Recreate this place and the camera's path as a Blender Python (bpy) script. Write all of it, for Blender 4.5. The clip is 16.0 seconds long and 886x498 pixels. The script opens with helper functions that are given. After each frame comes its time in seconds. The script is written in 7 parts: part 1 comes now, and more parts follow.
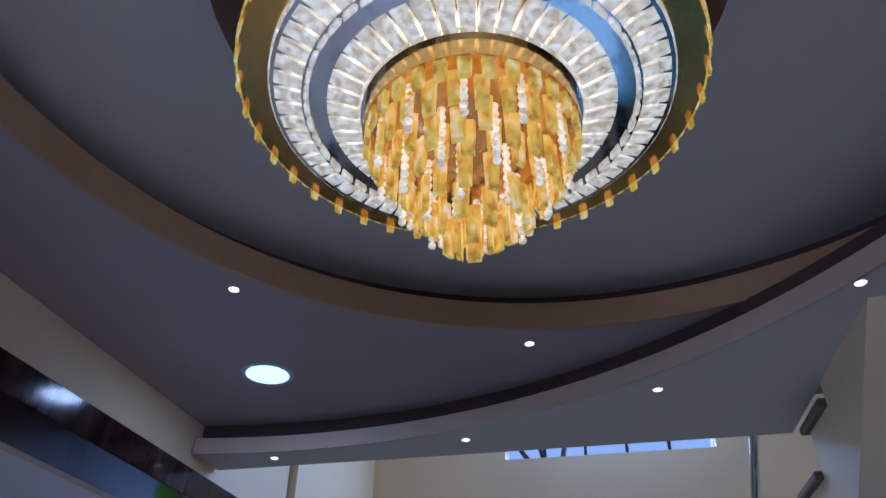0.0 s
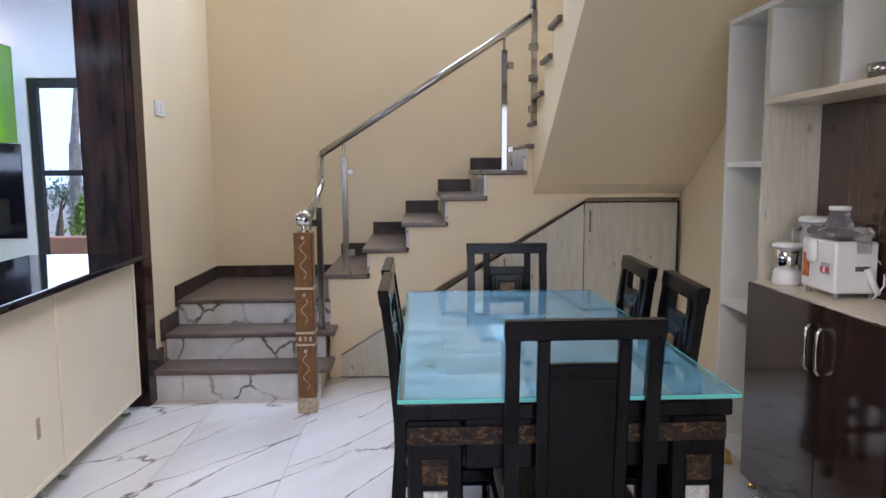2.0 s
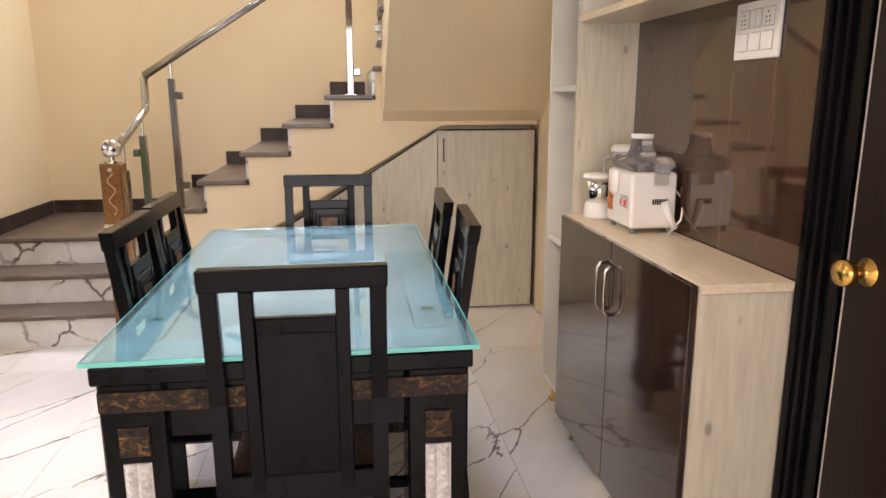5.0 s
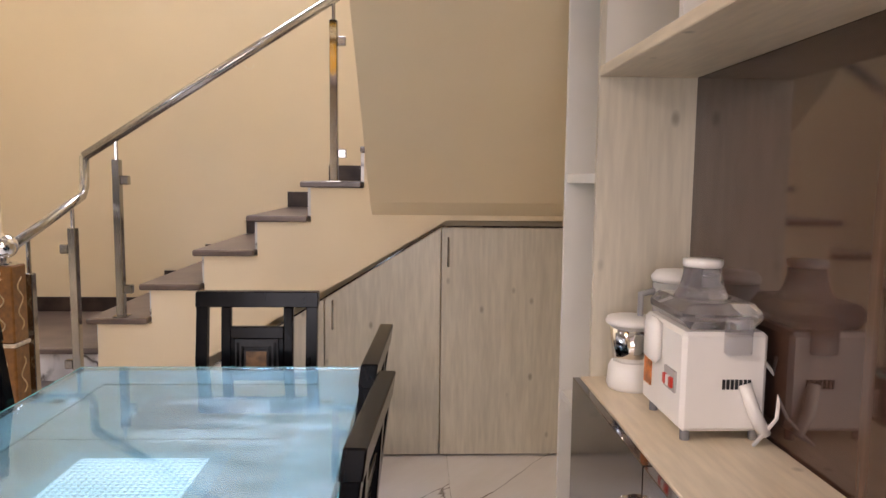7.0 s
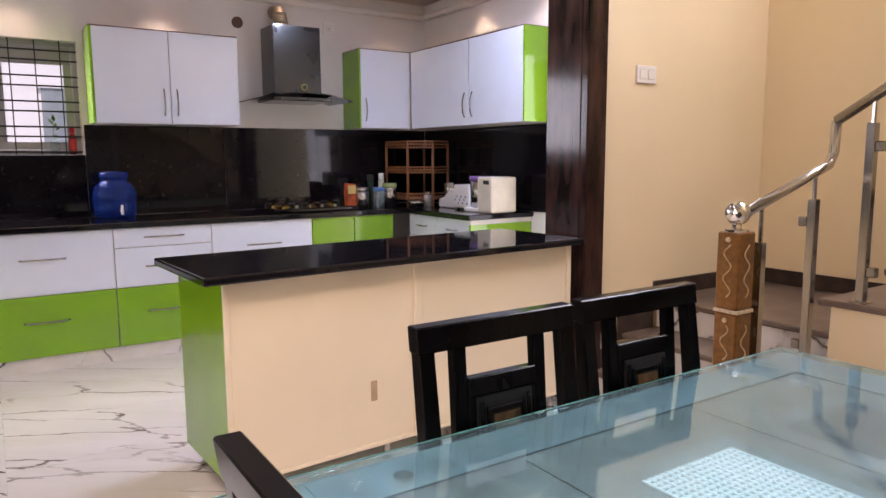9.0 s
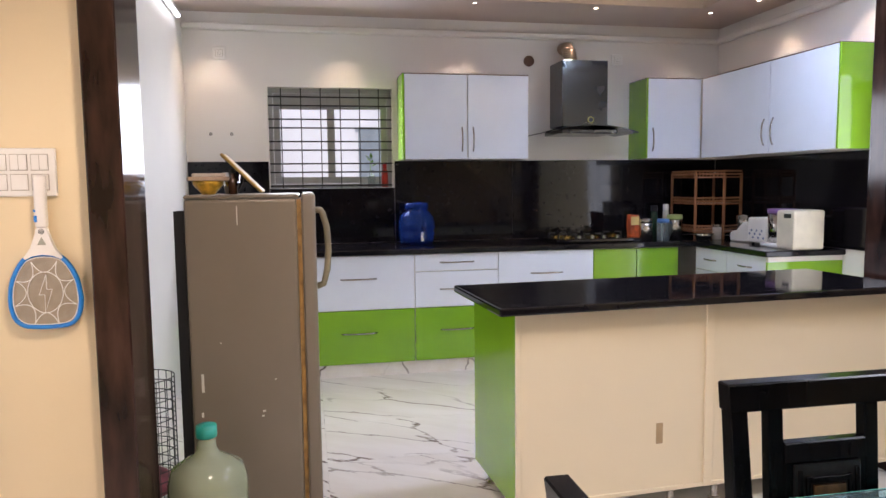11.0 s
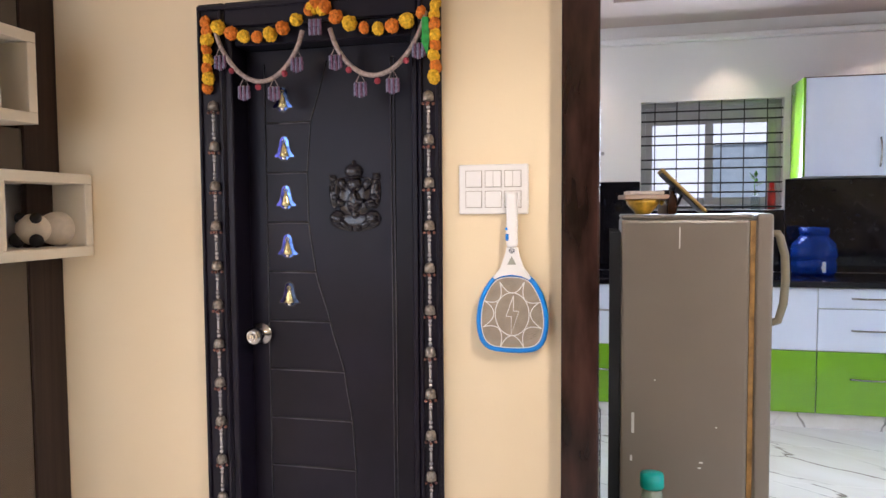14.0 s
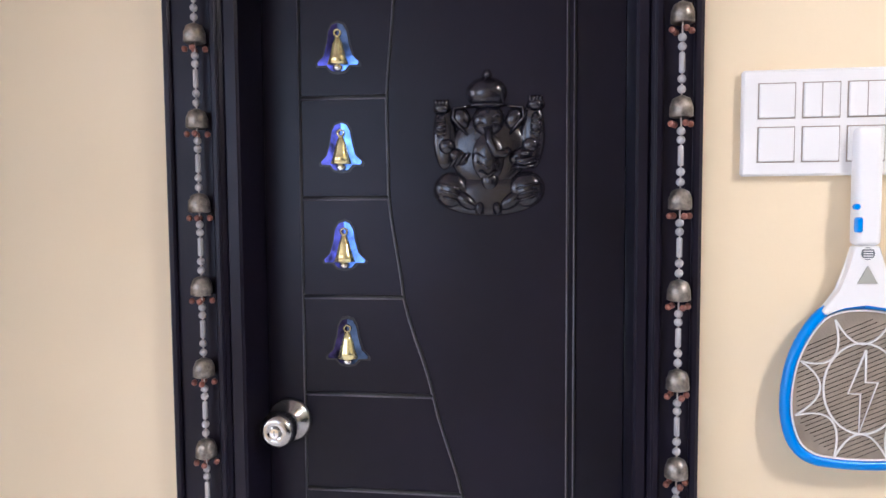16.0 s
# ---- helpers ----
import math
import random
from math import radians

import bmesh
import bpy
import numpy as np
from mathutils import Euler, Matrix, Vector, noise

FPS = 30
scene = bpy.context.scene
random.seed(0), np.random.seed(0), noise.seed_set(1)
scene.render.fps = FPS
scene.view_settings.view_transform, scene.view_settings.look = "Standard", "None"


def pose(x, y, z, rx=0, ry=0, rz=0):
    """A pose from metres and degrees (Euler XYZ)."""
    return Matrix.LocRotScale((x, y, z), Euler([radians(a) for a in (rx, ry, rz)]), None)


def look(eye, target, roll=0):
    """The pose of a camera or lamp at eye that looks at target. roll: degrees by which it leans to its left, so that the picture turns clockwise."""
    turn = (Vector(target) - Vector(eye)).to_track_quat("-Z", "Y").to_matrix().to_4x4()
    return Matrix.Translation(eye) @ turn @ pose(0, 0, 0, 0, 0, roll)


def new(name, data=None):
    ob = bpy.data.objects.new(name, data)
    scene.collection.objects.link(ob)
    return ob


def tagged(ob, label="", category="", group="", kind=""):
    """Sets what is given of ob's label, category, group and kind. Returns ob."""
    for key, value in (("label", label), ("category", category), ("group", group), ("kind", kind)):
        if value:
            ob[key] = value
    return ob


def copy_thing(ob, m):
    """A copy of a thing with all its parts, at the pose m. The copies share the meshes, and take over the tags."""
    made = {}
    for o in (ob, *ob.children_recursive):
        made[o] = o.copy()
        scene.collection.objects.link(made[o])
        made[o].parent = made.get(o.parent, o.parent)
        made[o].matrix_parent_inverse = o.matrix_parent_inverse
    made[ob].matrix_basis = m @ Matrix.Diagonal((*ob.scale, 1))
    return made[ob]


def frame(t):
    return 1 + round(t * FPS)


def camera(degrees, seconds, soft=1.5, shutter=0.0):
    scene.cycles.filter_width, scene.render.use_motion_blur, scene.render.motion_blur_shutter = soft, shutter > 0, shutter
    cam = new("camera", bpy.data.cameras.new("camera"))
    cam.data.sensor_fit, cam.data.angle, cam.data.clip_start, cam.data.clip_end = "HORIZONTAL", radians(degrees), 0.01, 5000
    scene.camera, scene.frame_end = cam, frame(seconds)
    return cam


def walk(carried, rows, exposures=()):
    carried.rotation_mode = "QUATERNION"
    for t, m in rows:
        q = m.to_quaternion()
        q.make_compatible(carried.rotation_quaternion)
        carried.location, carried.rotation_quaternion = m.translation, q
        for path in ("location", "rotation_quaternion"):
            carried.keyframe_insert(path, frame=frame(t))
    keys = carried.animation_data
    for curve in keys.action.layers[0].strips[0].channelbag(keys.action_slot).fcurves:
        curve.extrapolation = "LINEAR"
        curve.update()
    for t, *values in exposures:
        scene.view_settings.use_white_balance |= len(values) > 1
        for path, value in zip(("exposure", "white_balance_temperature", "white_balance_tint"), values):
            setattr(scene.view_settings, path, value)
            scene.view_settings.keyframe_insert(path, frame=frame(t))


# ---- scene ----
cam = camera(64.9, 16.0)
PATH = [
    (0, (0.97, 0.83, 1.764), (0.634, 2.431, 2.916), 0.3),
    (0.5, (0.973, 0.798, 1.653), (0.692, 2.601, 2.473), -0.3),
    (1, (0.959, 0.65, 1.522), (0.765, 2.585, 1.989), -0.4),
    (1.5, (0.965, 0.442, 1.43), (0.908, 2.44, 1.517), -0.5),
    (2, (1.007, 0.286, 1.414), (1.076, 2.272, 1.186), -0.4),
    (2.5, (1.08, 0.122, 1.376), (1.201, 2.082, 0.998), -0.2),
    (3, (1.137, -0.008, 1.374), (1.283, 1.936, 0.928), -0.0),
    (5.5, (1.672, 0.733, 1.419), (1.954, 2.669, 1.006), 0.0),
    (6, (1.782, 0.99, 1.448), (2.076, 2.937, 1.096), 0.1),
    (6.5, (1.912, 1.233, 1.45), (2.198, 3.194, 1.184), 0.3),
    (7, (1.998, 1.462, 1.417), (2.074, 3.451, 1.22), 0.6),
    (7.5, (1.976, 1.731, 1.347), (1.562, 3.681, 1.177), -0.3),
    (8, (1.998, 1.858, 1.332), (1.034, 3.601, 1.144), -0.2),
    (8.5, (2.042, 1.843, 1.339), (0.652, 3.262, 1.106), -0.2),
    (9, (2.043, 1.786, 1.363), (0.382, 2.868, 1.102), -0.3),
    (9.5, (2.068, 1.734, 1.397), (0.252, 2.528, 1.127), -0.5),
    (12, (2.039, 1.648, 1.42), (0.046, 1.773, 1.31), -0.5),
    (12.5, (1.995, 1.496, 1.425), (-0.001, 1.403, 1.335), -0.5),
    (13, (1.964, 1.357, 1.423), (-0.014, 1.075, 1.339), -0.6),
    (13.5, (1.92, 1.284, 1.413), (-0.036, 0.877, 1.321), -0.5),
    (14, (1.773, 1.173, 1.402), (-0.17, 0.713, 1.292), -0.4),
    (14.5, (1.552, 1.016, 1.408), (-0.39, 0.552, 1.283), -0.6),
    (15, (1.335, 0.782, 1.388), (-0.618, 0.367, 1.271), -0.7),
    (15.5, (1.073, 0.612, 1.375), (-0.894, 0.278, 1.234), -0.7),
    (16, (0.768, 0.461, 1.354), (-1.209, 0.191, 1.228), -0.4),
]
EXPOSURES = [
    (0.0, -1.62, 4350, 21),
    (0.5, -1.22, 5600, 31),
    (1.0, -0.80, 5500, 26),
    (1.5, -0.37, 5250, 19),
    (2.0, -0.17, 5350, 18),
    (3.0, 0.13, 5700, 18),
    (5.5, 0.49, 6600, 22),
    (6.5, 0.32, 6250, 23),
    (7.5, 0.15, 6400, 29),
    (8.0, 0.05, 6350, 30),
    (9.0, 0.04, 7000, 32),
    (9.5, 0.00, 6900, 28),
    (12.5, 0.06, 6400, 21),
    (13.5, 0.14, 6100, 19),
    (14.5, 0.30, 5750, 20),
    (15.2, 0.33, 5600, 19),
    (16.0, 0.33, 5150, 19),
]
walk(cam, [(t, look(eye, target, roll)) for t, eye, target, roll in PATH], EXPOSURES)

# ---------------------------------------------------------------- light
world = bpy.data.worlds.new("sky")
scene.world = world
world.use_nodes = True
wn = world.node_tree.nodes
sky = wn.new("ShaderNodeTexSky")
sky.sky_type = "NISHITA"
sky.sun_disc = False
sky.sun_elevation, sky.sun_rotation = radians(48), radians(92)
wn["Background"].inputs["Strength"].default_value = 0.12
world.node_tree.links.new(sky.outputs[0], wn["Background"].inputs["Color"])


def lamp(name, kind, energy, colour, m, size=0.1, size_y=None, spread=None, spot=None):
    d = bpy.data.lights.new(name, kind)
    d.energy, d.color = energy, colour
    if kind == "AREA":
        d.size = size
        if size_y:
            d.shape, d.size_y = "RECTANGLE", size_y
        else:
            d.shape = "DISK"
        if spread:
            d.spread = radians(spread)
    elif kind == "SUN":
        d.angle = radians(size)
    else:
        d.shadow_soft_size = size
        if spot:
            d.spot_size, d.spot_blend = radians(spot), 0.6
    ob = new(name, d)
    ob.matrix_world = m
    return ob


DAY = (0.80, 0.90, 1.0)
WARM = (1.0, 0.80, 0.58)
lamp("sun", "SUN", 3.0, (1.0, 0.95, 0.87), look((8, -0.3, 9), (0, 0, 0)), 0.6)
# daylight in the window openings; the living room and side windows are added unseen
lamp("clerestory_daylight", "AREA", 125, DAY, look((1.13, 5.95, 4.2), (1.13, 3.4, 1.2)), 1.4, 1.1)
lamp("kitchen_window_daylight", "AREA", 22, DAY, look((-3.60, 1.9, 1.8), (0, 1.9, 1.2)), 0.95, 0.75)
lamp("balcony_door_daylight", "AREA", 18, DAY, look((-1.2, 5.22, 1.2), (-1.2, 0, 1.0)), 0.8, 1.8)
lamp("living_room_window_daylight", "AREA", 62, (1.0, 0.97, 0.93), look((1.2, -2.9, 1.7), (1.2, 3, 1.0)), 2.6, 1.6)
# lamp for a side window added outside every view
lamp("side_window_daylight", "AREA", 16, (0.88, 0.95, 1.0), look((2.76, -0.95, 1.6), (-0.27, -0.95, 1.3)), 1.3, 1.3)

# ---------------------------------------------------------------- materials
MATS = {}


def nodes_of(name):
    m = bpy.data.materials.new(name)
    m.use_nodes = True
    nt = m.node_tree
    return m, nt, nt.nodes["Principled BSDF"]


def node(nt, kind, **kw):
    n = nt.nodes.new(kind)
    for k, v in kw.items():
        n.inputs[k.replace("_", " ")].default_value = v
    return n


def mapped(nt, scale):
    tc = nt.nodes.new("ShaderNodeNewGeometry")
    mp = nt.nodes.new("ShaderNodeMapping")
    mp.inputs["Scale"].default_value = scale
    nt.links.new(tc.outputs["Position"], mp.inputs["Vector"])
    return mp


def ramp(nt, fac, stops):
    r = nt.nodes.new("ShaderNodeValToRGB")
    while len(r.color_ramp.elements) < len(stops):
        r.color_ramp.elements.new(0.5)
    for e, (p, c) in zip(r.color_ramp.elements, stops):
        e.position = p
        e.color = (*c, 1) if len(c) == 3 else c
    nt.links.new(fac, r.inputs["Fac"])
    return r


def mixed(nt, fac, a, b, mode="MIX"):
    mx = nt.nodes.new("ShaderNodeMix")
    mx.data_type, mx.blend_type = "RGBA", mode
    for sock, v in ((mx.inputs[0], fac), (mx.inputs[6], a), (mx.inputs[7], b)):
        if hasattr(v, "is_output"):
            nt.links.new(v, sock)
        else:
            sock.default_value = v if isinstance(v, (int, float)) else (*v[:3], 1)
    return mx.outputs[2]


def bumped(nt, bsdf, height, strength=0.2, distance=0.002):
    b = nt.nodes.new("ShaderNodeBump")
    b.inputs["Strength"].default_value, b.inputs["Distance"].default_value = strength, distance
    nt.links.new(height, b.inputs["Height"])
    nt.links.new(b.outputs[0], bsdf.inputs["Normal"])


def plain(name, colour, rough=0.5, metal=0.0, var=0.12, scale=6.0, bump=0.08, coat=0.0, fine=90.0, spec=0.5, stretch=(1, 1, 1)):
    """A paint, plastic or metal with blotches at one scale and grain at another."""
    m, nt, b = nodes_of(name)
    mp = mapped(nt, stretch)
    big = node(nt, "ShaderNodeTexNoise", Scale=scale, Detail=4.0)
    small = node(nt, "ShaderNodeTexNoise", Scale=fine, Detail=3.0)
    for n in (big, small):
        nt.links.new(mp.outputs[0], n.inputs["Vector"])
    lo = [max(c * (1 - var), 0) for c in colour]
    hi = [min(c * (1 + var), 1) for c in colour]
    r = ramp(nt, big.outputs["Fac"], [(0.3, lo), (0.7, hi)])
    nt.links.new(r.outputs[0], b.inputs["Base Color"])
    rr = ramp(nt, small.outputs["Fac"], [(0.3, (max(rough - 0.02, 0.02),) * 3), (0.7, (min(rough + 0.03, 1),) * 3)])
    nt.links.new(rr.outputs[0], b.inputs["Roughness"])
    b.inputs["Metallic"].default_value = metal
    b.inputs["Coat Weight"].default_value = coat
    b.inputs["Coat Roughness"].default_value = 0.06
    b.inputs["Specular IOR Level"].default_value = spec
    if bump:
        bumped(nt, b, small.outputs["Fac"], bump, 0.001)
    return m


def wood(name, dark, light, rough=0.4, grain=(14, 14, 1.2), knots=False, coat=0.0, spec=0.5):
    m, nt, b = nodes_of(name)
    mp = mapped(nt, grain)
    n1 = node(nt, "ShaderNodeTexNoise", Scale=1.0, Detail=6.0, Roughness=0.65, Distortion=0.8)
    nt.links.new(mp.outputs[0], n1.inputs["Vector"])
    mp2 = mapped(nt, tuple(g * 9 for g in grain))
    n2 = node(nt, "ShaderNodeTexNoise", Scale=1.0, Detail=4.0)
    nt.links.new(mp2.outputs[0], n2.inputs["Vector"])
    r1 = ramp(nt, n1.outputs["Fac"], [(0.28, dark), (0.72, light)])
    r2 = ramp(nt, n2.outputs["Fac"], [(0.35, (0.86, 0.86, 0.86)), (0.65, (1, 1, 1))])
    col = mixed(nt, 1.0, r1.outputs[0], r2.outputs[0], "MULTIPLY")
    if knots:
        mp3 = mapped(nt, (9, 9, 5))
        v = node(nt, "ShaderNodeTexVoronoi", Scale=1.0, Randomness=1.0)
        nt.links.new(mp3.outputs[0], v.inputs["Vector"])
        k = ramp(nt, v.outputs["Distance"], [(0.06, (0.42, 0.40, 0.38)), (0.13, (1, 1, 1))])
        col = mixed(nt, 0.8, col, k.outputs[0], "MULTIPLY")
    nt.links.new(col, b.inputs["Base Color"])
    b.inputs["Roughness"].default_value = rough
    b.inputs["Coat Weight"].default_value = coat
    b.inputs["Coat Roughness"].default_value = 0.08
    b.inputs["Specular IOR Level"].default_value = spec
    bumped(nt, b, n2.outputs["Fac"], 0.06, 0.0004)
    return m


def veined(name, base, cloud, vein, scale=1.0, rough=0.1, width=0.012, turn=0.6, per_piece=False, across=6.5):
    """Polished stone with thin crooked veins that run slantwise."""
    m, nt, b = nodes_of(name)
    mp = mapped(nt, (1, 1, 1))
    mp.inputs["Rotation"].default_value = (0, 0, turn)
    src = mp.outputs[0]
    if per_piece:
        oi = nt.nodes.new("ShaderNodeObjectInfo")
        mul = node(nt, "ShaderNodeVectorMath")
        mul.operation = "MULTIPLY_ADD"
        mul.inputs[1].default_value = (7, 11, 5)
        nt.links.new(oi.outputs["Random"], mul.inputs[0])
        nt.links.new(src, mul.inputs[2])
        src = mul.outputs[0]
    st = nt.nodes.new("ShaderNodeMapping")
    st.inputs["Scale"].default_value = (scale * 0.9, scale * across, scale * 3.0)
    nt.links.new(src, st.inputs["Vector"])
    warp = node(nt, "ShaderNodeTexNoise", Scale=2.2, Detail=5.0, Roughness=0.6)
    nt.links.new(st.outputs[0], warp.inputs["Vector"])
    add = nt.nodes.new("ShaderNodeMix")
    add.data_type = "VECTOR"
    add.inputs[0].default_value = 0.28
    nt.links.new(st.outputs[0], add.inputs[4])
    nt.links.new(warp.outputs["Color"], add.inputs[5])
    v = nt.nodes.new("ShaderNodeTexVoronoi")
    v.feature = "DISTANCE_TO_EDGE"
    v.inputs["Scale"].default_value = 1.25
    nt.links.new(add.outputs[1], v.inputs["Vector"])
    gate = node(nt, "ShaderNodeTexNoise", Scale=1.6, Detail=2.0)
    nt.links.new(st.outputs[0], gate.inputs["Vector"])
    line = ramp(nt, v.outputs["Distance"], [(0.0, (1, 1, 1)), (width, (0.55, 0.55, 0.55)), (width * 1.8, (0, 0, 0))])
    on = ramp(nt, gate.outputs["Fac"], [(0.34, (0.10, 0.10, 0.10)), (0.56, (1, 1, 1))])
    mask = mixed(nt, 1.0, line.outputs[0], on.outputs[0], "MULTIPLY")
    cl = node(nt, "ShaderNodeTexNoise", Scale=2.3, Detail=6.0, Roughness=0.6)
    nt.links.new(st.outputs[0], cl.inputs["Vector"])
    ground = ramp(nt, cl.outputs["Fac"], [(0.32, cloud), (0.62, base)])
    col = mixed(nt, mask, ground.outputs[0], vein)
    nt.links.new(col, b.inputs["Base Color"])
    sm = node(nt, "ShaderNodeTexNoise", Scale=30.0, Detail=3.0)
    rr = ramp(nt, sm.outputs["Fac"], [(0.3, (rough * 0.6,) * 3), (0.75, (rough * 1.7,) * 3)])
    nt.links.new(rr.outputs[0], b.inputs["Roughness"])
    return m


def glowing(name, colour, strength):
    m, nt, b = nodes_of(name)
    b.inputs["Base Color"].default_value = (*colour, 1)
    b.inputs["Emission Color"].default_value = (*colour, 1)
    b.inputs["Emission Strength"].default_value = strength
    return m


def glassy(name, colour=(1, 1, 1), rough=0.02, ior=1.45, weight=1.0):
    m, nt, b = nodes_of(name)
    b.inputs["Base Color"].default_value = (*colour, 1)
    b.inputs["Transmission Weight"].default_value = weight
    b.inputs["Roughness"].default_value = rough
    b.inputs["IOR"].default_value = ior
    return m


CREAM = plain("cream_wall_paint", (0.80, 0.655, 0.425), 0.55, var=0.035, scale=1.3, bump=0.25, fine=60)
KITCHEN_WALL = plain("pale_kitchen_wall_paint", (0.78, 0.75, 0.71), 0.6, var=0.03, scale=1.3, bump=0.2, fine=60)
CEIL = plain("taupe_ceiling_paint", (0.38, 0.31, 0.30), 0.6, var=0.03, scale=1.5, bump=0.12)
CEIL_LIGHT = plain("beige_ceiling_paint", (0.60, 0.55, 0.48), 0.6, var=0.03, scale=1.5, bump=0.12)
KITCHEN_CEIL = plain("rosy_taupe_ceiling_paint", (0.54, 0.44, 0.39), 0.6, var=0.03, scale=1.5, bump=0.12)
FASCIA = plain("brown_fascia_paint", (0.44, 0.27, 0.14), 0.5, var=0.05)
BAND_EDGE = plain("beige_brown_edge_paint", (0.53, 0.42, 0.32), 0.55, var=0.04)
# Dark brown puts the shade of the ceiling coves into their colour.
COVE_SHADE = plain("cove_shade_brown", (0.075, 0.048, 0.040), 0.7)
MARBLE = veined("white_marble_floor", (0.80, 0.76, 0.71), (0.72, 0.67, 0.60), (0.075, 0.04, 0.022), 0.78, 0.07, 0.0125, -0.94)
RISER = veined("white_marble_riser", (0.70, 0.68, 0.65), (0.60, 0.57, 0.53), (0.08, 0.06, 0.05), 1.0, 0.15, 0.018, 0.5)
TREAD = plain("brown_granite_tread", (0.130, 0.092, 0.070), 0.30, var=0.3, scale=7, bump=0.05, fine=140)
SKIRT = plain("dark_brown_granite_skirting", (0.050, 0.034, 0.027), 0.38, var=0.45, scale=9, bump=0.04, fine=120, spec=0.25)
GRANITE = plain("polished_black_granite", (0.008, 0.007, 0.009), 0.06, var=0.3, scale=30, bump=0.0, fine=12, spec=0.35)
BROWN_GRANITE = plain("polished_dark_brown_granite", (0.030, 0.014, 0.011), 0.12, var=0.95, scale=14, bump=0.03, fine=120, spec=0.30, stretch=(1, 1, 0.22))
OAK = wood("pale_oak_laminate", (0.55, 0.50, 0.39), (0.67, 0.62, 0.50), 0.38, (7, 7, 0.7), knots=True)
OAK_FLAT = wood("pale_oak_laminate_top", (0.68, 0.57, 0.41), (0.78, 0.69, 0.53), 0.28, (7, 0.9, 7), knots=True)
WHITE_LAM = plain("off_white_laminate", (0.74, 0.72, 0.66), 0.4, var=0.03)
WENGE = wood("dark_brown_gloss_laminate", (0.016, 0.009, 0.007), (0.062, 0.036, 0.026), 0.07, (26, 26, 0.5), coat=0.9)
WENGE_PANEL = wood("brown_gloss_wall_panel", (0.032, 0.014, 0.009), (0.095, 0.050, 0.033), 0.05, (15, 15, 0.25), coat=0.5)
WENGE_MATT = wood("dark_brown_matt_laminate", (0.020, 0.012, 0.010), (0.055, 0.034, 0.026), 0.5, (20, 20, 0.5), spec=0.2)
BLACKWOOD = plain("black_polished_wood", (0.0042, 0.0040, 0.0048), 0.17, var=0.3, scale=14, bump=0.02, fine=160, spec=0.13, stretch=(1, 1, 0.3))
CARVED = plain("carved_black_wood", (0.012, 0.011, 0.012), 0.45, var=0.5, scale=60, bump=0.9, fine=55)


def carved_inlay():
    """Dark brown carving with amber figures and deep relief."""
    m, nt, b = nodes_of("carved_brown_inlay")
    mp = mapped(nt, (1, 1, 1.3))
    n = node(nt, "ShaderNodeTexNoise", Scale=34.0, Detail=3.0, Roughness=0.55, Distortion=1.4)
    nt.links.new(mp.outputs[0], n.inputs["Vector"])
    col = ramp(nt, n.outputs["Fac"], [(0.40, (0.010, 0.006, 0.0045)), (0.53, (0.030, 0.016, 0.008)), (0.66, (0.15, 0.075, 0.024))])
    nt.links.new(col.outputs[0], b.inputs["Base Color"])
    b.inputs["Roughness"].default_value = 0.42
    b.inputs["Specular IOR Level"].default_value = 0.25
    bumped(nt, b, n.outputs["Fac"], 0.8, 0.006)
    return m


INLAY = carved_inlay()
CHAIR_INLAY = plain("carved_brown_chair_inlay", (0.17, 0.09, 0.038), 0.45, var=0.5, scale=40, bump=0.8, fine=70)
POST_STEEL = plain("grey_steel_post", (0.36, 0.345, 0.325), 0.16, 1.0, var=0.08, bump=0.0)
POST_MIRROR = plain("polished_steel_post", (0.22, 0.215, 0.21), 0.05, 1.0, var=0.03, bump=0.0)
EAST_DOOR = wood("dark_red_brown_door_polish", (0.006, 0.003, 0.003), (0.016, 0.007, 0.006), 0.36, (20, 20, 0.6), spec=0.25)
STEEL = plain("brushed_stainless_steel", (0.46, 0.44, 0.41), 0.20, 1.0, var=0.06, bump=0.03)
CHROME = plain("polished_chrome", (0.80, 0.79, 0.77), 0.07, 1.0, var=0.03, bump=0.0)
BRASS = plain("polished_brass", (0.72, 0.46, 0.13), 0.2, 1.0, var=0.1)
WHITE_GLOSS = plain("white_gloss_laminate", (0.74, 0.79, 0.88), 0.12, var=0.015, bump=0.0, coat=0.4)
GREEN_GLOSS = plain("lime_green_gloss_laminate", (0.19, 0.42, 0.012), 0.14, var=0.03, bump=0.0, coat=0.4)
CREAM_LAM = plain("cream_laminate_panel", (0.80, 0.70, 0.52), 0.4, var=0.025, scale=2)
WHITE_PLASTIC = plain("white_plastic", (0.80, 0.78, 0.74), 0.3, var=0.03, bump=0.0)
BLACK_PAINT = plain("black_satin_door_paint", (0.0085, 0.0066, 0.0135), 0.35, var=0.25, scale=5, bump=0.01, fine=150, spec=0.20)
# Lighter grey paints the light caught along the door grooves.
GROOVE_LIGHT = plain("door_groove_light", (0.11, 0.10, 0.12), 0.34, var=0.35, scale=20, bump=0.0, spec=0.5)
BLACK_RELIEF = plain("black_relief_lacquer", (0.012, 0.010, 0.014), 0.22, var=0.3, scale=20, bump=0.0, spec=0.55)
BLACK_PLASTIC = plain("black_plastic", (0.012, 0.012, 0.013), 0.4)
FRIDGE_GREY = plain("grey_brown_fridge_enamel", (0.205, 0.170, 0.130), 0.36, var=0.05, scale=3, bump=0.15, fine=160)

# ---------------------------------------------------------------- shape helpers


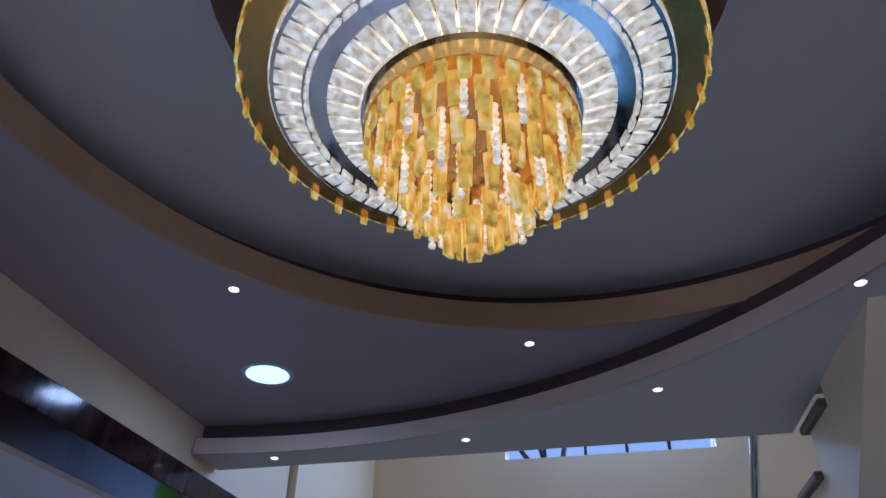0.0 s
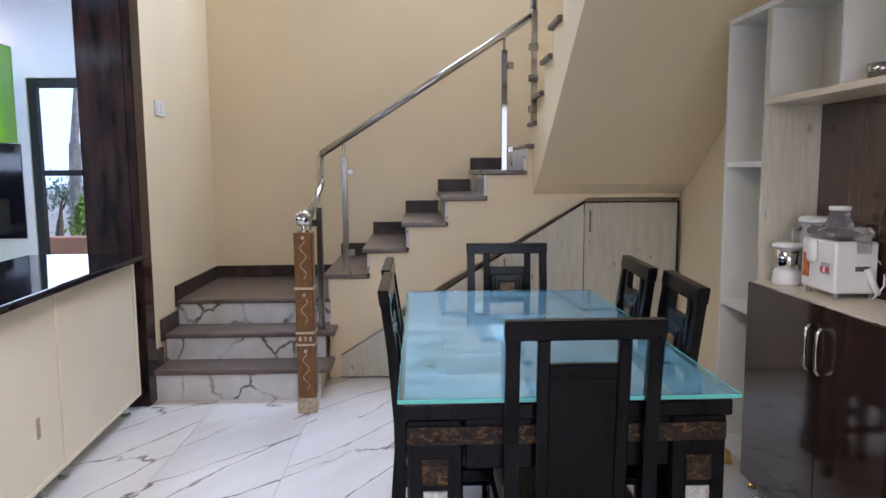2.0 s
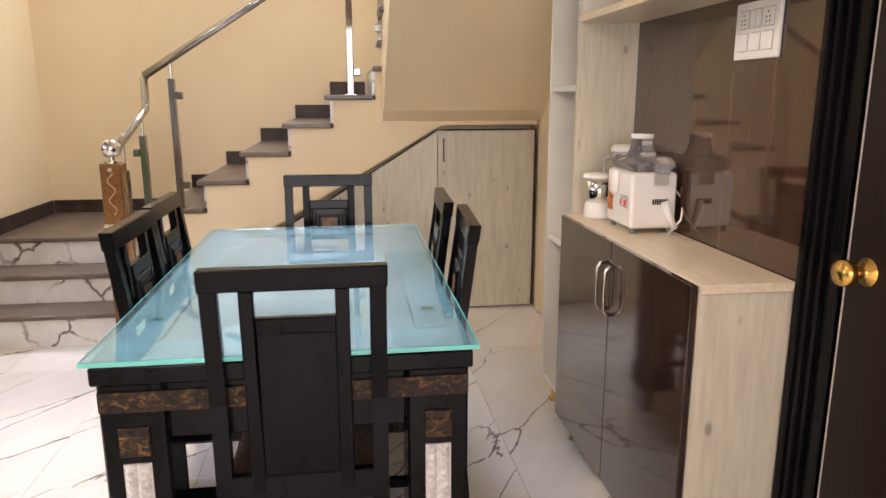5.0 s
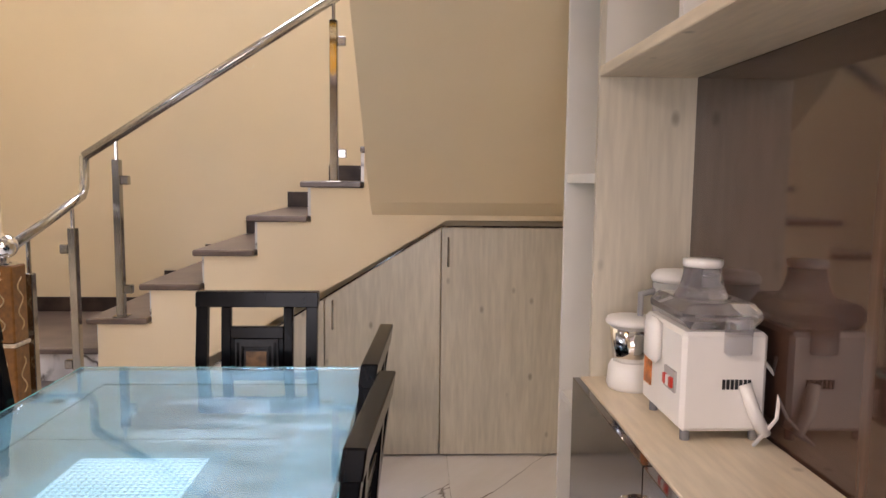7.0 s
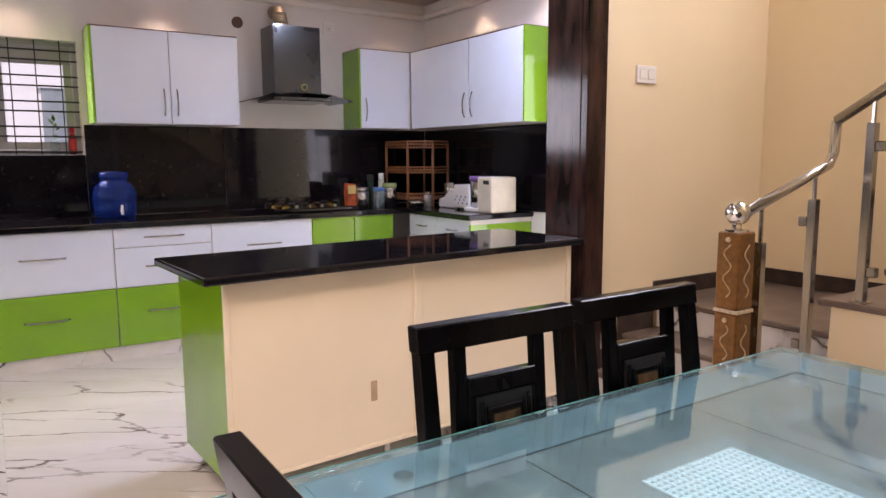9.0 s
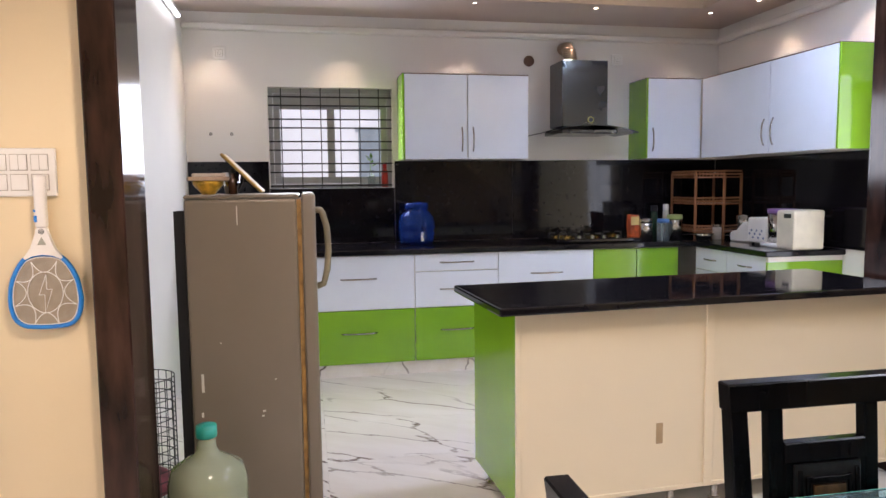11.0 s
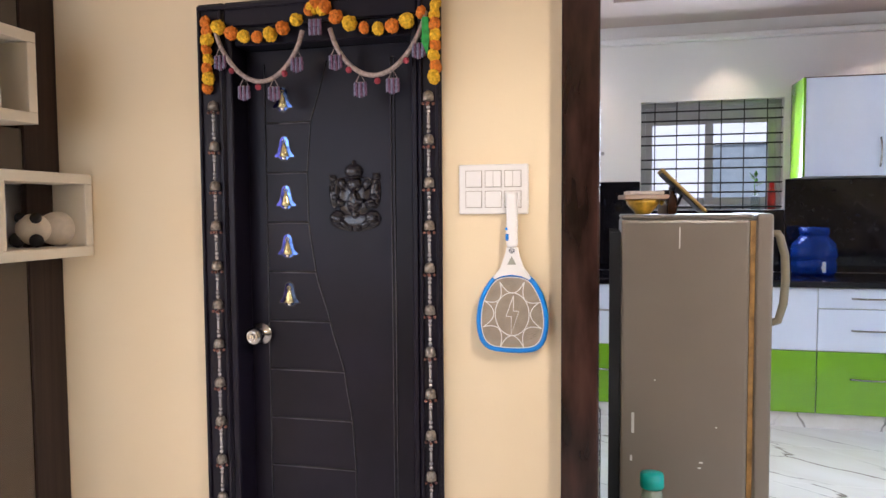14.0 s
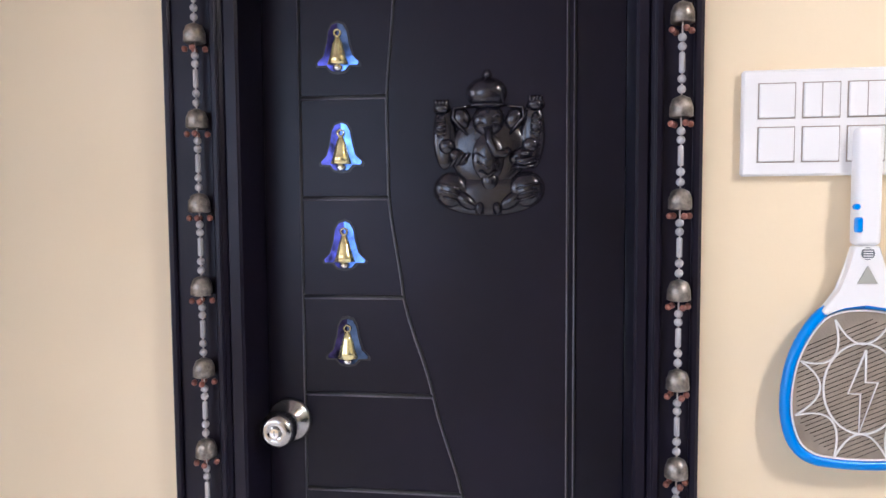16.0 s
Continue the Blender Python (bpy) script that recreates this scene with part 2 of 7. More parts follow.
def mesh_of(bm, name, smooth=False):
    bmesh.ops.recalc_face_normals(bm, faces=bm.faces[:])
    me = bpy.data.meshes.new(name)
    bm.to_mesh(me)
    bm.free()
    if smooth:
        for p in me.polygons:
            p.use_smooth = True
    return me


def thing(name, label, category, x=0, y=0, z=0, rz=0, group="", kind=""):
    e = new(name)
    e.matrix_world = pose(x, y, z, 0, 0, rz)
    e.empty_display_size = 0.1
    return tagged(e, label, category, group, kind)


def part(name, bm, material, parent, label="", smooth=False):
    ob = new(name, mesh_of(bm, name, smooth))
    ob.data.materials.append(material)
    ob.parent = parent
    if label:
        ob["label"] = label
    return ob


def single(name, bm, material, label, category, kind="", group="", smooth=False):
    ob = new(name, mesh_of(bm, name, smooth))
    ob.data.materials.append(material)
    return tagged(ob, label, category, group, kind)


def box(x0, x1, y0, y1, z0, z1, bevel=0.0, bm=None, seg=1):
    bm = bm or bmesh.new()
    r = bmesh.ops.create_cube(bm, size=1.0)
    vs = r["verts"]
    for v in vs:
        v.co = Vector(((x0 + x1) / 2 + v.co.x * (x1 - x0), (y0 + y1) / 2 + v.co.y * (y1 - y0), (z0 + z1) / 2 + v.co.z * (z1 - z0)))
    if bevel:
        es = list({e for v in vs for e in v.link_edges})
        bmesh.ops.bevel(bm, geom=es, offset=bevel, segments=seg, affect="EDGES", profile=0.6)
    return bm


def prism(points, axis, a, b, bm=None, bevel=0.0):
    """A flat outline pushed along an axis from a to b. Outline coordinates are the two other axes, in order."""
    bm = bm or bmesh.new()

    def place(p, w):
        return {"x": (w, p[0], p[1]), "y": (p[0], w, p[1]), "z": (p[0], p[1], w)}[axis]

    lo = [bm.verts.new(place(p, a)) for p in points]
    hi = [bm.verts.new(place(p, b)) for p in points]
    n = len(points)
    f = [bm.faces.new(lo[::-1]), bm.faces.new(hi)]
    for i in range(n):
        f.append(bm.faces.new((lo[i], lo[(i + 1) % n], hi[(i + 1) % n], hi[i])))
    if bevel:
        bmesh.ops.bevel(bm, geom=list({e for q in f for e in q.edges}), offset=bevel, segments=1, affect="EDGES")
    return bm


def rod(p0, p1, r0, r1=None, seg=12, bm=None, caps=True):
    bm = bm or bmesh.new()
    p0, p1 = Vector(p0), Vector(p1)
    d = p1 - p0
    m = Matrix.Translation((p0 + p1) / 2) @ d.to_track_quat("Z", "Y").to_matrix().to_4x4()
    bmesh.ops.create_cone(bm, cap_ends=caps, segments=seg, radius1=r0, radius2=r0 if r1 is None else r1, depth=d.length, matrix=m)
    return bm


def lathe(profile, x=0, y=0, z=0, seg=20, bm=None):
    """A turned shape from (radius, height) pairs."""
    bm = bm or bmesh.new()
    rings = []
    for r, h in profile:
        if r < 1e-5:
            rings.append([bm.verts.new((x, y, z + h))])
        else:
            rings.append([bm.verts.new((x + r * math.cos(2 * math.pi * i / seg), y + r * math.sin(2 * math.pi * i / seg), z + h)) for i in range(seg)])
    for a, b in zip(rings, rings[1:]):
        for i in range(seg):
            j = (i + 1) % seg
            if len(a) == 1 and len(b) == 1:
                continue
            if len(a) == 1:
                bm.faces.new((a[0], b[j], b[i]))
            elif len(b) == 1:
                bm.faces.new((a[i], a[j], b[0]))
            else:
                bm.faces.new((a[i], a[j], b[j], b[i]))
    for ring, flip in ((rings[0], True), (rings[-1], False)):
        if len(ring) > 2:
            bm.faces.new(ring[::-1] if flip else ring)
    return bm


def tube(points, r, seg=8, bm=None, square=False):
    """A tube along points; mitred at the bends."""
    bm = bm or bmesh.new()
    pts = [Vector(p) for p in points]
    prev = None
    side = None
    for i, p in enumerate(pts):
        d = ((pts[i] - pts[i - 1]).normalized() if i else Vector()) + ((pts[i + 1] - pts[i]).normalized() if i + 1 < len(pts) else Vector())
        d.normalize()
        if side is None:
            side = d.cross(Vector((0, 0, 1)))
            if side.length < 0.1:
                side = d.cross(Vector((1, 0, 0)))
        side = (side - d * side.dot(d)).normalized()
        up = side.cross(d).normalized()
        ring = [bm.verts.new(p + r * (math.cos(2 * math.pi * (k + 0.5) / seg) * side + math.sin(2 * math.pi * (k + 0.5) / seg) * up)) for k in range(seg)]
        if prev:
            for k in range(seg):
                bm.faces.new((prev[k], prev[(k + 1) % seg], ring[(k + 1) % seg], ring[k]))
        else:
            bm.faces.new(ring[::-1])
        prev = ring
    bm.faces.new(prev)
    return bm


def ball(x, y, z, r, bm=None, u=16, v=10, sz=1.0):
    bm = bm or bmesh.new()
    bmesh.ops.create_uvsphere(bm, u_segments=u, v_segments=v, radius=r, matrix=Matrix.Translation((x, y, z)) @ Matrix.Diagonal((1, 1, sz, 1)))
    return bm


def wall(name, x0, x1, y0, y1, z0, z1, material, label, holes=(), along="y"):
    """A wall slab with rectangular openings (a0, a1, z0, z1) measured along it."""
    bm = bmesh.new()
    lo, hi = (y0, y1) if along == "y" else (x0, x1)
    cuts_a = sorted({lo, hi, *[h[0] for h in holes], *[h[1] for h in holes]})
    cuts_z = sorted({z0, z1, *[h[2] for h in holes], *[h[3] for h in holes]})
    solid = {}
    for i, (a, b) in enumerate(zip(cuts_a, cuts_a[1:])):
        for k, (c, d) in enumerate(zip(cuts_z, cuts_z[1:])):
            mid, mz = (a + b) / 2, (c + d) / 2
            solid[i, k] = not any(h[0] < mid < h[1] and h[2] < mz < h[3] for h in holes)
    t0, t1 = (x0, x1) if along == "y" else (y0, y1)

    def vert(w, a, z):
        return (w, a, z) if along == "y" else (a, w, z)

    cache = {}

    def v(w, a, z):
        key = (round(w, 4), round(a, 4), round(z, 4))
        if key not in cache:
            cache[key] = bm.verts.new(vert(*key))
        return cache[key]

    for (i, k), s in solid.items():
        if not s:
            continue
        a, b, c, d = cuts_a[i], cuts_a[i + 1], cuts_z[k], cuts_z[k + 1]
        for w in (t0, t1):
            bm.faces.new((v(w, a, c), v(w, b, c), v(w, b, d), v(w, a, d)))
        for (di, dk), (p, q) in {(-1, 0): ((a, c), (a, d)), (1, 0): ((b, c), (b, d)), (0, -1): ((a, c), (b, c)), (0, 1): ((a, d), (b, d))}.items():
            if not solid.get((i + di, k + dk), False):
                bm.faces.new((v(t0, *p), v(t1, *p), v(t1, *q), v(t0, *q)))
    return single(name, bm, material, label, "wall", "structure")


def arc(cx, cy, r, a0, a1, n=48):
    return [(cx + r * math.cos(a0 + (a1 - a0) * i / n), cy + r * math.sin(a0 + (a1 - a0) * i / n)) for i in range(n + 1)]


# ---------------------------------------------------------------- structure
XK0, XK1 = -3.65, -0.65      # kitchen
XW, XE = -0.27, 2.78         # door wall, east wall
YB = 6.01                    # stair back wall
TOP = 5.3
single("floor", box(-3.9, 3.0, -3.2, 6.2, -0.15, -0.008), MARBLE, "white marble floor bed under the large tiles", "floor", "structure")
wall("wall_door_side", -0.40, XW, -3.0, 1.045, 0, 2.95, CREAM, "smooth cream painted wall with a black door", [(-0.018, 0.62, -1, 2.0)])
wall("wall_kitchen_south", -3.8, -0.40, 0.66, 0.79, 0, 2.95, KITCHEN_WALL, "pale painted kitchen wall")
wall("wall_kitchen_return", -0.52, -0.40, 0.79, 1.045, 0, 2.95, KITCHEN_WALL, "short pale return wall beside the opening")
wall("wall_kitchen_west", -3.80, XK0, 0.79, 5.42, 0, 2.95, KITCHEN_WALL, "pale kitchen wall with a barred window", [(1.41, 2.39, 1.395, 2.19)])
wall("wall_kitchen_north", -3.65, -0.93, 5.30, 5.42, 0, 2.95, KITCHEN_WALL, "pale kitchen wall with a glazed door", [(-1.70, -0.96, 0.0, 2.06)], "x")
wall("wall_stair_west", -0.93, -0.65, 4.556, 6.15, 0, TOP, CREAM, "tall cream wall beside the stair")
wall("wall_stair_north", -0.65, 2.9, YB, 6.15, 0, TOP, CREAM, "tall cream stairwell wall with a high window", [(0.37, 1.89, 3.485, 4.75)], "x")
wall("wall_east", XE, 2.92, -3.0, YB, 0, TOP, CREAM, "cream wall with a door opening and an added side window out of view", [(-1.65, -0.25, 0.9, 2.3), (1.05, 1.985, -1, 2.06)])
wall("wall_south", -0.4, 2.92, -3.15, -3.0, 0, 2.95, CREAM, "cream living room wall out of view with an added wide window", [(-0.15, 2.55, 0.9, 2.5)], "x")
wall("wall_upper_south", -0.93, 2.78, 1.5, 1.62, 3.25, TOP, CREAM, "cream upper floor wall", (), "x")
wall("wall_upper_west", -0.93, -0.80, 1.62, 4.53, 3.25, TOP, CREAM, "cream upper floor wall")
single("ceiling_upper", box(-0.95, 2.92, 1.5, 6.15, TOP, TOP + 0.12), CEIL_LIGHT, "plain upper floor ceiling", "ceiling", "structure")

# ceiling: main level, round recess, curved lower band
C1 = (-0.224, 1.112, 2.432)
C2 = (1.076, 1.631, 1.3286)
ZM, ZB = 2.905, 2.762


def holed_sheet(x0, x1, y0, y1, c, z0, z1):
    """A slab with a round hole, in quarter sectors."""
    bm = bmesh.new()
    n = 24
    corners = {0: (x1, y1), 1: (x0, y1), 2: (x0, y0), 3: (x1, y0)}
    for q in range(4):
        a0 = q * math.pi / 2
        ar = arc(c[0], c[1], c[2], a0, a0 + math.pi / 2, n)
        ends = {0: ((x1, c[1]), (c[0], y1)), 1: ((c[0], y1), (x0, c[1])), 2: ((x0, c[1]), (c[0], y0)), 3: ((c[0], y0), (x1, c[1]))}[q]
        prism(ar[::-1] + [ends[0], corners[q], ends[1]], "z", z0, z1, bm)
    bmesh.ops.remove_doubles(bm, verts=bm.verts[:], dist=1e-4)
    return bm


def ring_wall(c, z0, z1, t, a0=0.0, a1=2 * math.pi, n=96, bm=None):
    inner, outer = arc(c[0], c[1], c[2], a0, a1, n), arc(c[0], c[1], c[2] + t, a0, a1, n)
    bm = bm or bmesh.new()
    for i in range(n):
        prism([inner[i], inner[i + 1], outer[i + 1], outer[i]], "z", z0, z1, bm)
    bmesh.ops.remove_doubles(bm, verts=bm.verts[:], dist=1e-4)
    return bm


single("ceiling", holed_sheet(-0.68, 2.78, -3.0, 3.70, C2, ZM, ZM + 0.03), CEIL, "taupe false ceiling with a round recess", "ceiling", "structure")
single("ceiling_west", box(-0.93, -0.682, -3.0, 3.70, ZM, ZM + 0.03), CEIL, "taupe false ceiling strip", "ceiling", "structure")
single("ceiling_recess", box(-0.6, 2.77, 0.1, 3.4, 3.09, 3.12), CEIL_LIGHT, "grey beige ceiling disc above the chandelier", "ceiling", "structure")
single("ceiling_recess_rim", ring_wall((C2[0], C2[1], C2[2] - 0.012), ZM - 0.004, 3.0, 0.012), FASCIA, "brown rim of the round ceiling recess", "trim", "structure")
single("ceiling_recess_cove", ring_wall((C2[0], C2[1], C2[2] + 0.10), 2.94, 3.09, 0.02), COVE_SHADE, "cove behind the recess rim, coloured dark for its shade", "trim", "structure")
# lower band outside the large circle
a_left = math.acos((-0.68 - C1[0]) / C1[2])


def band_outline(r):
    al, ar_ = math.acos((-0.68 - C1[0]) / r), math.asin((0.4 - C1[1]) / r)
    return arc(C1[0], C1[1], r, al, ar_, 60) + [(2.78, 0.4), (2.78, 2.74), (1.78, 2.74), (1.78, 3.715), (-0.68, 3.715)]


single("ceiling_band", prism(band_outline(C1[2]), "z", ZB, ZB + 0.062), CEIL_LIGHT, "lower curved beige ceiling band with downlights", "ceiling", "structure")
single("ceiling_band_cove", prism(band_outline(C1[2] + 0.045), "z", ZB + 0.062, ZM - 0.001), COVE_SHADE, "cove above the curved ceiling band, coloured dark for its shade", "trim", "structure")
single("ceiling_band_edge", ring_wall((C1[0], C1[1], C1[2] - 0.01), ZB - 0.003, ZB + 0.065, 0.0098, math.asin((0.4 - C1[1]) / C1[2]), a_left, 60), BAND_EDGE, "beige brown edge of the curved ceiling band", "trim", "structure")
single("floor_upper", box(-0.93, 1.78, -3.0, 3.725, 3.245, 3.30), CEIL_LIGHT, "upper floor slab", "floor", "structure")
single("slab_edge", box(-0.68, 1.78, 3.7155, 3.73, ZB, 3.245), CEIL_LIGHT, "beige painted edge of the upper floor slab", "trim", "structure")
single("beam_over_opening", box(-0.93, -0.69, 1.045, 4.53, 2.674, 3.25), CREAM, "cream painted beam above the kitchen opening", "wall", "structure")
single("wall_west_upper", box(-0.42, -0.40, -3.0, 1.045, 2.9, 3.25), CREAM, "cream wall strip", "wall", "structure")

# granite lining of the kitchen opening
def opening_lining():
    e = thing("opening_trim", "polished dark granite lining of the kitchen opening", "trim", kind="structure")
    part("lintel", box(-0.94, -0.6902, 1.15, 4.55, 2.57, 2.6738, 0.004), BROWN_GRANITE, e)
    part("lintel_face", box(-0.69, -0.632, 1.15, 4.562, 2.565, 2.678, 0.004), BROWN_GRANITE, e)
    part("right_jamb", box(-0.94, -0.672, 4.42, 4.554, 0, 2.57, 0.004), BROWN_GRANITE, e)
    part("right_face", box(-0.6715, -0.622, 4.42, 4.562, 0, 2.5648, 0.005), BROWN_GRANITE, e)
    part("left_face", box(-0.40, -0.205, 1.046, 1.15, 0, 2.9, 0.005), BROWN_GRANITE, e)
    part("left_jamb", box(-0.52, -0.401, 1.046, 1.145, 0, 2.9, 0.004), BROWN_GRANITE, e)
    return e


opening_lining()
# kitchen ceiling with a tray
def kitchen_ceiling():
    bm = bmesh.new()
    x0, x1, y0, y1 = -3.65, -0.93, 0.79, 5.30
    a0, a1, b0, b1 = -3.0, -1.35, 1.2, 4.75
    for q in ((x0, a0, y0, y1), (a1, x1, y0, y1), (a0, a1, y0, b0), (a0, a1, b1, y1)):
        box(q[0], q[1], q[2], q[3], 2.75, 2.86, 0, bm)
    box(x0, x1, y0, y1, 2.92, 2.95, 0, bm)
    box(-2.80, -1.55, 1.95, 4.40, 2.80, 2.83, 0, bm)
    return single("ceiling_kitchen", bm, KITCHEN_CEIL, "kitchen false ceiling with a stepped tray", "ceiling", "structure")


kitchen_ceiling()
for a, b, c, d in ((-2.76, -2.74, 1.99, 4.36), (-1.61, -1.59, 1.99, 4.36), (-2.735, -1.615, 1.99, 2.01), (-2.735, -1.615, 4.34, 4.36)):
    single("cove_light", box(a, b, c, d, 2.8302, 2.842), glowing("pale_green_cove_led", (0.90, 1.0, 0.62), 16.0), "pale green LED strip lit along the ceiling tray", "strip light")
single("cornice", box(-3.65, -3.60, 0.79, 5.30, 2.61, 2.66, 0.01), KITCHEN_WALL, "thin plaster cornice line on the kitchen wall", "trim", "structure")
single("cornice", box(-3.60, -0.93, 5.25, 5.30, 2.61, 2.66, 0.01), KITCHEN_WALL, "thin plaster cornice line on the kitchen wall", "trim", "structure")

# ---------------------------------------------------------------- stair
RISE = 0.172


def lower_stair():
    e = thing("staircase", "stair with brown granite treads, marble risers and cream sides", "staircase", kind="structure")
    xl, xr = -0.635, 0.37
    front = [(4.50, 0.195), (4.735, 0.370), (5.0, 0.545)]
    z0 = 0
    for i, (y, z) in enumerate(front):
        part("riser", box(xl, xr + 0.02, y + 0.03, y + 0.05, z0, z - 0.03), RISER, e, "white veined marble riser")
        back = front[i + 1][0] + 0.05 if i < 2 else YB - 0.003
        part("tread", box(xl, xr + 0.08, y, back, z - 0.03, z, 0.006), TREAD, e)
        part("step_core", box(xl, xr, y + 0.05, YB - 0.004, z0, z - 0.031), CREAM, e)
        z0 = z
    # flight along the back wall
    n = 6
    prof = [(0.37, 0.0)]
    for k in range(n):
        x = 0.37 + 0.2655 * k + 0.02
        z = 0.716 + RISE * k
        part("riser", box(x, x + 0.018, 4.985, YB - 0.004, z - RISE, z - 0.03), RISER, e, "white veined marble riser")
        if k < 5:
            part("tread", box(x - 0.03, x + 0.27, 4.925, YB - 0.004, z - 0.03, z, 0.006), TREAD, e)
            part("step_skirting", box(x - 0.02, x + 0.245, YB - 0.018, YB - 0.0035, z + 0.002, z + 0.10), SKIRT, e, "dark granite stair skirting")
        prof += [(x + 0.018, z - RISE - 0.031 if k else 0.0), (x + 0.018, z - 0.031)]
    prof = prof[1:]
    top = prof[-1]
    outline = [(0.388, 0.0)] + [p for p in prof[1:]] + [(XE - 0.003, top[1]), (XE - 0.003, 1.215), (2.15, 1.215), (0.90, 0.48), (0.45, 0.0)]
    part("side_wall", prism(outline, "y", 4.955, 5.10), CREAM, e, "cream painted stair side")
    part("core", prism([(0.389, 0.0), (0.389, 0.5), (1.72, 1.36), (2.776, 1.36), (2.776, 0.0)], "y", 5.101, YB - 0.005), CREAM, e)
    part("upper_landing", box(1.72, XE - 0.004, 4.90, YB - 0.004, 1.546, 1.576, 0.006), TREAD, e)
    # upper flight coming back towards the room
    ny = [5.06, 4.835, 4.585, 4.325, 4.065, 3.80, 3.53, 3.27]
    nz = [1.722, 1.885, 2.062, 2.218, 2.382, 2.545, 2.71, 2.95]
    for k, (y, z) in enumerate(zip(ny, nz)):
        nxt = ny[k + 1] if k + 1 < len(ny) else y - 0.26
        if k < 7:
            part("tread", box(1.748, XE - 0.004, nxt - 0.028, y, z - 0.03, z, 0.006), TREAD, e)
    bm = bmesh.new()

    def soffit(y):
        return 1.207 + max(4.955 - y, 0) * (2.77 - 1.207) / (4.955 - 2.66)

    edges = [5.10] + [y - 0.03 for y in ny] + [2.66]
    tops = [1.545] + [z - 0.031 for z in nz]
    for k, zt in enumerate(tops):
        a, b = edges[k], edges[k + 1]
        prism([(a, soffit(a)), (a, zt), (b, zt), (b, soffit(b))], "x", 1.775, XE - 0.004, bm)
    bmesh.ops.remove_doubles(bm, verts=bm.verts[:], dist=1e-4)
    part("upper_flight", bm, CREAM, e, "cream painted upper flight and soffit")
    # skirting on the walls
    part("landing_skirting", box(-0.632, 0.38, YB - 0.018, YB - 0.0035, 0.547, 0.64), SKIRT, e, "dark granite skirting")
    part("landing_skirting", box(-0.648, -0.634, 5.0, YB - 0.019, 0.5, 0.64), SKIRT, e, "dark granite skirting")
    part("landing_skirting", box(-0.648, -0.634, 4.71, 4.998, 0.33, 0.47), SKIRT, e, "dark granite skirting")
    part("landing_skirting", box(-0.648, -0.634, 4.54, 4.708, 0.0, 0.30), SKIRT, e, "dark granite skirting")
    return e


lower_stair()


def under_stair_cupboard():
    e = thing("under_stair_cupboard", "pale oak laminate cupboard doors under the stair", "cupboard")
    y0, y1 = 4.93, 4.953

    def zt(x):
        return min(1.192, 0.035 + (x - 0.25) * 0.617)

    for a, b, k in ((0.47, 0.93, 0), (0.936, 1.535, 1), (1.541, 2.118, 2), (2.124, 2.752, 3)):
        d = part("door", prism([(a, 0.012), (b, 0.012), (b, zt(b) - 0.012), (a, zt(a) - 0.012)], "y", y0, y1), OAK, e)
        if k:
            hx = {1: 1.495, 2: 1.58, 3: 2.157}[k]
            hz = {1: 0.70, 2: 0.74, 3: 1.06}[k]
            part("handle", tube([(hx, y0 - 0.001, hz - 0.07), (hx, y0 - 0.022, hz - 0.07), (hx, y0 - 0.022, hz + 0.07), (hx, y0 - 0.001, hz + 0.07)], 0.006, 6), STEEL, d, "slim steel handle")
    part("edge_strip", prism([(0.47, 0.157), (2.121, 1.183), (2.121, 1.191), (0.47, 0.165)], "y", 4.926, 4.952), WENGE, e, "thin dark edge strip")
    part("edge_strip", box(2.122, 2.764, 4.926, 4.952, 1.183, 1.191), WENGE, e, "thin dark edge strip")
    part("edge_strip", box(2.754, 2.764, 4.926, 4.952, 0.01, 1.182), WENGE, e, "thin dark edge strip")
    return e


under_stair_cupboard()


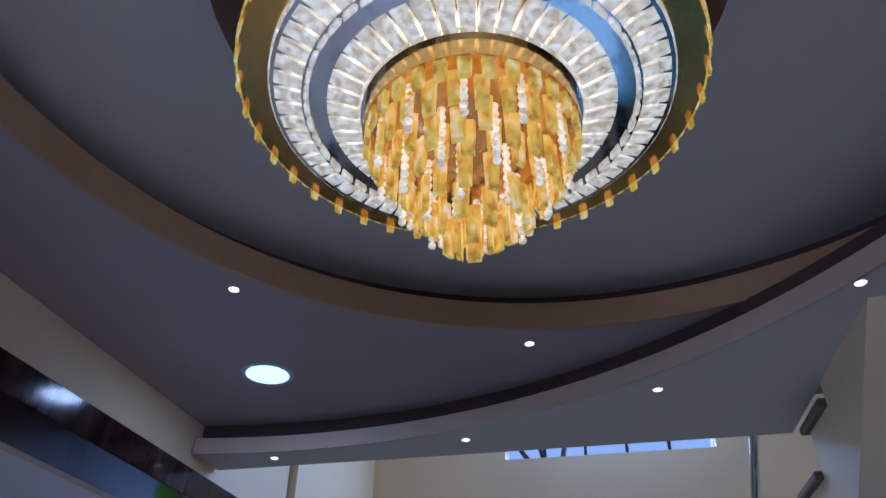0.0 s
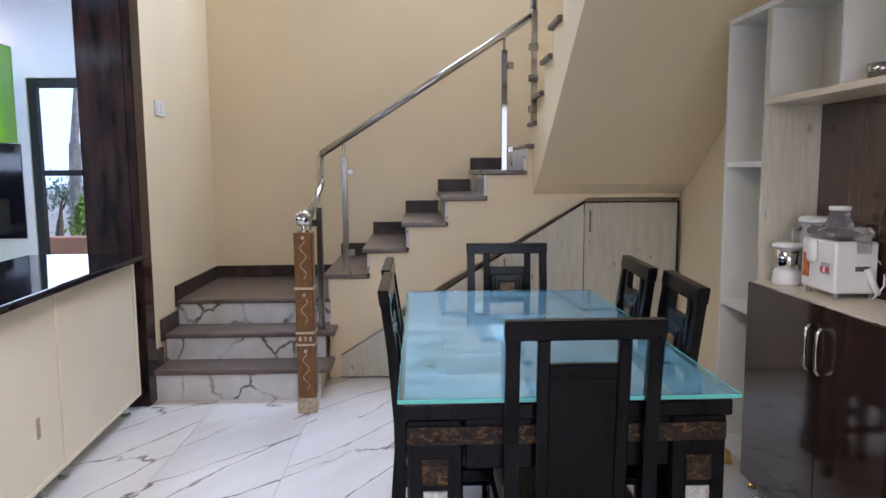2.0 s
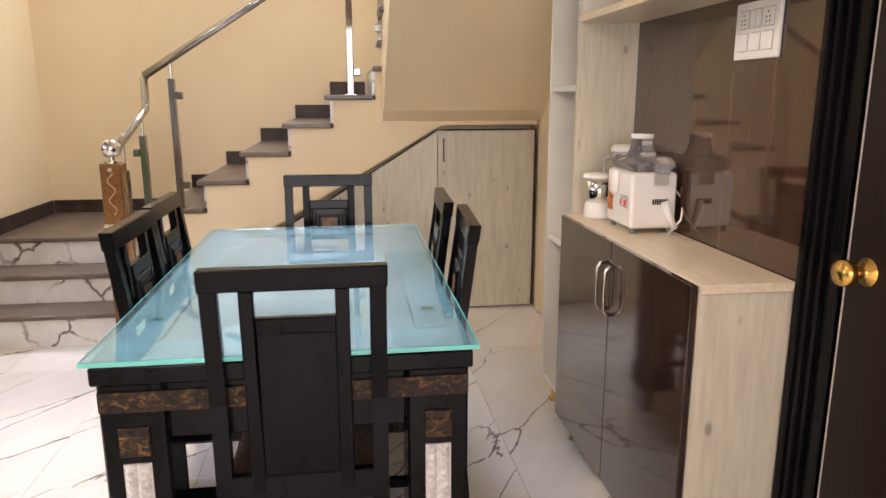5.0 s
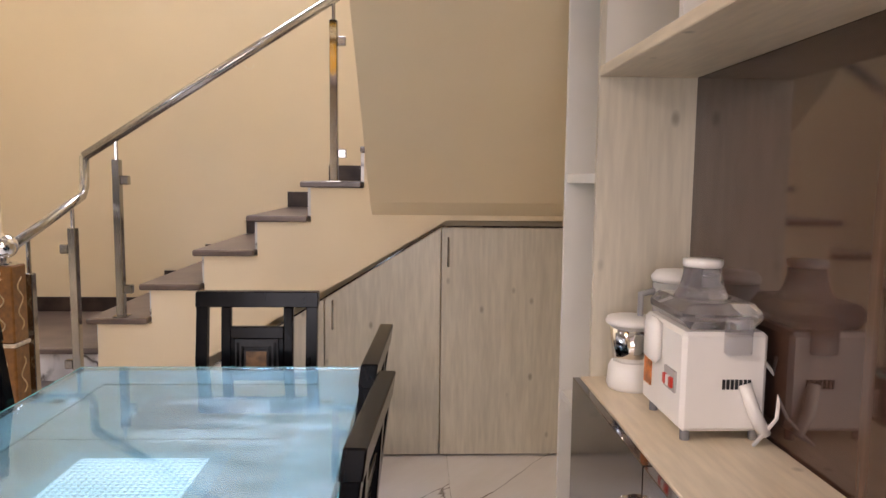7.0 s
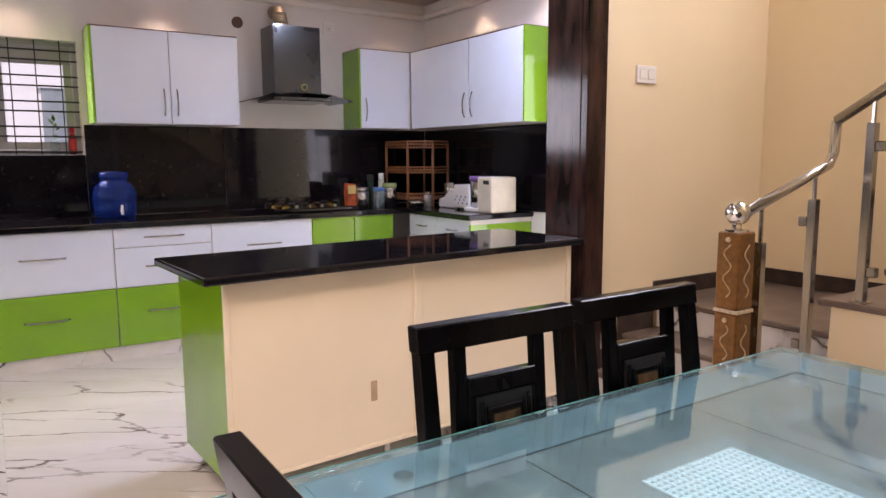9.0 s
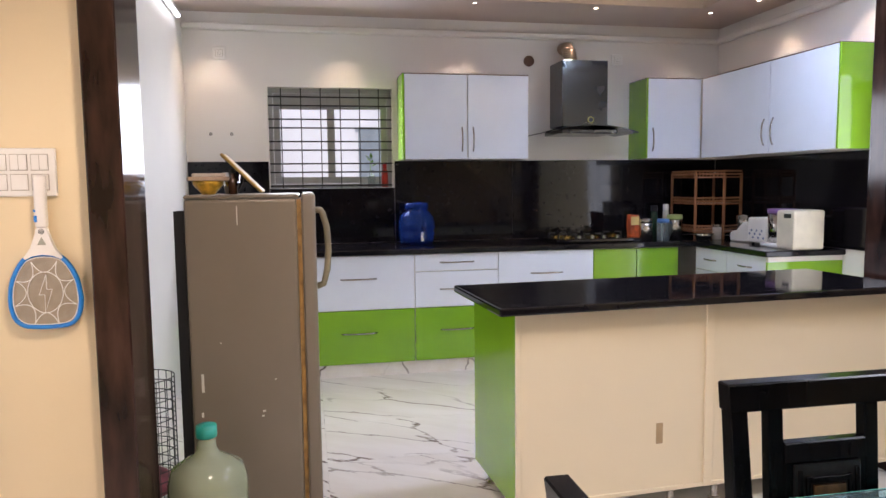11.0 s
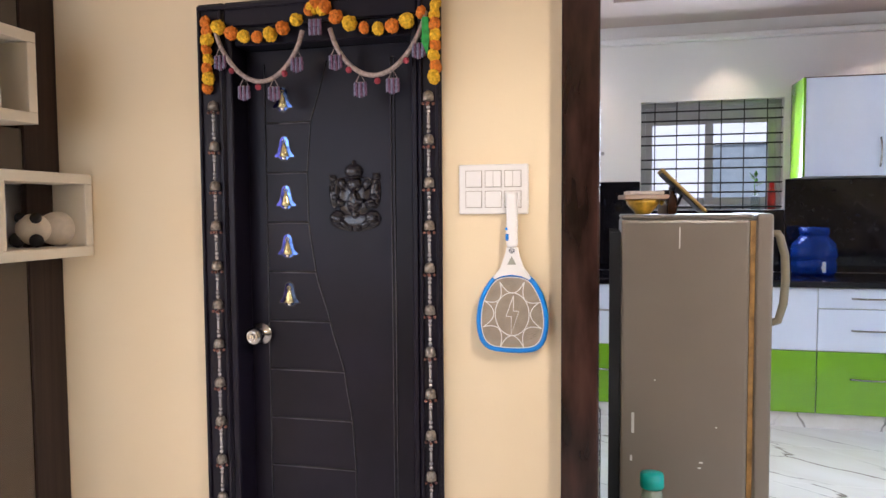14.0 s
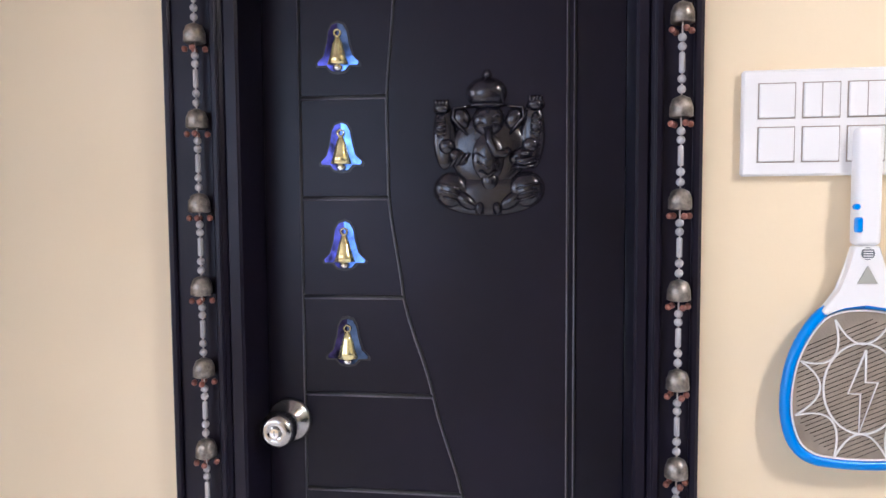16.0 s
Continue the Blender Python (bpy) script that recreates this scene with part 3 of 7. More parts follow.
def railing():
    e = thing("stair_railing", "brushed steel stair railing with square posts and glass clips", "railing")
    # rail: from the newel up the first steps, over the knee, along the second flight, up the third
    part("handrail", tube([(0.37, 4.34, 1.14), (0.37, 4.92, 1.32), (0.355, 4.985, 1.37), (0.36, 4.985, 1.515)], 0.022, 12), STEEL, e, "", True)
    part("handrail", tube([(0.36, 4.985, 1.515), (1.775, 4.985, 2.415)], 0.024, 12), STEEL, e, "", True)
    part("handrail", tube([(1.775, 4.985, 2.43), (1.775, 4.93, 2.56), (1.755, 3.3, 3.62)], 0.022, 12), STEEL, e, "", True)
    for x, y, z0, z1, pin in ((0.362, 4.447, 0.195, 1.165, 0.158), (0.362, 4.835, 0.37, 1.285, 0.113), (0.515, 4.985, 0.716, 1.60, 0.10), (1.585, 4.985, 1.402, 2.29, 0.10)):
        turn = Matrix.Translation((x, y, 0)) @ Matrix.Rotation(radians(-3.2 if x > 1 else 0), 4, "Z") @ Matrix.Translation((-x, -y, 0))
        bm = box(x - 0.019, x + 0.019, y - 0.019, y + 0.019, z0, z1 - pin, 0.003)
        bmesh.ops.transform(bm, matrix=turn, verts=bm.verts[:])
        p = part("post", bm, POST_MIRROR if x > 1 else POST_STEEL, e)
        part("post_pin", rod((x, y, z1 - pin - 0.005), (x, y, z1), 0.009), STEEL, p)
        part("base_plate", box(x - 0.035, x + 0.035, y - 0.035, y + 0.035, z0, z0 + 0.006, 0.001), STEEL, p)
        side = 0.0395 if x > 0.5 else -0.0395
        for z in (z0 + 0.14, z1 - pin - 0.10):
            part("glass_clip", box(x + side - 0.0205, x + side + 0.0205, y - 0.016, y + 0.016, z - 0.022, z + 0.022, 0.004), POST_STEEL, p)
    p = part("post", box(1.757, 1.795, 4.926, 4.964, 1.723, 2.44, 0.003), POST_STEEL, e)
    for z in (1.80, 2.0, 2.2):
        part("glass_clip", box(1.735, 1.8, 4.915, 4.9255, z - 0.022, z + 0.022, 0.003), POST_STEEL, p)
    return e


railing()


def newel():
    e = thing("newel_post", "square carved wooden newel post with a chrome ball", "newel post", 0.345, 4.31, 0)
    NEWEL = plain("carved_brown_newel_wood", (0.17, 0.072, 0.015), 0.3, var=0.3, scale=45, bump=0.7, fine=45)
    CREAMW = plain("cream_marble_inlay", (0.50, 0.39, 0.26), 0.3, var=0.3, scale=60)
    SCROLL = plain("gilt_brown_scroll", (0.44, 0.32, 0.17), 0.3, var=0.3, scale=50)
    r = 0.052
    for z0, z1 in ((0.09, 0.40), (0.415, 0.47), (0.485, 0.73), (0.745, 1.06)):
        blk = part("shaft", box(-r, r, -r, r, z0, z1, 0.006), NEWEL, e)
        if z1 - z0 > 0.1:
            for s in (-1, 1):
                zz = z0 + 0.05
                pts = [(0.017 * math.sin((z - zz) * 62), s * (r + 0.001), z) for z in np.linspace(zz, z1 - 0.05, 30)]
                part("carved_scroll", tube(pts, 0.0030, 6), SCROLL, blk)
                part("rosette", rod((0, s * r, z1 - 0.03), (0, s * (r + 0.006), z1 - 0.03), 0.010), CREAMW, blk)
                pts = [(s * (r + 0.001), 0.017 * math.sin((z - zz) * 62), z) for z in np.linspace(zz, z1 - 0.05, 30)]
                part("carved_scroll", tube(pts, 0.0030, 6), SCROLL, blk)
        else:
            for s in (-0.03, 0, 0.03):
                part("inlay_square", box(s - 0.008, s + 0.008, -r - 0.003, -r + 0.002, z0 + 0.015, z1 - 0.015), CREAMW, blk)
    for z in (0.40, 0.47, 0.73):
        part("band", box(-r - 0.004, r + 0.004, -r - 0.004, r + 0.004, z, z + 0.015, 0.002), CREAMW, e)
    part("foot", box(-r - 0.004, r + 0.004, -r - 0.004, r + 0.004, 0, 0.09, 0.004), CREAMW, e, "cream stone foot")
    part("cap", lathe([(0.045, 1.06), (0.045, 1.068), (0.018, 1.075), (0.018, 1.09)], seg=16), CHROME, e)
    part("ball", ball(0, 0, 1.135, 0.05, u=24, v=14), CHROME, e, "polished chrome ball", True)
    return e


newel()

# ---------------------------------------------------------------- dining set
TABLE_BLUE = plain("dusty_grey_brown_tabletop", (0.115, 0.112, 0.10), 0.5, var=0.55, scale=11, bump=0.1, fine=40)


def glass_top_material():
    m, nt, b = nodes_of("dusty_table_glass")
    mp = mapped(nt, (1.6, 5.0, 1))
    mp.inputs["Rotation"].default_value = (0, 0, 0.4)
    n = node(nt, "ShaderNodeTexNoise", Scale=2.2, Detail=6.0, Roughness=0.6, Distortion=1.2)
    nt.links.new(mp.outputs[0], n.inputs["Vector"])
    rr = ramp(nt, n.outputs["Fac"], [(0.35, (0.015,) * 3), (0.72, (0.12,) * 3)])
    nt.links.new(rr.outputs[0], b.inputs["Roughness"])
    cc = ramp(nt, n.outputs["Fac"], [(0.3, (0.40, 0.69, 0.79)), (0.75, (0.52, 0.78, 0.87))])
    nt.links.new(cc.outputs[0], b.inputs["Base Color"])
    b.inputs["Transmission Weight"].default_value = 0.95
    b.inputs["IOR"].default_value = 1.5
    b.inputs["Specular IOR Level"].default_value = 0.5
    return m


TABLE_GLASS = glass_top_material()
EDGE_GLASS = plain("green_glass_edge", (0.16, 0.62, 0.55), 0.1, var=0.05, bump=0.0)
CRYSTAL_STRIP = plain("faceted_crystal_strip", (0.66, 0.64, 0.62), 0.12, 0.3, var=0.2, scale=60, bump=0.6, fine=70)


LATTICE = plain("pale_lattice_glass", (0.12, 0.19, 0.20), 0.3, var=0.1, scale=40, bump=0.4)
LATTICE_BAR = plain("white_lattice_bar", (0.88, 0.90, 0.90), 0.25, var=0.05)
RIM_PANEL = plain("grey_rim_panel", (0.11, 0.15, 0.155), 0.45, var=0.4, scale=9)
DARKPANEL = plain("dark_inset_panel", (0.018, 0.026, 0.032), 0.5, var=0.3, scale=12)


def dining_table():
    e = thing("dining_table", "black carved dining table with a dusty blue glass top", "table", 1.40, 2.845, 0)
    hx, hy = 0.425, 0.775
    g = part("glass_top", box(-0.452, 0.452, -0.805, 0.805, 0.808, 0.820, 0.002), TABLE_GLASS, e, "dusty blue tinted glass sheet")
    g.visible_shadow = False
    part("glass_edge", box(-0.4535, 0.4535, -0.8065, -0.8052, 0.8085, 0.8195), EDGE_GLASS, g)
    part("glass_edge", box(-0.4535, 0.4535, 0.8052, 0.8065, 0.8085, 0.8195), EDGE_GLASS, g)
    part("glass_edge", box(0.4522, 0.4535, -0.805, 0.805, 0.8085, 0.8195), EDGE_GLASS, g)
    part("glass_edge", box(-0.4535, -0.4522, -0.805, 0.805, 0.8085, 0.8195), EDGE_GLASS, g)
    for x in (-0.36, 0.36):
        for y in (-0.49, 0.47):
            part("glass_pad", rod((x, y, 0.8032), (x, y, 0.8078), 0.018), CHROME, g)
    part("frame_board", box(-hx - 0.015, hx + 0.015, -hy - 0.015, -hy + 0.13, 0.755, 0.80, 0.004), BLACKWOOD, e)
    part("frame_board", box(-hx - 0.015, hx + 0.015, hy - 0.13, hy + 0.015, 0.755, 0.80, 0.004), BLACKWOOD, e)
    part("frame_board", box(-hx - 0.015, -hx + 0.11, -hy + 0.131, hy - 0.131, 0.755, 0.80, 0.004), BLACKWOOD, e)
    part("frame_board", box(hx - 0.11, hx + 0.015, -hy + 0.131, hy - 0.131, 0.755, 0.80, 0.004), BLACKWOOD, e)
    part("centre_panel", box(-hx + 0.111, hx - 0.111, -hy + 0.131, hy - 0.131, 0.76, 0.7995), TABLE_BLUE, e, "grey brown stone panel under the glass")
    part("rim_panel", box(-hx - 0.012, hx + 0.012, -hy - 0.012, -hy + 0.128, 0.8002, 0.803), RIM_PANEL, e)
    part("rim_panel", box(-hx - 0.012, hx + 0.012, hy - 0.128, hy + 0.012, 0.8002, 0.803), RIM_PANEL, e)
    part("rim_panel", box(-hx - 0.012, -hx + 0.1095, -hy + 0.130, hy - 0.130, 0.8002, 0.803), RIM_PANEL, e)
    part("rim_panel", box(hx - 0.1095, hx + 0.012, -hy + 0.130, hy - 0.130, 0.8002, 0.803), RIM_PANEL, e)
    for yc in (-0.265, 0.215):
        part("seam", box(-hx + 0.112, hx - 0.112, yc - 0.0013, yc + 0.0013, 0.7996, 0.8001), BLACKWOOD, e)
    for yc in (-0.03, -0.47, 0.41):
        middle = yc == -0.03
        fp = part("lattice_panel", box(-0.125, 0.155, yc - 0.127, yc + 0.127, 0.7998, 0.8005), LATTICE if middle else DARKPANEL, e, "pale frosted lattice panel" if middle else "dark inset panel")
        if middle:
            part("panel_border", box(-0.165, 0.195, yc - 0.168, yc + 0.168, 0.7996, 0.7999), RIM_PANEL, fp)
            for k in range(-9, 10):
                part("lattice_bar", box(0.015 + k * 0.0146 - 0.0035, 0.015 + k * 0.0146 + 0.0035, yc - 0.125, yc + 0.125, 0.8005, 0.8022), LATTICE_BAR, fp)
            for k in range(-8, 9):
                part("lattice_bar", box(-0.123, 0.153, yc + k * 0.0153 - 0.0025, yc + k * 0.0153 + 0.0025, 0.8006, 0.803), LATTICE_BAR, fp)
    for s in (-1, 1):
        part("apron", box(-hx + 0.15, hx - 0.15, s * (hy - 0.012) - 0.012, s * (hy - 0.012) + 0.012, 0.615, 0.754, 0.003), BLACKWOOD, e)
        part("apron_carving", box(-hx + 0.0, hx - 0.0, s * (hy + 0.003) - 0.003, s * (hy + 0.003) + 0.003, 0.685, 0.735), INLAY, e, "brown carved band")
        part("apron", box(s * (hx - 0.012) - 0.012, s * (hx - 0.012) + 0.012, -hy + 0.15, hy - 0.15, 0.615, 0.754, 0.003), BLACKWOOD, e)
        part("apron_carving", box(s * (hx + 0.003) - 0.003, s * (hx + 0.003) + 0.003, -hy, hy, 0.685, 0.735), INLAY, e, "brown carved band")
    for sx in (-1, 1):
        for sy in (-1, 1):
            x0, y0 = sx * (hx - 0.069), sy * (hy - 0.075)
            leg = part("leg", box(x0 - 0.075, x0 + 0.075, y0 - 0.075, y0 + 0.075, 0.0, 0.755, 0.006), BLACKWOOD, e)
            part("plinth", box(x0 - 0.084, x0 + 0.084, y0 - 0.084, y0 + 0.084, 0.0, 0.10, 0.006), BLACKWOOD, leg)
            f = y0 + sy * 0.075
            part("crystal_strip", box(x0 - 0.032, x0 + 0.032, f - 0.004, f + 0.006, 0.14, 0.555, 0.001), CRYSTAL_STRIP, leg, "white faceted crystal strip")
            for z0, z1 in ((0.575, 0.625), (0.035, 0.115)):
                part("carved_plate", box(x0 - 0.034, x0 + 0.034, f + sy * 0.0055 - 0.005, f + sy * 0.0055 + 0.005, z0, z1, 0.002), INLAY, leg, "brown carved plate")
            for i in range(2):
                for k in range(20):
                    zc, xc = 0.152 + k * 0.0205, x0 - 0.0155 + i * 0.031
                    bmf = bmesh.new()
                    bmesh.ops.create_cone(bmf, segments=4, radius1=0.0165, radius2=0.005, depth=0.006, cap_ends=True, matrix=Matrix.Translation((xc, f + sy * 0.009, zc)) @ Matrix.Rotation(-sy * math.pi / 2, 4, "X") @ Matrix.Rotation(math.pi / 4, 4, "Z"))
                    if sy < 0:
                        part("facet", bmf, CRYSTAL_STRIP, leg)
                    else:
                        bmf.free()
            for z0, z1 in ((0.02, 0.085), (0.585, 0.645)):
                g2 = f + sy * (0.010 if z0 < 0.1 else 0.003)
                part("carved_block", box(x0 - 0.035, x0 + 0.035, g2 - 0.004, g2 + 0.004, z0, z1, 0.002), INLAY, leg, "brown carved block")
    return e


dining_table()
SEAT_CLOTH = plain("brown_dotted_seat_cloth", (0.20, 0.15, 0.11), 0.8, var=0.4, scale=80, bump=0.6, fine=120)


def dining_chair():
    """Origin on the floor at the middle of the seat; the back is at -y."""
    e = thing("dining_chair", "black polished wooden dining chair with a carved back panel", "chair", group="chairs round the table")
    w, d, df = 0.205, 0.21, 0.155
    part("seat_frame", box(-w, w, -d + 0.02, df, 0.395, 0.44, 0.006), BLACKWOOD, e)
    part("seat", box(-w + 0.012, w - 0.012, -d + 0.045, df - 0.012, 0.438, 0.475, 0.014, seg=2), SEAT_CLOTH, e, "brown dotted cloth seat", True)
    for s in (-1, 1):
        part("front_leg", box(s * (w - 0.022) - 0.02, s * (w - 0.022) + 0.02, df - 0.045, df - 0.004, 0, 0.395, 0.004), BLACKWOOD, e)
        x0, x1 = s * (w - 0.02) - 0.019, s * (w - 0.02) + 0.019
        part("back_post", prism([(-d - 0.05, 0), (-d - 0.015, 0), (-d + 0.02, 0.42), (-d + 0.012, 0.70), (-d - 0.032, 1.018), (-d - 0.062, 1.018), (-d - 0.022, 0.70), (-d - 0.018, 0.42)], "x", x0, x1, bevel=0.003), BLACKWOOD, e)
        part("side_stretcher", box(s * (w - 0.022) - 0.009, s * (w - 0.022) + 0.009, -d, df - 0.03, 0.20, 0.235, 0.003), BLACKWOOD, e)

    def lean(z):
        return -d - 0.004 - max(z - 0.70, 0) * 0.135

    def tilted(x0, x1, z0, z1, t, off=0.0, bev=0.003):
        a, b = lean(z0) - off, lean(z1) - off
        return prism([(a - t, z0), (a + t, z0), (b + t, z1), (b - t, z1)], "x", x0, x1, bevel=bev)

    part("crest_rail", tilted(-w - 0.002, w + 0.002, 0.980, 1.033, 0.018), BLACKWOOD, e)
    for s in (-1, 1):
        part("inner_post", tilted(s * 0.105 - 0.016, s * 0.105 + 0.016, 0.47, 0.980, 0.013), BLACKWOOD, e)
    part("lower_rail", tilted(-w + 0.03, w - 0.03, 0.435, 0.515, 0.013), BLACKWOOD, e)
    part("mid_rail", tilted(-0.09, 0.09, 0.874, 0.914, 0.012), BLACKWOOD, e)
    bp = part("back_panel", tilted(-0.09, 0.09, 0.50, 0.876, 0.008), BLACKWOOD, e)
    part("carved_field", tilted(-0.072, 0.072, 0.58, 0.872, 0.0035, -0.010, 0.0), CARVED, bp, "black carved field")
    part("inlay", tilted(-0.034, 0.034, 0.64, 0.832, 0.003, -0.0145, 0.0), CHAIR_INLAY, bp, "brown carved inlay")
    for x0, x1, z0, z1 in ((-0.050, -0.042, 0.61, 0.85), (0.042, 0.050, 0.61, 0.85), (-0.0415, 0.0415, 0.838, 0.848), (-0.0415, 0.0415, 0.612, 0.622), (-0.066, -0.058, 0.59, 0.862), (0.058, 0.066, 0.59, 0.862)):
        part("carved_rib", tilted(x0, x1, z0, z1, 0.003, -0.0155, 0.001), BLACKWOOD, bp)
    return e


first = dining_chair()
first.matrix_world = pose(1.428, 2.266, 0, 0, 0, 0)
for x, y, r in ((1.458, 3.582, 180), (1.150, 2.668, -90), (1.138, 3.118, -90), (1.668, 2.655, 86), (1.652, 3.105, 87.5)):
    copy_thing(first, pose(x, y, 0, 0, 0, r))


def pieces(name, mesh, material, parent, places):
    """Alike pieces that share one mesh, at the given poses under a parent."""
    if material is not None:
        mesh.materials.append(material)
    for m in places:
        ob = new(name, mesh)
        ob.parent = parent
        ob.matrix_local = m


# ---------------------------------------------------------------- crockery unit on the east wall
def sideboard():
    e = thing("sideboard", "low oak and dark gloss sideboard on short steel feet", "sideboard")
    x0, x1, y0, y1 = 2.40, 2.66, 2.05, 3.125
    part("side_panel", box(x0 + 0.004, x1, y0, y0 + 0.02, 0.10, 0.915), OAK, e)
    part("side_panel", box(x0 + 0.004, x1, y1 - 0.02, y1, 0.10, 0.915), OAK, e)
    part("bottom", box(x0 + 0.01, x1, y0 + 0.02, y1 - 0.02, 0.10, 0.12), OAK, e)
    part("back", box(x1 - 0.01, x1, y0 + 0.021, y1 - 0.021, 0.12, 0.915), OAK, e)
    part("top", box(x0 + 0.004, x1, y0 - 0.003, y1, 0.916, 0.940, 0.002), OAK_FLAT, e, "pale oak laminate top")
    for a, b, hy in ((y0 + 0.002, 2.585, 2.555), (2.589, y1 - 0.002, 2.625)):
        d = part("door", box(x0 - 0.016, x0 + 0.002, a, b, 0.10, 0.938, 0.0015), WENGE, e, "dark brown gloss door")
        part("handle", tube([(x0 - 0.0155, hy, 0.705), (x0 - 0.036, hy, 0.708), (x0 - 0.046, hy, 0.722), (x0 - 0.049, hy, 0.785), (x0 - 0.046, hy, 0.848), (x0 - 0.036, hy, 0.862), (x0 - 0.0155, hy, 0.865)], 0.0065, 8), STEEL, d, "curved steel bar handle", True)
    for y in (y0 + 0.06, (y0 + y1) / 2, y1 - 0.06):
        for x in (x0 + 0.05, x1 - 0.05):
            part("foot", lathe([(0.022, 0), (0.024, 0.012), (0.013, 0.02), (0.013, 0.085), (0.026, 0.10)], x, y, 0, 12), STEEL, e)
    return e


sideboard()


def crockery_shelf():
    e = thing("crockery_shelf", "off-white and oak open shelf unit over the sideboard", "shelf")
    xf, xb = 2.43, 2.66
    yn, ym, yf = 1.75, 3.14, 3.50
    part("back_panel", box(2.665, 2.778, 2.047, 3.13, 0.12, 2.10), WENGE_PANEL, e, "dark brown gloss back panel")
    part("divider", box(xf, 2.778, ym - 0.009, ym + 0.009, 0.10, 2.05), OAK, e)
    part("side_panel", box(xf, 2.778, yf - 0.018, yf, 0.10, 2.05), WHITE_LAM, e)
    part("corner_back", box(2.765, 2.778, ym + 0.01, yf - 0.019, 0.12, 2.05), WHITE_LAM, e)
    for z in (0.12, 0.785, 1.425):
        part("shelf_board", box(xf + 0.004, 2.764, ym + 0.0095, yf - 0.0185, z - 0.012, z + 0.012), WHITE_LAM, e)
    part("top_board", box(xf, 2.778, yn, yf, 2.051, 2.073), WHITE_LAM, e)
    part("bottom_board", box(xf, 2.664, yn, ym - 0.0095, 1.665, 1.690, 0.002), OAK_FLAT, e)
    part("upper_back", box(2.654, 2.664, yn, ym - 0.0095, 1.691, 2.05), OAK, e)
    for y in (2.63, 2.12, yn + 0.01):
        part("upright", box(xf + 0.002, 2.653, y - 0.009, y + 0.009, 1.691, 2.05), WHITE_LAM, e)
    part("liner", box(xf + 0.012, 2.653, ym - 0.013, ym - 0.0095, 1.691, 2.05), WHITE_LAM, e)
    for y in (ym + 0.05, yf - 0.05):
        part("foot", lathe([(0.022, 0), (0.024, 0.012), (0.013, 0.02), (0.013, 0.09), (0.026, 0.108)], xf + 0.05, y, 0, 12), BRASS, e)
    return e


crockery_shelf()


def steel_bowl(x, y, z):
    e = thing("steel_bowl", "small round steel bowl on the open shelf", "bowl", x, y, z)
    part("bowl", lathe([(0.02, 0.0), (0.034, 0.006), (0.042, 0.03), (0.040, 0.052), (0.037, 0.052), (0.039, 0.03), (0.03, 0.008), (0.0, 0.004)], seg=20), STEEL, e, "", True)
    return e


steel_bowl(2.50, 2.53, 1.691)


def juicer():
    PLUM = glassy("smoky_clear_plastic", (0.80, 0.79, 0.81), 0.10, 1.3, 0.9)
    e = thing("juicer", "white kitchen juicer with a smoky clear lid on the sideboard", "juicer", 2.560, 2.79, 0.94)
    b = part("body", prism([(-0.075, -0.10), (0.085, -0.10), (0.085, 0.09), (0.03, 0.12), (-0.075, 0.12)], "z", 0.018, 0.205, bevel=0.008), WHITE_PLASTIC, e)
    part("lid", prism([(-0.072, -0.095), (0.082, -0.095), (0.082, 0.088), (-0.072, 0.112)], "z", 0.206, 0.255, bevel=0.018), PLUM, e, "smoky clear plastic lid")
    part("feed_tube", lathe([(0.055, 0.25), (0.042, 0.275), (0.036, 0.30), (0.036, 0.312), (0.0, 0.313)], 0.0, 0.01, 0, 20), PLUM, e, "smoky clear feed tube", True)
    part("pusher", lathe([(0.036, 0.3135), (0.038, 0.318), (0.038, 0.328), (0.0, 0.33)], 0.0, 0.01, 0, 20), WHITE_PLASTIC, e, "", True)
    part("button_recess", box(-0.0795, -0.074, -0.075, -0.02, 0.085, 0.125), plain("grey_recess", (0.42, 0.40, 0.38)), b)
    for k, c in enumerate(((0.6, 0.05, 0.03), (0.75, 0.72, 0.7), (0.6, 0.05, 0.03))):
        part("button", box(-0.085, -0.079, -0.069 + k * 0.016, -0.057 + k * 0.016, 0.092, 0.112, 0.001), plain("button_plastic", c, 0.3), b)
    part("sticker", box(-0.0785, -0.0755, 0.06, 0.10, 0.06, 0.15), plain("red_orange_fruit_sticker", (0.55, 0.16, 0.03), 0.4, var=0.6, scale=40), b, "red and orange fruit sticker")
    for k in range(7):
        part("vent_slot", box(0.0 + k * 0.008, 0.005 + k * 0.008, -0.1025, -0.099, 0.10, 0.118), BLACK_PLASTIC, b)
    part("latch", box(0.0, 0.05, -0.112, -0.096, 0.165, 0.235, 0.004), PLUM, e)
    part("pulp_spout", box(-0.10, -0.072, 0.00, 0.055, 0.12, 0.21, 0.012), WHITE_PLASTIC, e, "", True)
    for x in (-0.06, 0.07):
        for y in (-0.085, 0.085):
            part("foot", rod((x, y, 0), (x, y, 0.02), 0.009), plain("grey_rubber", (0.2, 0.2, 0.2), 0.7), e)
    part("plug", tube([(0.04, -0.104, 0.11), (0.055, -0.118, 0.06), (0.075, -0.118, 0.02)], 0.012, 8), WHITE_PLASTIC, e, "", True)
    part("cord", tube([(0.075, -0.115, 0.02), (0.05, -0.13, 0.006), (0.095, -0.12, 0.05), (0.115, -0.09, 0.11), (0.09, -0.06, 0.15)], 0.004, 6), WHITE_PLASTIC, e, "", True)
    return e


juicer()


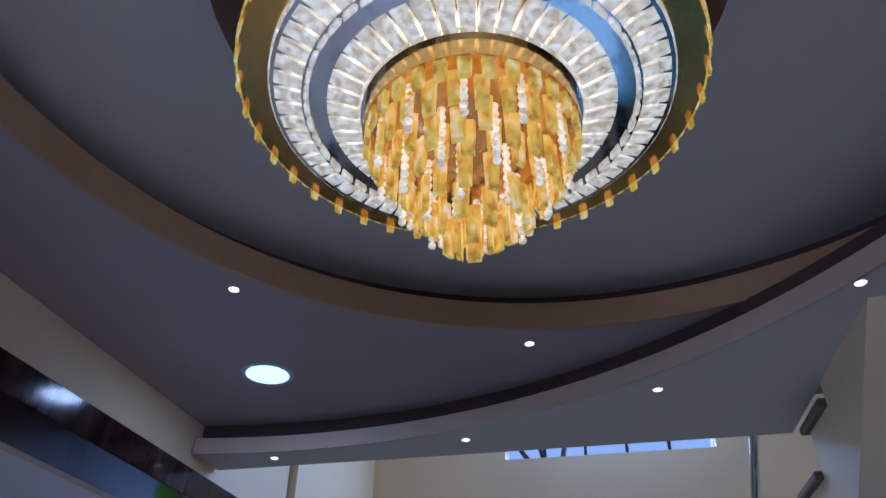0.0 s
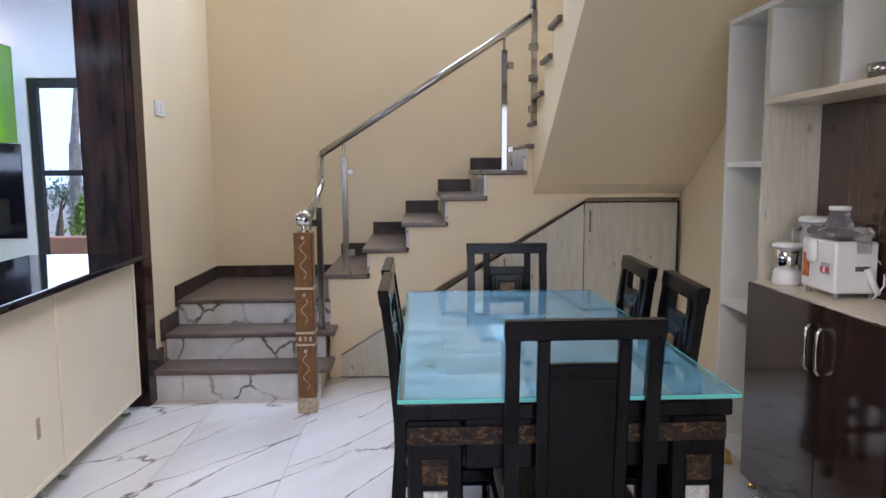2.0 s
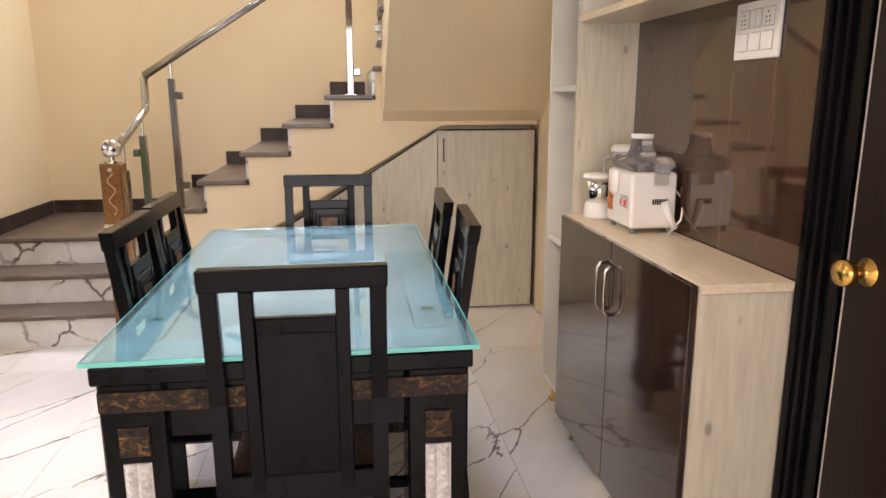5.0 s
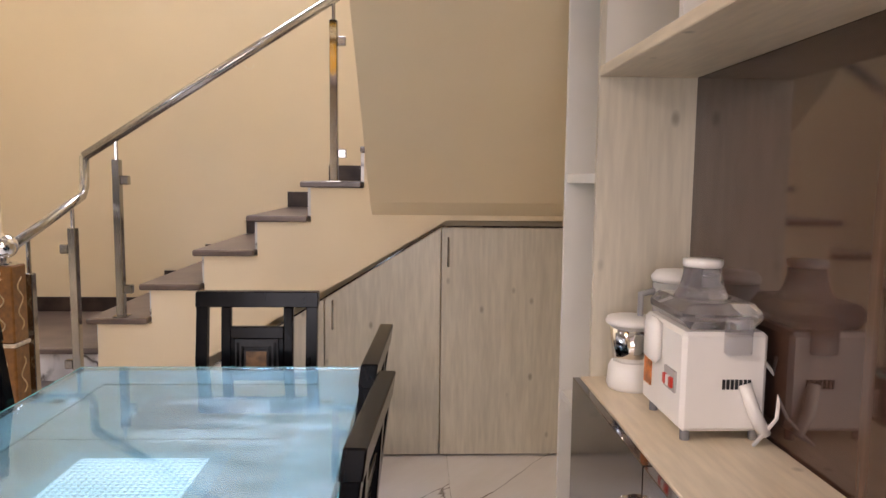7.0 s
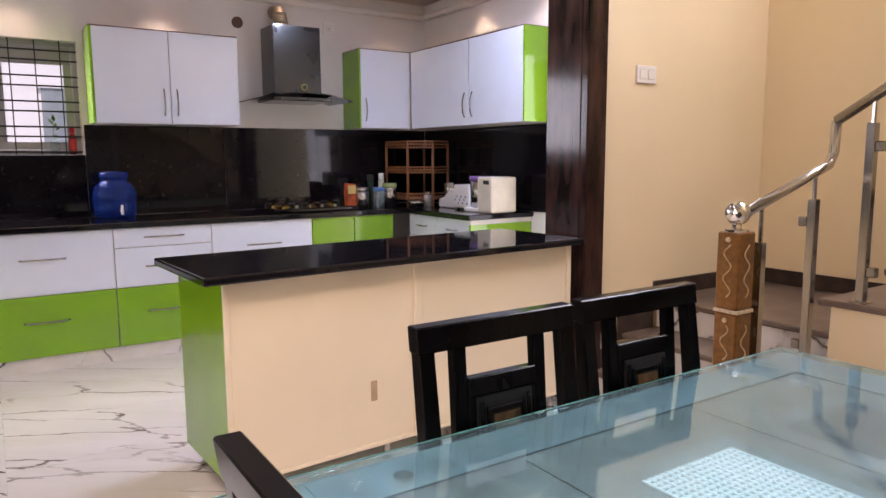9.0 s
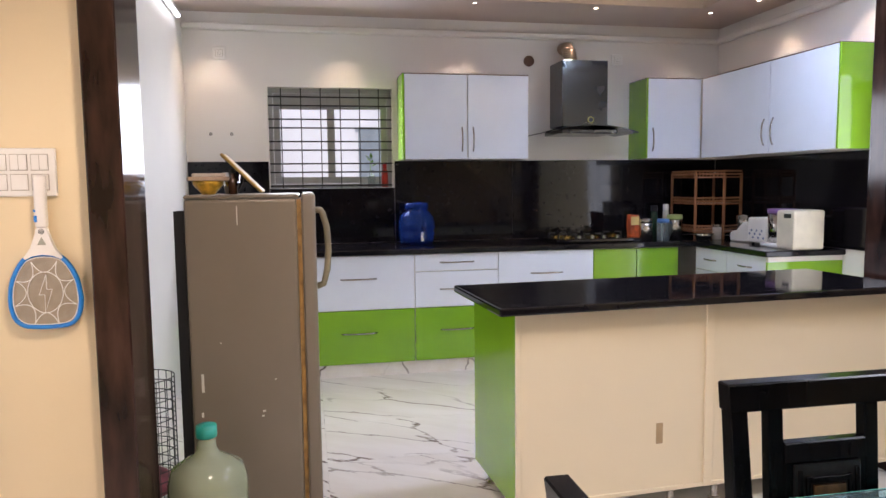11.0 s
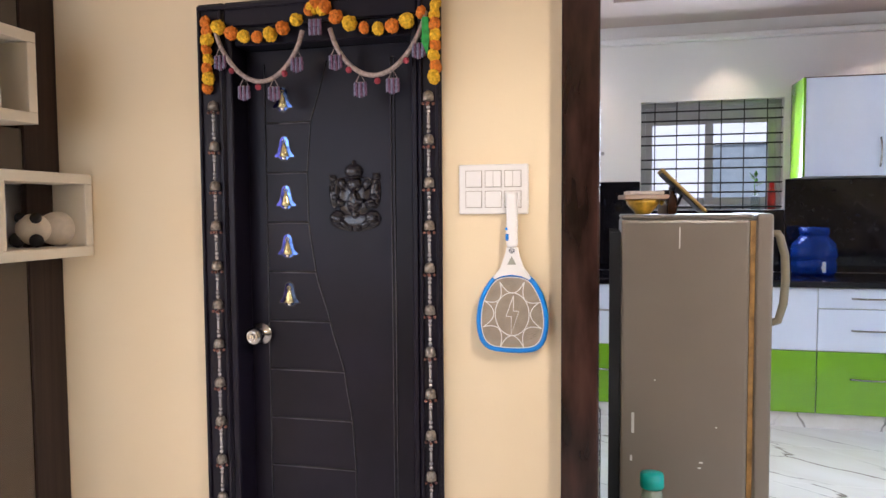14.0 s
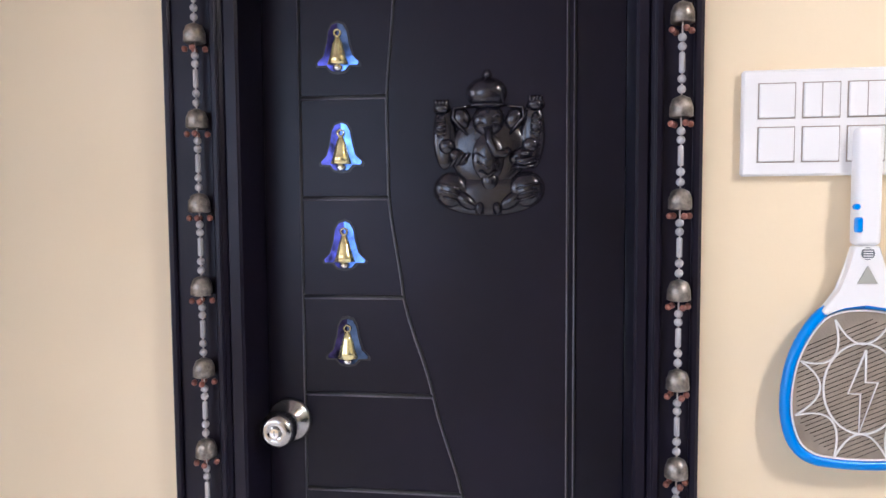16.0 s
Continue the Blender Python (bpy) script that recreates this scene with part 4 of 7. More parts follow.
def mixer_jar(x, y, with_handle=False):
    e = thing("mixer_jar", "steel mixer jar with a white lid and base", "jar", x, y, 0.94)
    part("base", lathe([(0.052, 0), (0.056, 0.01), (0.052, 0.05), (0.046, 0.062), (0.0, 0.063)], seg=20), WHITE_PLASTIC, e, "", True)
    part("cup", lathe([(0.042, 0.063), (0.045, 0.09), (0.054, 0.15), (0.0, 0.151)], seg=24), CHROME, e, "", True)
    part("lid", lathe([(0.060, 0.151), (0.062, 0.157), (0.058, 0.166), (0.03, 0.170), (0.0, 0.170)], seg=24), WHITE_PLASTIC, e, "", True)
    return e


mixer_jar(2.50, 3.035)


def blender_jar():
    e = thing("blender_jar", "clear blender jar with a white lid behind the juicer", "jar", 2.60, 3.03, 0.94)
    part("base", lathe([(0.045, 0), (0.05, 0.01), (0.045, 0.05), (0.0, 0.051)], seg=20), WHITE_PLASTIC, e, "", True)
    part("cup", lathe([(0.040, 0.051), (0.052, 0.10), (0.056, 0.25), (0.0, 0.251)], seg=20), glassy("grey_clear_plastic", (0.7, 0.7, 0.7), 0.1, 1.3, 0.5), e, "", True)
    part("lid", lathe([(0.058, 0.251), (0.06, 0.262), (0.05, 0.275), (0.0, 0.277)], seg=20), WHITE_PLASTIC, e, "", True)
    part("handle", tube([(-0.05, 0.0, 0.23), (-0.085, 0.0, 0.22), (-0.085, 0.0, 0.12), (-0.05, 0.0, 0.10)], 0.008, 8), plain("grey_plastic", (0.3, 0.3, 0.3)), e, "", True)
    return e


blender_jar()


PLATE_GAP = plain("plate_gap", (0.36, 0.31, 0.25))


def plate_modules(e, w, h, modules, facing, material=WHITE_PLASTIC):
    """A moulded switch plate: facing +x, centred on the thing's origin, w along y, h along z."""
    p = part("plate", box(0.0, 0.012, -w / 2, w / 2, -h / 2, h / 2, 0.003), material, e)
    for cy, cz, mw, mh, what in modules:
        part("recess", box(0.0118, 0.0126, cy - mw / 2 - 0.0018, cy + mw / 2 + 0.0018, cz - mh / 2 - 0.0018, cz + mh / 2 + 0.0018), PLATE_GAP, p)
        m = part("rocker" if what == "switch" else "socket", box(0.012, 0.0155, cy - mw / 2, cy + mw / 2, cz - mh / 2, cz + mh / 2, 0.001), material, p)
        if what == "switch" and cz > 0 and cy > -0.04:
            part("seam", box(0.0154, 0.0160, cy - 0.0006, cy + 0.0006, cz - mh / 2, cz + mh / 2), PLATE_GAP, m)
        if what == "socket":
            for dy, dz in ((0, 0.011), (-0.008, -0.001), (0.008, -0.001), (-0.008, -0.012), (0.008, -0.012)):
                part("hole", rod((0.0150, cy + dy, cz + dz), (0.0162, cy + dy, cz + dz), 0.0028, seg=8), BLACK_PLASTIC, m)
    return e


grid6 = [(dy, dz, 0.046, 0.046) for dz in (0.030, -0.030) for dy in (-0.058, 0.0, 0.058)]
e = thing("switch_plate", "large white six-module switch plate beside the black door", "switch", XW + 0.0005, 0.845, 1.464)
plate_modules(e, 0.206, 0.146, [(a, b, c, d, "switch") for a, b, c, d in grid6], 0)
e = thing("socket_plate", "large white socket plate on the dark gloss panel", "socket", 2.6645, 2.32, 1.569, 180)
plate_modules(e, 0.207, 0.151, [(a, b, c, d, "socket" if b > 0 and abs(a) > 0.01 else "switch") for a, b, c, d in grid6], 0)
e = thing("switch_plate", "small white switch plate on the stair wall", "switch", -0.6495, 4.883, 1.81)
plate_modules(e, 0.155, 0.095, [(-0.033, 0, 0.05, 0.05, "switch"), (0.033, 0, 0.05, 0.05, "switch")], 0)
for y, z in ((1.06, 2.44), (4.335, 2.46)):
    e = thing("socket_plate", "small white socket plate high on the kitchen wall", "socket", XK0 + 0.0005, y, z)
    plate_modules(e, 0.10, 0.095, [(0, 0, 0.05, 0.05, "socket")], 0)


# ---------------------------------------------------------------- east door with a brass knob
def east_door():
    e = thing("door_2", "dark brown wooden door left ajar with a brass knob", "door", kind="structure")
    for y0, y1, x0 in ((1.894, 1.9398, 2.70), (1.94, 1.9855, 2.69), (1.986, 2.004, 2.675), (2.0042, 2.022, 2.662), (2.0222, 2.0465, 2.652)):
        part("casing", box(x0, 2.7795, y0, y1, 0, 2.13, 0.004), BLACKWOOD, e)
    part("casing", box(2.67, 2.7795, 0.99, 1.893, 2.06, 2.13, 0.004), BLACKWOOD, e)
    part("casing", box(2.67, 2.7795, 0.98, 1.05, 0, 2.06, 0.004), BLACKWOOD, e)
    part("jamb", box(2.781, 2.92, 1.975, 1.9845, 0, 2.06), BLACK_PAINT, e)
    leaf = part("leaf", box(2.665, 2.70, 1.06, 1.886, 0.01, 2.055, 0.002), EAST_DOOR, e)
    # Pale strip paints the light that falls on the leaf's edge.
    part("leaf_edge", box(2.6645, 2.697, 1.8862, 1.8895, 0.01, 2.055), plain("lit_leaf_edge", (0.5, 0.45, 0.4)), leaf, "door edge coloured pale for the light on it")
    k = part("knob", lathe([(0.032, 0), (0.032, 0.004), (0.013, 0.008), (0.012, 0.03), (0.026, 0.04), (0.031, 0.055), (0.027, 0.068), (0.0, 0.072)], seg=20), BRASS, leaf, "polished brass knob", True)
    k.matrix_local = pose(2.665, 1.822, 1.022, 0, -90, 0)
    # Black sheet added out of view to close the doorway.
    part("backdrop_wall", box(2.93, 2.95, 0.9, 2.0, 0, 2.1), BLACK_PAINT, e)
    return e


east_door()

# ---------------------------------------------------------------- ceiling lights
LED_DISC = glowing("warm_white_led", (1.0, 0.86, 0.66), 9.0)
LED_COOL = glowing("cool_white_led", (0.80, 0.90, 1.0), 5.0)
TRIM_WHITE = plain("white_lamp_trim", (0.75, 0.72, 0.68), 0.4)


def downlight(x, y, z, r=0.015, led=LED_DISC, label="small round recessed ceiling spotlight, switched on", group="ceiling spotlights"):
    e = thing("ceiling_spotlight", label, "spotlight", x, y, z, group=group)
    part("trim_ring", lathe([(r, -0.003), (r * 1.18, -0.004), (r * 1.22, -0.001), (r * 1.22, 0.0)], seg=20), CEIL_LIGHT, e)
    part("lens", lathe([(0.0, -0.0055), (r * 0.9, -0.0052), (r, -0.0042), (0.0, -0.004)], seg=20), led, e)
    return e


for x, y, z in ((-0.041, 2.497, ZM), (0.819, 3.037, ZM), (1.238, 3.187, ZB), (0.498, 3.547, ZB), (-0.357, 3.612, ZB), (1.734, 2.583, ZB)):
    downlight(x, y, z)
downlight(-0.189, 3.098, ZM, 0.082, glowing("white_panel_led", (0.70, 0.95, 1.0), 5.0), "round flush ceiling panel light, switched on", "ceiling panel lights")
for x, y in ((-3.08, 1.0), (-3.08, 1.99), (-3.09, 2.95), (-3.10, 3.91), (-3.11, 4.88), (-2.70, 5.02), (-1.91, 5.02)):
    downlight(x, y, 2.75)
for y in (2.12, 2.74, 3.38, 4.03):
    downlight(-2.64, y, 2.80)
for x, y in ((-1.60, 4.40), (-1.24, 3.42)):
    downlight(x, y, 2.75, 0.08, LED_COOL, "round flush kitchen panel light, switched on", "ceiling panel lights")
lamp("chandelier_lamp", "SPOT", 88, (1.0, 0.87, 0.70), pose(0.83, 1.75, 2.38), 0.10, spot=165)
lamp("hall_panel_lamp", "AREA", 3.5, (0.95, 0.97, 1.0), pose(-0.185, 3.107, ZM - 0.012), 0.16)
for i, (x, y) in enumerate(((-3.40, 1.0), (-3.40, 1.99), (-3.40, 2.95), (-3.40, 3.91), (-3.40, 4.88), (-2.70, 5.12), (-1.91, 5.12))):
    lamp("kitchen_spot_lamp", "SPOT", 14, WARM, pose(x, y, 2.735), 0.02, spot=80)
lamp("kitchen_panel_lamp", "AREA", 16, (0.54, 0.72, 1.0), pose(-1.60, 4.40, 2.735), 0.16)
lamp("kitchen_panel_lamp", "AREA", 16, (0.54, 0.72, 1.0), pose(-1.24, 3.42, 2.735), 0.16)


def tube_light():
    e = thing("tube_light", "slim white tube light on the kitchen side wall", "tube light", -2.76, 0.792, 2.61)
    part("holder", box(-0.62, 0.62, 0.0, 0.022, 0.02, 0.05, 0.003), WHITE_PLASTIC, e)
    part("tube", rod((-0.58, 0.032, 0.032), (0.58, 0.032, 0.032), 0.012), glowing("tube_glow", (0.88, 0.95, 1.0), 12.0), e)
    return e


tube_light()

# ---------------------------------------------------------------- chandelier
def chandelier():
    cx, cy = 0.83, 1.75
    CRYSTAL = glowing("lit_clear_crystal", (1.0, 0.90, 0.72), 0.55)
    nt = CRYSTAL.node_tree
    bs = nt.nodes["Principled BSDF"]
    noi = node(nt, "ShaderNodeTexNoise", Scale=70.0, Detail=2.0)
    nt.links.new(mapped(nt, (1, 1, 1)).outputs[0], noi.inputs["Vector"])
    rr = ramp(nt, noi.outputs["Fac"], [(0.34, (0.34, 0.23, 0.10)), (0.50, (0.70, 0.53, 0.27)), (0.70, (1.0, 0.86, 0.54))])
    nt.links.new(rr.outputs[0], bs.inputs["Emission Color"])
    bs.inputs["Emission Strength"].default_value = 2.1
    bs.inputs["Roughness"].default_value = 0.05
    bs.inputs["Specular IOR Level"].default_value = 1.0
    AMBER = glowing("lit_amber_crystal", (0.70, 0.38, 0.03), 0.5)
    nt = AMBER.node_tree
    bs = nt.nodes["Principled BSDF"]
    noi = node(nt, "ShaderNodeTexNoise", Scale=55.0, Detail=2.0)
    nt.links.new(mapped(nt, (1, 1, 0.6)).outputs[0], noi.inputs["Vector"])
    rr = ramp(nt, noi.outputs["Fac"], [(0.33, (0.35, 0.15, 0.005)), (0.56, (0.90, 0.56, 0.05)), (0.72, (1.0, 0.86, 0.42))])
    nt.links.new(rr.outputs[0], bs.inputs["Emission Color"])
    bs.inputs["Emission Strength"].default_value = 1.65
    bs.inputs["Roughness"].default_value = 0.06
    # Blue base colour stands in for what the dark mirror reflects.
    MIRROR = plain("dark_mirror_blue_reflection", (0.010, 0.022, 0.060), 0.05, 0.0, var=0.2, scale=4, bump=0.0)
    e = thing("chandelier", "round gold and crystal chandelier with hanging amber prisms", "chandelier", cx, cy, 0)
    part("ceiling_plate", lathe([(0.0, 3.088), (0.56, 3.088), (0.56, 3.07), (0.0, 3.07)], seg=48), plain("brown_mirror_plate", (0.20, 0.11, 0.06), 0.3, 0.6), e, "brown ceiling plate")
    part("drum", lathe([(0.38, 3.07), (0.38, 2.80), (0.0, 2.80)], seg=48), MIRROR, e)
    part("mirror_plate", lathe([(0.435, 2.80), (0.435, 2.785), (0.0, 2.785)], seg=64), MIRROR, e, "dark mirror plate with its blue reflection put into the colour")

    def crystal(w, h, t):
        bm = bmesh.new()
        vs = [bm.verts.new(p) for p in ((-w * 0.80, 0, -h), (w * 0.80, 0, -h), (w, 0, h), (-w, 0, h), (-w * 0.62, -t, -h * 0.9), (w * 0.62, -t, -h * 0.9), (w * 0.80, -t, h * 0.9), (-w * 0.80, -t, h * 0.9))]
        for f in ((0, 1, 5, 4), (1, 2, 6, 5), (2, 3, 7, 6), (3, 0, 4, 7), (4, 5, 6, 7), (3, 2, 1, 0)):
            bm.faces.new([vs[i] for i in f])
        return mesh_of(bm, "crystal")

    def ring(r, z, tilt, n, mesh, mat, name, jitter=0.0):
        out = []
        for i in range(n):
            a = 2 * math.pi * i / n
            out.append(Matrix.Translation((r * math.cos(a), r * math.sin(a), z + random.uniform(-jitter, jitter))) @ Matrix.Rotation(a + math.pi / 2, 4, "Z") @ Matrix.Rotation(tilt, 4, "X"))
        pieces(name, mesh, mat, e, out)

    ring(0.345, 2.752, 1.35, 60, crystal(0.0197, 0.036, 0.012), CRYSTAL, "crystal")
    ring(0.300, 2.745, -0.15, 48, crystal(0.019, 0.030, 0.008), CRYSTAL, "crystal")
    ring(0.238, 2.728, 1.35, 44, crystal(0.0190, 0.033, 0.012), CRYSTAL, "crystal")
    part("gold_ring", lathe([(0.430, 2.766), (0.436, 2.766), (0.436, 2.785), (0.430, 2.785)], seg=64), BRASS, e, "gold outer ring")
    ring(0.437, 2.774, 0.0, 108, crystal(0.0125, 0.008, 0.004), AMBER, "amber_crystal")
    ring(0.434, 2.755, 0.0, 40, crystal(0.0105, 0.010, 0.005), AMBER, "amber_crystal")
    part("black_ring", lathe([(0.41, 2.778), (0.428, 2.770), (0.428, 2.785), (0.41, 2.785)], seg=64), BLACK_PLASTIC, e)
    for r, z in ((0.375, 2.745), (0.315, 2.725), (0.205, 2.705)):
        part("steel_band", lathe([(r - 0.004, z), (r + 0.002, z), (r + 0.002, z + 0.05), (r - 0.004, z + 0.05)], seg=48), CHROME, e)
    part("amber_band", lathe([(0.196, 2.66), (0.20, 2.66), (0.20, 2.78), (0.196, 2.78)], seg=48), BRASS, e)
    strip = crystal(0.014, 0.038, 0.010)
    ring(0.186, 2.655, 0.0, 30, strip, AMBER, "amber_crystal")
    ring(0.165, 2.610, 0.0, 24, strip, None, "amber_crystal", 0.012)
    ring(0.140, 2.575, 0.0, 20, strip, None, "amber_crystal", 0.016)
    ring(0.115, 2.545, 0.0, 17, strip, None, "amber_crystal", 0.018)
    ring(0.083, 2.508, 0.0, 12, strip, None, "amber_crystal", 0.018)
    ring(0.050, 2.474, 0.0, 7, strip, None, "amber_crystal", 0.012)
    ring(0.021, 2.450, 0.0, 4, strip, None, "amber_crystal", 0.010)
    pieces("amber_crystal", strip, None, e, [pose(0, 0, 2.430)])
    bead = mesh_of(ball(0, 0, 0, 0.0075, u=8, v=6), "bead")
    spots = []
    for r, n, z0 in ((0.17, 11, 2.56), (0.128, 9, 2.50), (0.08, 6, 2.47)):
        for i in range(n):
            a = 2 * math.pi * (i + 0.4) / n
            for k in range(8):
                spots.append(Matrix.Translation((r * math.cos(a), r * math.sin(a), z0 + k * 0.017)))
    pieces("crystal_bead", bead, CRYSTAL, e, spots)
    part("lamp_core", lathe([(0.0, 2.58), (0.10, 2.64), (0.15, 2.70), (0.18, 2.782), (0.0, 2.784)], seg=24), plain("gilt_core", (0.55, 0.40, 0.20), 0.25, 0.7), e)
    return e


chandelier()

# ---------------------------------------------------------------- kitchen
XF = -3.0


def bow_handle(parent, c, length, upright=False, facing="x", material=None):
    """A curved bar handle on a face that looks towards +x or -y."""
    pts = []
    for k in range(7):
        u = (k / 6 - 0.5) * length
        out = 0.004 + 0.022 * math.sin(math.pi * k / 6) ** 0.6
        if facing == "x":
            pts.append((c[0] + out, c[1] + (0 if upright else u), c[2] + (u if upright else 0)))
        else:
            pts.append((c[0] + (0 if upright else u), c[1] - out, c[2] + (u if upright else 0)))
    part("handle", tube(pts, 0.006, 6), STEEL, parent, "bowed steel handle", True)


def base_unit(y0, y1, fronts):
    e = thing("kitchen_base_unit", "white and lime green gloss kitchen base unit with steel handles", "cabinet", group="kitchen base units")
    part("body", box(XK0 + 0.004, XF - 0.02, y0 + 0.001, y1 - 0.001, 0.10, 0.904), WHITE_LAM, e)
    for z0, z1, a, b, mat, handle in fronts:
        ya, yb = y0 + (y1 - y0) * a, y0 + (y1 - y0) * b
        d = part("drawer_front" if handle != "knob" else "door", box(XF - 0.019, XF, ya + 0.003, yb - 0.003, z0 + 0.003, z1 - 0.003, 0.0015), mat, e, "lime green gloss front" if mat is GREEN_GLOSS else "white gloss front")
        if handle == "bar":
            bow_handle(d, (XF, (ya + yb) / 2, (z0 + z1) / 2 + (0.03 if z1 - z0 > 0.3 else 0)), 0.26)
        elif handle == "knob":
            bow_handle(d, (XF, yb - 0.05 if a < 0.1 else ya + 0.05, z0 + 0.50), 0.08, True)
    return e


SPLIT, TOPZ = 0.502, 0.902
stack2 = [(0.10, SPLIT, 0, 1, GREEN_GLOSS, "bar"), (SPLIT, TOPZ, 0, 1, WHITE_GLOSS, "bar")]
base_unit(0.80, 1.63, stack2)
base_unit(1.63, 2.46, stack2)
base_unit(2.46, 3.10, [(0.10, SPLIT, 0, 1, GREEN_GLOSS, "bar"), (SPLIT, 0.772, 0, 1, WHITE_GLOSS, "bar"), (0.772, TOPZ, 0, 1, WHITE_GLOSS, "bar")])
base_unit(3.10, 3.866, stack2)
base_unit(3.866, 4.585, [(0.10, TOPZ, 0, 0.5, GREEN_GLOSS, "knob"), (0.10, TOPZ, 0.5, 1, GREEN_GLOSS, "knob")])
single("kick_tiles", box(XF - 0.05, XF - 0.03, 0.80, 4.72, 0, 0.098), MARBLE, "marble kick strip under the kitchen units", "baseboard", "structure")


def right_unit():
    e = thing("kitchen_base_unit", "white kitchen base unit with a green end along the side wall", "cabinet", group="kitchen base units")
    yf = 4.72
    part("body", box(-2.98, -2.11, yf + 0.02, 5.296, 0.10, 0.904), WHITE_LAM, e)
    for x0, x1 in ((-2.975, -2.56), (-2.56, -2.105)):
        for z0, z1 in ((0.10, SPLIT), (SPLIT, 0.73), (0.73, TOPZ)):
            d = part("drawer_front", box(x0 + 0.003, x1 - 0.003, yf, yf + 0.019, z0 + 0.003, z1 - 0.003, 0.0015), GREEN_GLOSS if z0 < 0.2 else WHITE_GLOSS, e)
            bow_handle(d, ((x0 + x1) / 2, yf, (z0 + z1) / 2), 0.16, False, "y")
    part("end_panel", box(-2.109, -2.09, yf, 5.296, 0.10, 0.868), GREEN_GLOSS, e, "lime green end panel")
    part("end_rail", box(-2.109, -2.088, yf, 5.296, 0.870, 0.904), WHITE_LAM, e)
    return e


right_unit()
ct = thing("worktop", "polished black granite kitchen worktop", "worktop")
part("back_run", box(XK0 + 0.002, XF + 0.03, 0.80, 5.297, 0.906, 0.945, 0.006), GRANITE, ct)
part("side_run", box(XF + 0.0305, -2.06, 4.685, 5.297, 0.906, 0.945, 0.006), GRANITE, ct)
sp = thing("backsplash", "polished black granite backsplash slabs", "backsplash", kind="structure")
for y0, y1, z1 in ((0.795, 1.405, 1.608), (1.408, 2.40, 1.392), (2.403, 3.40, 1.608), (3.403, 4.40, 1.608), (4.403, 5.285, 1.608)):
    part("slab", box(XK0 + 0.0005, XK0 + 0.014, y0, y1, 0.947, z1, 0.001), GRANITE, sp)
for x0, x1 in ((-3.635, -2.86), (-2.857, -1.76)):
    part("slab", box(x0, x1, 5.286, 5.2995, 0.947, 1.608, 0.001), GRANITE, sp)


def wall_unit(y0, y1, label, left_green=True):
    e = thing("kitchen_wall_unit", label, "cabinet", group="kitchen wall units")
    xf = -3.33
    part("body", box(XK0 + 0.001, xf - 0.02, y0 + 0.004, y1 - 0.002, 1.612, 2.262), WHITE_LAM, e)
    part("end_panel", box(XK0 + 0.001, xf, y0 - 0.012, y0 + 0.003, 1.610, 2.264), GREEN_GLOSS, e, "lime green end panel")
    n = 2 if y1 - y0 > 0.7 else 1
    for k in range(n):
        a, b = y0 + (y1 - y0) * k / n, y0 + (y1 - y0) * (k + 1) / n
        d = part("door", box(xf - 0.019, xf, a + 0.005, b - 0.004, 1.612, 2.262, 0.0015), WHITE_GLOSS, e, "white gloss door")
        bow_handle(d, (xf, (b - 0.045 if (k == 0 and n == 2) else a + 0.045), 1.765), 0.19, True)
    part("top_edge", box(XK0 + 0.001, xf + 0.001, y0 - 0.011, y1 - 0.002, 2.2645, 2.269), plain("brown_edge", (0.12, 0.06, 0.04)), e)
    return e


wall_unit(2.445, 3.445, "white two-door kitchen wall unit with a green side")
wall_unit(4.47, 4.951, "white single-door kitchen wall unit with a green side")


def side_wall_unit():
    e = thing("kitchen_wall_unit", "white kitchen wall unit with a green end on the side wall", "cabinet", group="kitchen wall units")
    yf = 4.956
    x0, x1 = -3.327, -1.795
    part("body", box(x0, x1 - 0.002, yf + 0.02, 5.298, 1.612, 2.262), WHITE_LAM, e)
    cuts = (x0 + 0.003, -2.45, x1)
    for k, (a, b) in enumerate(zip(cuts, cuts[1:])):
        d = part("door", box(a + 0.003, b - 0.003, yf, yf + 0.019, 1.612, 2.262, 0.0015), WHITE_GLOSS, e, "white gloss door")
        bow_handle(d, (b - 0.05 if k == 0 else a + 0.05, yf, 1.765), 0.19, True, "y")
    part("end_panel", box(x1, x1 + 0.016, yf, 5.298, 1.610, 2.264), GREEN_GLOSS, e, "lime green end panel")
    part("top_edge", box(x0, x1 + 0.014, yf - 0.001, 5.298, 2.2645, 2.269), plain("brown_edge", (0.12, 0.06, 0.04)), e)
    return e


side_wall_unit()


